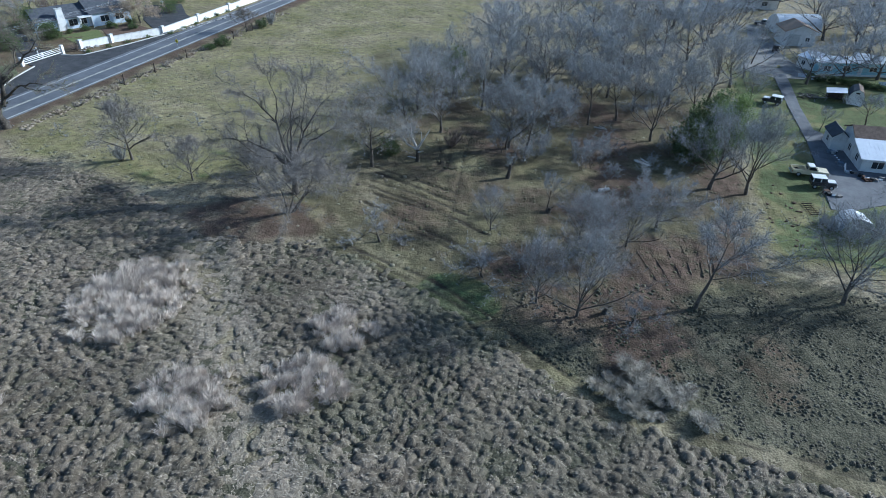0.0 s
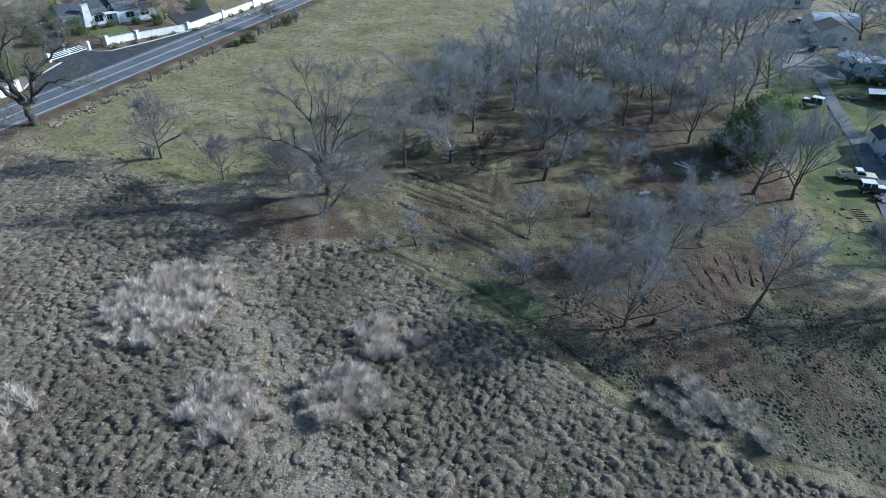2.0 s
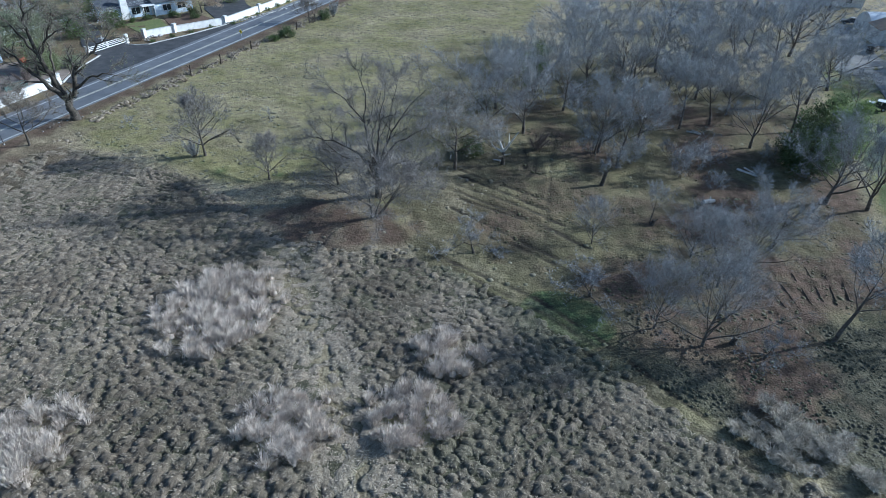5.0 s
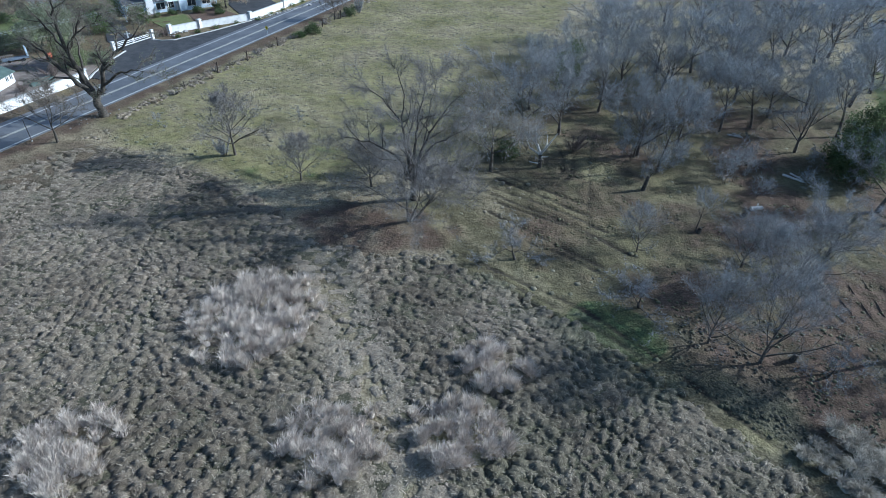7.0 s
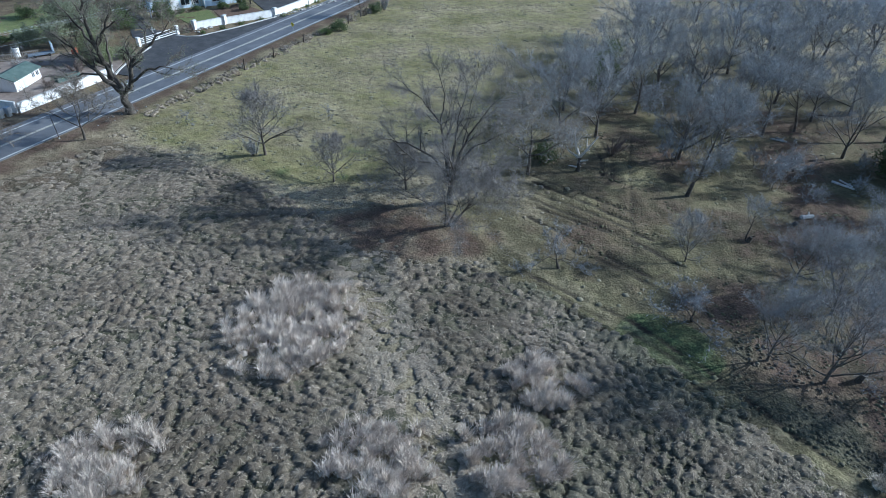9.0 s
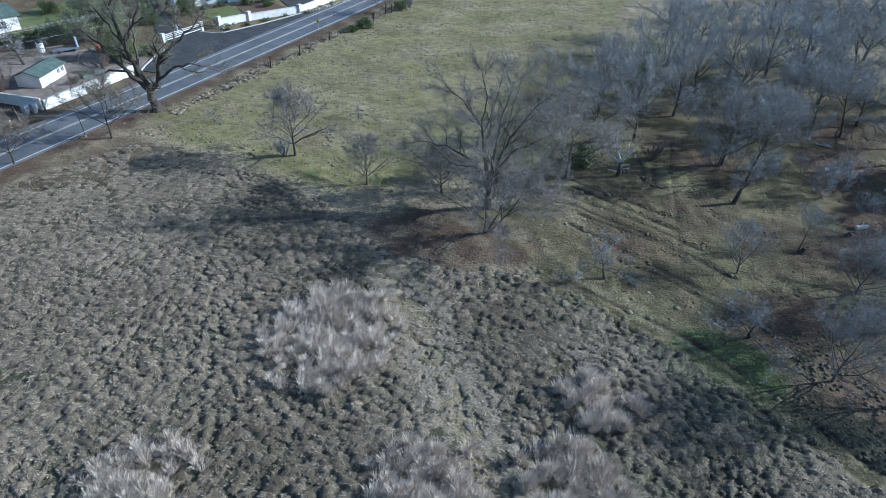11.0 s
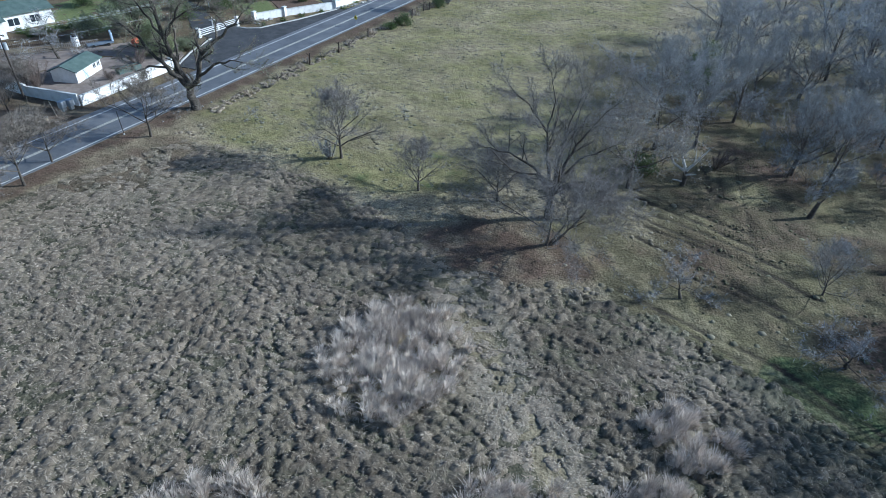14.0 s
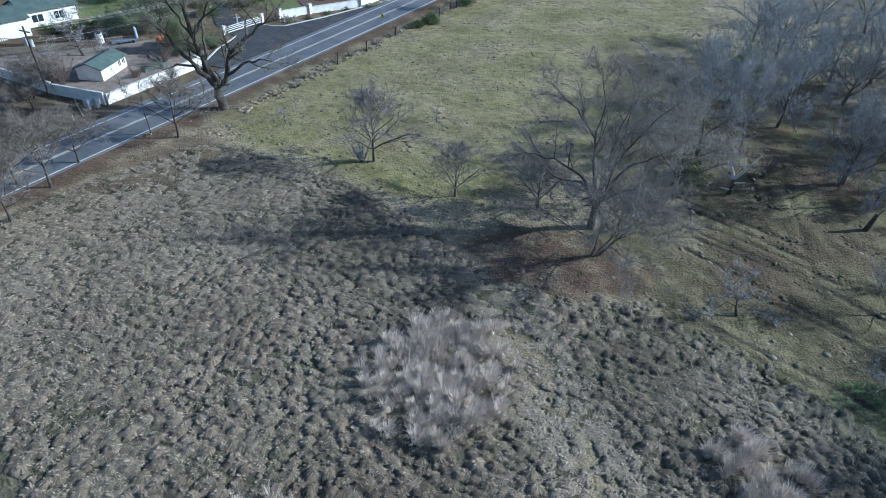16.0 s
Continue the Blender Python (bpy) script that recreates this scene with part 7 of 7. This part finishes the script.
for k in range(11):
    x, y = -104.3 - 0.7 * max(0, 127.5 - (107.5 + 5 * k)) * 0.42, 108.5 + 5 * k
    if y > 127:
        x = -102.9
    leafy("low_shrub", "low grey-green shrub at the wall's foot", "shrub", x, y, 0.75, 0.7, 420, M_LEAFLET, 150 + k, 0.08, 0.3, group="shrubs along the wall")
leafy("dark_bush", "round dark bush by the field fence", "bush", -85.0, 124.2, 1.9, 2.7, 3000, M_LEAFLET, 170, 0.1, 0.0)
twiggy("dark_bush", "tall dark leafless bush by the road", "bush", -84.4, 145.4, 2.2, 4.2, 2600, M_TWIG, 171)
leafy("dark_bush", "low olive bush by the field fence", "bush", -86.6, 120.6, 1.5, 1.3, 1500, M_LEAFLET, 172, 0.1, 0.3)
leafy("dark_bush", "dark bush below a bare roadside tree", "bush", -85.2, 142.6, 1.9, 2.6, 2400, M_LEAFLET, 178, 0.1, 0.0)
twiggy("red_bush", "russet leafless bush at the edge of the wood", "bush", -17.5, 88.5, 2.6, 3.0, 2600, M_TWIG_RED, 173)
twiggy("red_bush", "russet thicket behind the white wall", "bush", -113.2, 108.5, 1.6, 2.0, 1600, M_TWIG_RED, 175)
twiggy("red_bush", "brown thicket behind the boundary wall", "bush", -113.5, 78.8, 3.2, 2.6, 2600, M_TWIG_RED, 176)
twiggy("red_bush", "low brown thicket beside the shed", "bush", -112.0, 71.5, 2.2, 1.8, 1800, M_TWIG_RED, 177)
for k in range(16):
    g = np.random.default_rng(180 + k)
    y = 77 + 4.3 * k
    twiggy("dry_weeds", "dry brown weeds along the field fence", "weeds", edge_x(y) + 6.2 + g.uniform(-0.9, 1.0), y + g.uniform(-1, 1), 1.5, 1.0, 620, (M_TWIG_TAN, M_TWIG_BROWN, M_TWIG_ROAD)[k % 3], 200 + k, "weeds along the fence")
for k in range(9):
    leafy("hedge_bush", "dark straggling hedge bush by the mobile home", "bush", 50.5 + 1.6 * k, 150.0 - 0.25 * k + 0.4 * (k % 2), 1.2, 1.4, 900, M_LEAFLET, 230 + k, 0.12, 0.0, group="hedge bushes")
for k, (x, y, r, h) in enumerate(((41.5, 78.2, 2.4, 2.6), (44.8, 79.3, 2.2, 3.0), (39.2, 79.6, 1.8, 1.8), (38.5, 81.2, 1.4, 1.4), (46, 83, 2.0, 2.6), (36.5, 118, 1.6, 1.6), (35.4, 111, 1.6, 1.8), (32.5, 112, 2.0, 2.4))):
    twiggy("bramble", "dark tangled bramble thicket", "bush", x, y, r, h, int(1200 * r), M_TWIG, 250 + k, "brambles")

hills = np.random.default_rng(300)
for k in range(26):
    x, y = 34.5 + hills.normal(0, 1.6), 80 + hills.normal(0, 6.5)
    s = bmesh.new()
    bmesh.ops.create_icosphere(s, subdivisions=2, radius=1)
    for v in s.verts:
        v.co *= 1 + 0.25 * noise.noise(v.co * 2.3 + Vector((k, 0, 0)))
    ob = part("molehill", s, M_SOILBED, None, smooth=True)
    ob.matrix_world = Matrix.LocRotScale((x, y, gz(x, y) - 0.02), None, (0.26 * hills.uniform(0.6, 1.3), 0.26 * hills.uniform(0.6, 1.3), 0.16))
    tagged(ob, "small dark molehill on the green turf", "molehill", "molehills")
twiggy("dark_bush", "dense dark bush at the foot of a bare tree", "bush", -64.8, 65.7, 1.9, 2.8, 2200, M_TWIG, 310)


# ---- stones, thickets and small things by the road ----
M_STONE = mat("grey_field_stone", (0.16, 0.15, 0.14), (0.29, 0.28, 0.26), (0.40, 0.39, 0.365), rough=0.85, scale=2.2, detail=6, bump_size=0.05, bump_scale=5, per_object=0.2)


def stone_mesh(seed):
    """A rough boulder about a metre across, flat underneath."""
    g = np.random.default_rng(seed)
    bm = bmesh.new()
    bmesh.ops.create_icosphere(bm, subdivisions=2, radius=0.5)
    cuts = [(Vector(g.normal(0, 1, 3)).normalized(), g.uniform(0.3, 0.44)) for _ in range(7)]
    for v in bm.verts:
        for n, d in cuts:
            over = v.co.dot(n) - d
            if over > 0:
                v.co -= n * over
        v.co *= 1 + g.uniform(-0.04, 0.04)
        v.co.z = max(v.co.z, -0.2) * 0.8
    me = bpy.data.meshes.new("boulder")
    bmesh.ops.recalc_face_normals(bm, faces=bm.faces)
    bm.to_mesh(me)
    bm.free()
    me.materials.append(M_STONE)
    return me


STONES = [stone_mesh(400 + k) for k in range(5)]


def boulder(x, y, size, turn, k, label, group):
    ob = new("boulder", STONES[k % 5])
    ob.matrix_world = Matrix.LocRotScale((x, y, gz(x, y) + 0.13 * size), Euler((0, 0, turn)), (size, size * 0.8, size * 0.75))
    return tagged(ob, label, "boulder", group)


g = np.random.default_rng(77)
for k in range(30):
    f = (k + g.uniform(-0.3, 0.3)) / 30
    boulder(-104.2 + 5.2 * f + g.normal(0, 0.25), 127.0 + 20.5 * f, g.uniform(0.6, 1.15), g.uniform(0, 6), k, "grey boulder laid along the foot of the white wall", "boulders along the wall")
for k in range(14):
    boulder(-112.6 + g.normal(0, 0.9), 108.8 + 0.36 * k + g.normal(0, 0.3), g.uniform(0.4, 0.95), g.uniform(0, 6), k, "grey garden boulder beside the gate", "boulders by the gate")
for k in range(10):
    boulder(edge_x(66) + 1.6 + g.uniform(-0.8, 2.2), 64.2 + 0.9 * k + g.normal(0, 0.4), g.uniform(0.25, 0.5), g.uniform(0, 6), k, "small pale stone on the road's dirt shoulder", "stones on the shoulder")

for k, (x, y, r, h, n) in enumerate(((-124.6, 66.2, 2.6, 2.6, 2600), (-121.2, 64.9, 2.0, 2.0, 1800), (-127.6, 65.2, 2.4, 2.2, 2000), (-118.8, 63.6, 2.8, 4.2, 3000), (-122.0, 63.4, 2.6, 3.8, 2600), (-112.3, 51.4, 2.6, 2.2, 1400), (-118.2, 56.6, 2.6, 2.8, 2200))):
    twiggy("red_bush", "brown leafless thicket by the white yard wall", "bush", x, y, r, h, n, M_TWIG_RED, 420 + k, "thickets by the yard")
for k, (x, y, r, h) in enumerate(((-142.2, 79.6, 1.3, 1.3), (-141.6, 82.2, 1.2, 1.2), (-141.0, 84.8, 1.3, 1.2), (-140.4, 87.3, 1.1, 1.1))):
    leafy("hedge_bush", "dark green hedge bush before the white house", "bush", x, y, r, h, 700, M_LEAFLET, 440 + k, 0.12, 0.0, group="hedge before the white house")
for k, (x, y, r, h) in enumerate(((-139, 128.5, 4.0, 6.5), (-143, 121, 3.6, 6.0), (-147, 133, 4.2, 7.5), (-134, 139.5, 3.4, 5.5))):
    twiggy("russet_tree", "russet-brown leafless tree behind the house", "tree", x, y, r, h, 2600, M_TWIG_TAN if k % 2 else M_TWIG_RED, 450 + k, "trees behind the house")

trough = thing("planter_trough", facing(-112.7, 73.6, -111.7, 78.4), "long weathered grey-green planter trough by the yard wall", "planter")
part("side", box(0, -0.62, 0, 4.1, -0.55, 0.9, 0.01), M_GREENROOF, trough)
part("side", box(0, 0.55, 0, 4.1, 0.62, 0.9, 0.01), M_GREENROOF, trough)
for x in (0.0, 4.03):
    part("end_board", box(x, -0.549, 0, x + 0.07, 0.549, 0.9, 0.01), M_GREENROOF, trough)
part("soil", box(0.072, -0.548, 0.02, 4.028, 0.548, 0.8), M_SOIL, trough)
